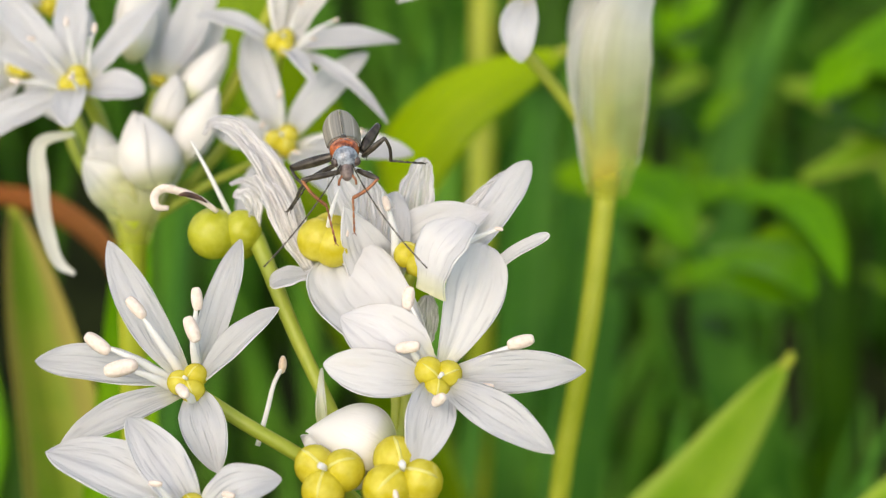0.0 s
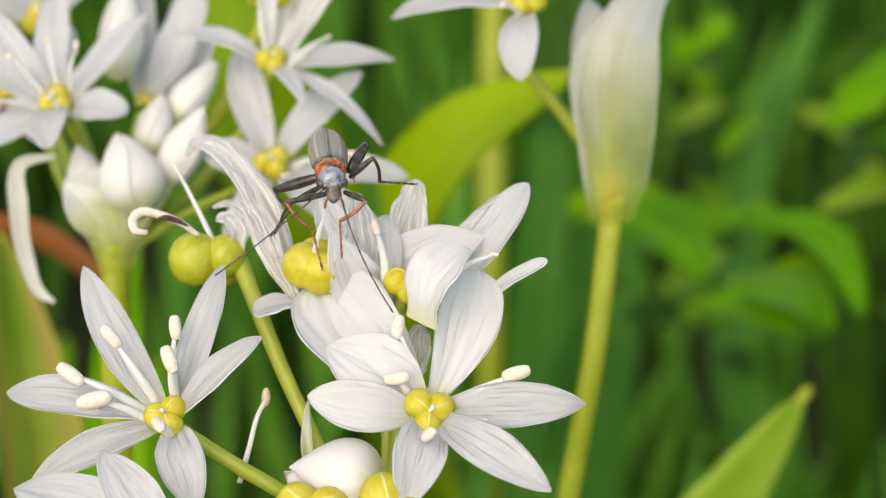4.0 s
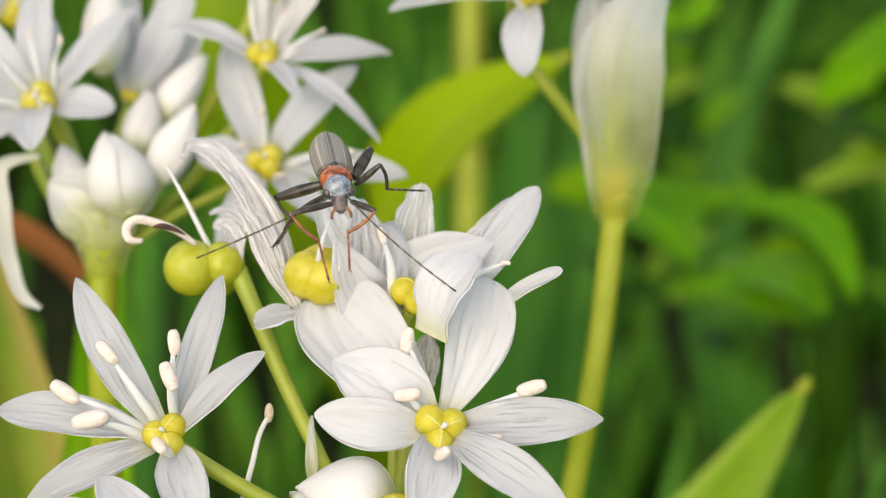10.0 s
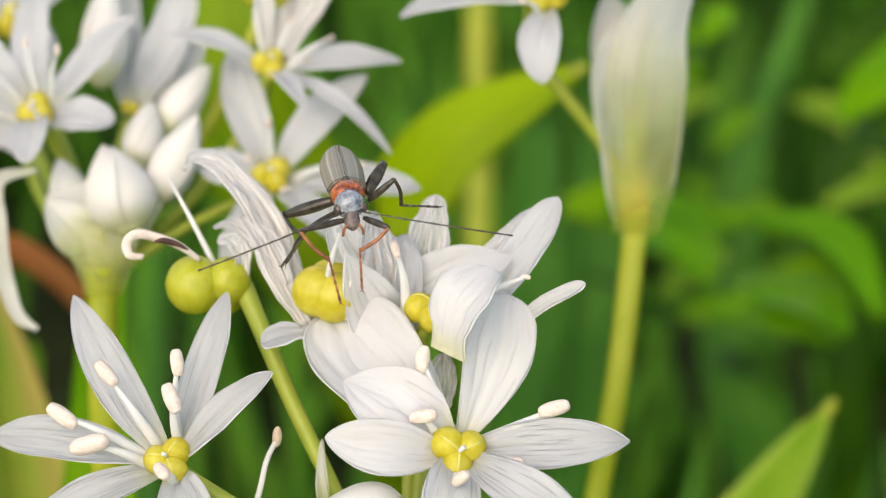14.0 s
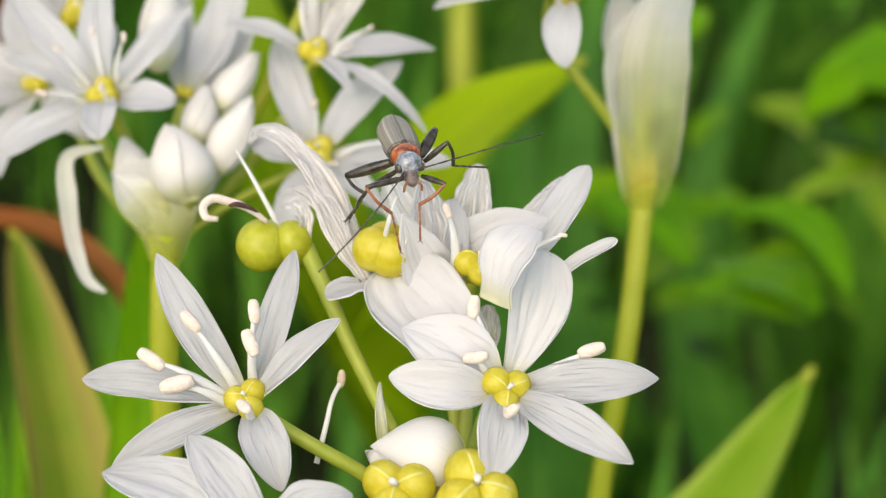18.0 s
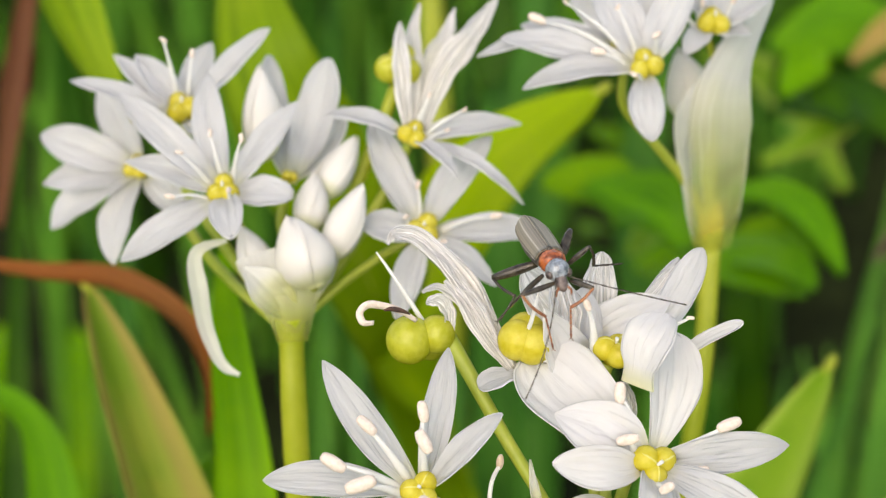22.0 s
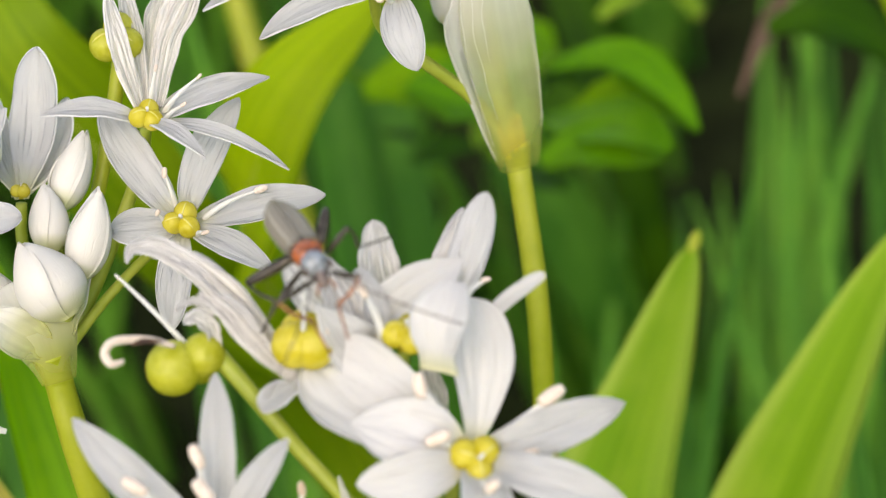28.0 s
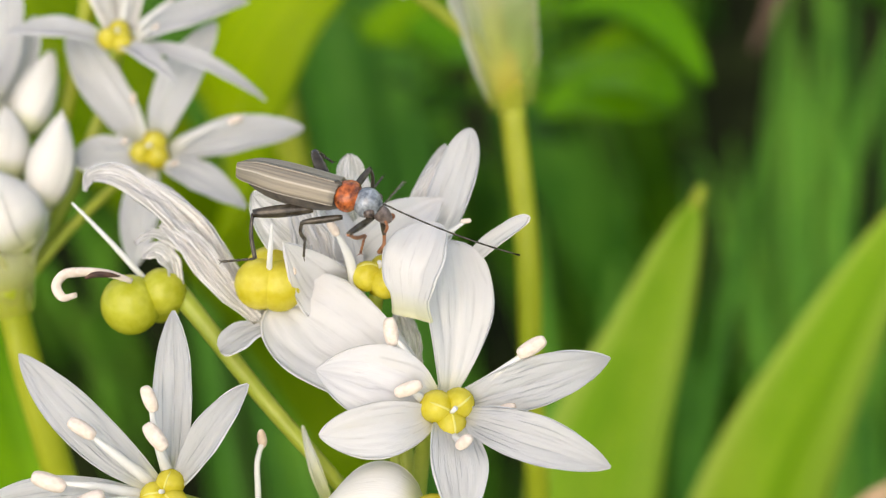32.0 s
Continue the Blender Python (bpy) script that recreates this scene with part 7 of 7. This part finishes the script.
def add_blade(verts, faces, uvs, line, width, facing, fold=0.25):
    n = len(line)
    first = len(verts)
    side = Vector((math.cos(facing), math.sin(facing), 0))
    deep = Vector((-math.sin(facing), math.cos(facing), 0))
    for i, p in enumerate(line):
        s = i / (n - 1)
        w = width / 2 * (0.55 + 0.9 * s - 0.45 * s * s) * max(0.0, 1 - s**3)
        verts += [p - side * w, p + deep * (fold * w + 0.00025), p + side * w, p + deep * (fold * w - 0.00025)]
    for i in range(n - 1):
        a, b = first + 4 * i, first + 4 * i + 4
        v0, v1 = i / (n - 1), (i + 1) / (n - 1)
        for j, k in ((0, 1), (1, 2), (2, 3), (3, 0)):
            faces.append((a + j, a + k, b + k, b + j))
            u0, u1 = (0.0, 0.5) if j == 0 else (0.5, 1.0) if j == 1 else (1.0, 0.5) if j == 2 else (0.5, 0.0)
            uvs += [(u0, v0), (u1, v0), (u1, v1), (u0, v1)]


def grass_patch(name, label, spots, material):
    verts, faces, uvs = [], [], []
    for s in spots:
        add_blade(verts, faces, uvs, *s)
    me = bpy.data.meshes.new(name)
    me.from_pydata(verts, [], faces)
    layer = me.uv_layers.new(name="grain")
    layer.data.foreach_set("uv", np.array(uvs, dtype=np.float32).ravel())
    me.materials.append(material)
    for p in me.polygons:
        p.use_smooth = True
    return tagged(new(name, me), label, "grass", kind="stuff")


GR = random.Random(31)


# gaps between the tufts where near-black soil stands in for shade: centre and reach
HOLLOWS = ((0.125, 0.285, 0.038, 0.07), (0.052, 0.30, 0.034, 0.06), (-0.115, 0.30, 0.034, 0.05), (0.086, 0.22, 0.024, 0.06), (-0.13, 0.37, 0.03, 0.05), (0.17, 0.34, 0.045, 0.05))


def scatter(count, x0, x1, y0, y1, h0, h1, w0, w1, lean=0.35):
    rows = []
    for _ in range(count):
        x, y = GR.uniform(x0, x1), GR.uniform(y0, y1)
        h = GR.uniform(h0, h1)
        blade = (blade_line(x, y, h, GR.uniform(0.02, lean), GR.uniform(0, 6.28)), GR.uniform(w0, w1), GR.gauss(0, 0.5))
        if all(((x - a) / c) ** 2 + ((y - b) / d) ** 2 > 1 for a, b, c, d in HOLLOWS):
            rows.append(blade)
    return rows


grass_patch("grass", "fresh green grass blades behind the flowers", scatter(230, -0.2, 0.28, 0.22, 0.5, 0.05, 0.15, 0.004, 0.008), GRASS)
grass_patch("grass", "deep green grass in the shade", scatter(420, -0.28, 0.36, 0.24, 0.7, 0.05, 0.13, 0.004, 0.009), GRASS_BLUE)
# the undergrowth's near-black green carries the shade near the ground
grass_patch("grass", "short undergrowth near the ground", scatter(700, -0.3, 0.34, 0.0, 0.7, 0.02, 0.06, 0.004, 0.009, 0.7), LEAF_DARK_SHADED)
grass_patch("grass", "bright young grass between the leaves", scatter(120, 0.0, 0.22, 0.12, 0.32, 0.05, 0.11, 0.004, 0.008), GRASS)


def wide_meadow(count):
    """Grass all round, thinner and coarser with distance, none close under the camera's way."""
    rows = []
    while len(rows) < count:
        far, a = 0.25 + 3.2 * GR.random() ** 1.3, GR.uniform(0, 6.283)
        x, y = far * math.cos(a), 0.12 + far * math.sin(a)
        if abs(x) < 0.3 and -0.06 < y < 0.6:
            continue
        h = GR.uniform(0.05, 0.14) * (1 if far > 0.5 else 0.7)
        rows.append((blade_line(x, y, h, GR.uniform(0.05, 0.5), GR.uniform(0, 6.28), 5), GR.uniform(0.004, 0.012) * (1 + far * 0.8), GR.uniform(0, 3.14)))
    return rows


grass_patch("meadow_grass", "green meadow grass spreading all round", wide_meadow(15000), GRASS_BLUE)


# ---- what moves: the beetle and its antennae ----
def motions():
    # the lens is focused on the front flower head, for a while on the one behind it
    near, mid, far = (-0.006, 0.0025, 0.225), (-0.006, 0.004, 0.225), (-0.008, 0.042, 0.222)
    walk(focus_point, [(t, pose(*p)) for t, p in ((0.0, near), (18.0, near), (19.5, mid), (21.5, mid), (22.5, (-0.008, 0.014, 0.224)), (23.8, far), (25.5, far), (27.2, near), (27.6, near), (28.3, far), (28.9, far), (29.5, near), (32.0, near))])
    spot = (-6.75, 7.18, 233.97)
    walk(beetle, [
        (0.0, stand(spot, -79.5, 5.0)), (1.0, stand((-6.85, 7.2, 234.0), -79.5, 5.5)), (4.0, stand(spot, -78.5, 4.5)),
        (9.0, stand(spot, -77.5, 4.0)), (13.0, stand((-6.7, 7.15, 233.55), -78.0, 4.0)), (16.5, stand((-6.7, 7.2, 233.8), -78.0, 4.0)), (19.0, stand(spot, -77.5, 4.5)),
        (24.0, stand(spot, -78.5, 4.0)), (30.0, stand(spot, -78.5, 4.0)), (30.7, stand(spot, -77.5, 4.5)),
        (31.0, stand((-6.4, 7.2, 234.0), -73.0, 4.0)), (31.2, stand((-6.0, 7.0, 233.9), -66.0, 3.0)), (31.5, stand((-5.4, 6.9, 233.7), -55.0, 1.0)),
        (31.7, stand((-4.7, 6.6, 233.4), -47.0, -4.0)), (32.0, stand((-2.7, 6.0, 232.9), -30.0, -12.0)),
    ])
    # turn to the side and dip of each antenna, in degrees
    left = [(0, 20, 30), (0.6, 22, 32), (1, 60, -10), (2.5, 30, 25), (5, 5, 40), (6, 85, -5), (7.5, 30, 30), (9, 38, 22), (10.5, 30, 28), (12, 25, 35), (13, 35, 22),
            (14.5, 70, 0), (17, 25, 35), (18, 90, -12), (19, 25, 25), (20, 22, 30), (21, 55, 10), (22, 60, 12), (23.5, 45, 15), (27.5, 40, 20),
            (28.5, 20, 15), (29.4, 6, 8), (29.8, 6, 2), (30, 24, -28), (30.3, 9, -4), (30.6, 21, -4), (30.9, 36, -28), (31, 5, 32), (31.1, 39, -10), (31.3, 39, -1), (31.5, 9, 2), (31.7, 3, -22), (31.9, 24, -31), (32, 6, 20)]
    right = [(0, -30, 25), (1.5, -20, 35), (5, -60, 20), (6, -15, 45), (8, -40, 25), (9, -85, 5), (11, -50, 20), (13, -85, 5), (14.5, -60, 15),
             (17, -30, 30), (19, -50, 20), (22, -20, 40), (25, -40, 25), (28, -30, 10), (29.8, -27, -19), (30.5, -60, -5), (30.9, -18, -13), (31.3, 3, 2), (31.5, 0, 11), (31.7, -12, -1), (31.9, -21, -10), (32, -36, -60)]
    for horn, side, rows in ((ANTENNA_LEFT, 1, left), (ANTENNA_RIGHT, -1, right)):
        walk(horn, [(t, pose(0.0019, side * 0.0004, -0.0003, 0, dip, turn)) for t, turn, dip in rows])

    # the legs swing at the hip as it turns
    for leg, femur in HIPS.items():
        hip, knee = mm(LEGS[leg][0]), mm(LEGS[leg][1])
        swing = (knee - hip).rotation_difference(Vector(STRIDE[leg]))
        lag = 0.15 if leg in ("right_front", "left_mid", "right_hind") else 0.0
        rows = [(0.0, 0.0), (30.8, 0.0), (31.1 + lag, 0.1), (31.3 + lag, 0.45), (31.6 + lag, 0.6), (31.8 + lag, 0.95), (32.0, 1.0)]
        walk(femur, [(t, Matrix.Translation(hip) @ Matrix.Identity(3).to_quaternion().slerp(swing, f).to_matrix().to_4x4()) for t, f in rows])
        # and fold at the knee
        knee, ankle = knee - hip, mm(LEGS[leg][2]) - hip
        fold = (ankle.lerp(mm(LEGS[leg][3]) - hip, 0.7) - knee).rotation_difference(swing.inverted() @ mm(TOES[leg]) - knee)
        for piece in SHINS[leg]:
            walk(piece, [(t, Matrix.Translation(knee) @ Matrix.Identity(3).to_quaternion().slerp(fold, f).to_matrix().to_4x4() @ Matrix.Translation(-knee)) for t, f in rows])


def stand(spot, yaw, nose):
    return pose(spot[0] * MM, spot[1] * MM, spot[2] * MM, 0, -nose, yaw)


motions()
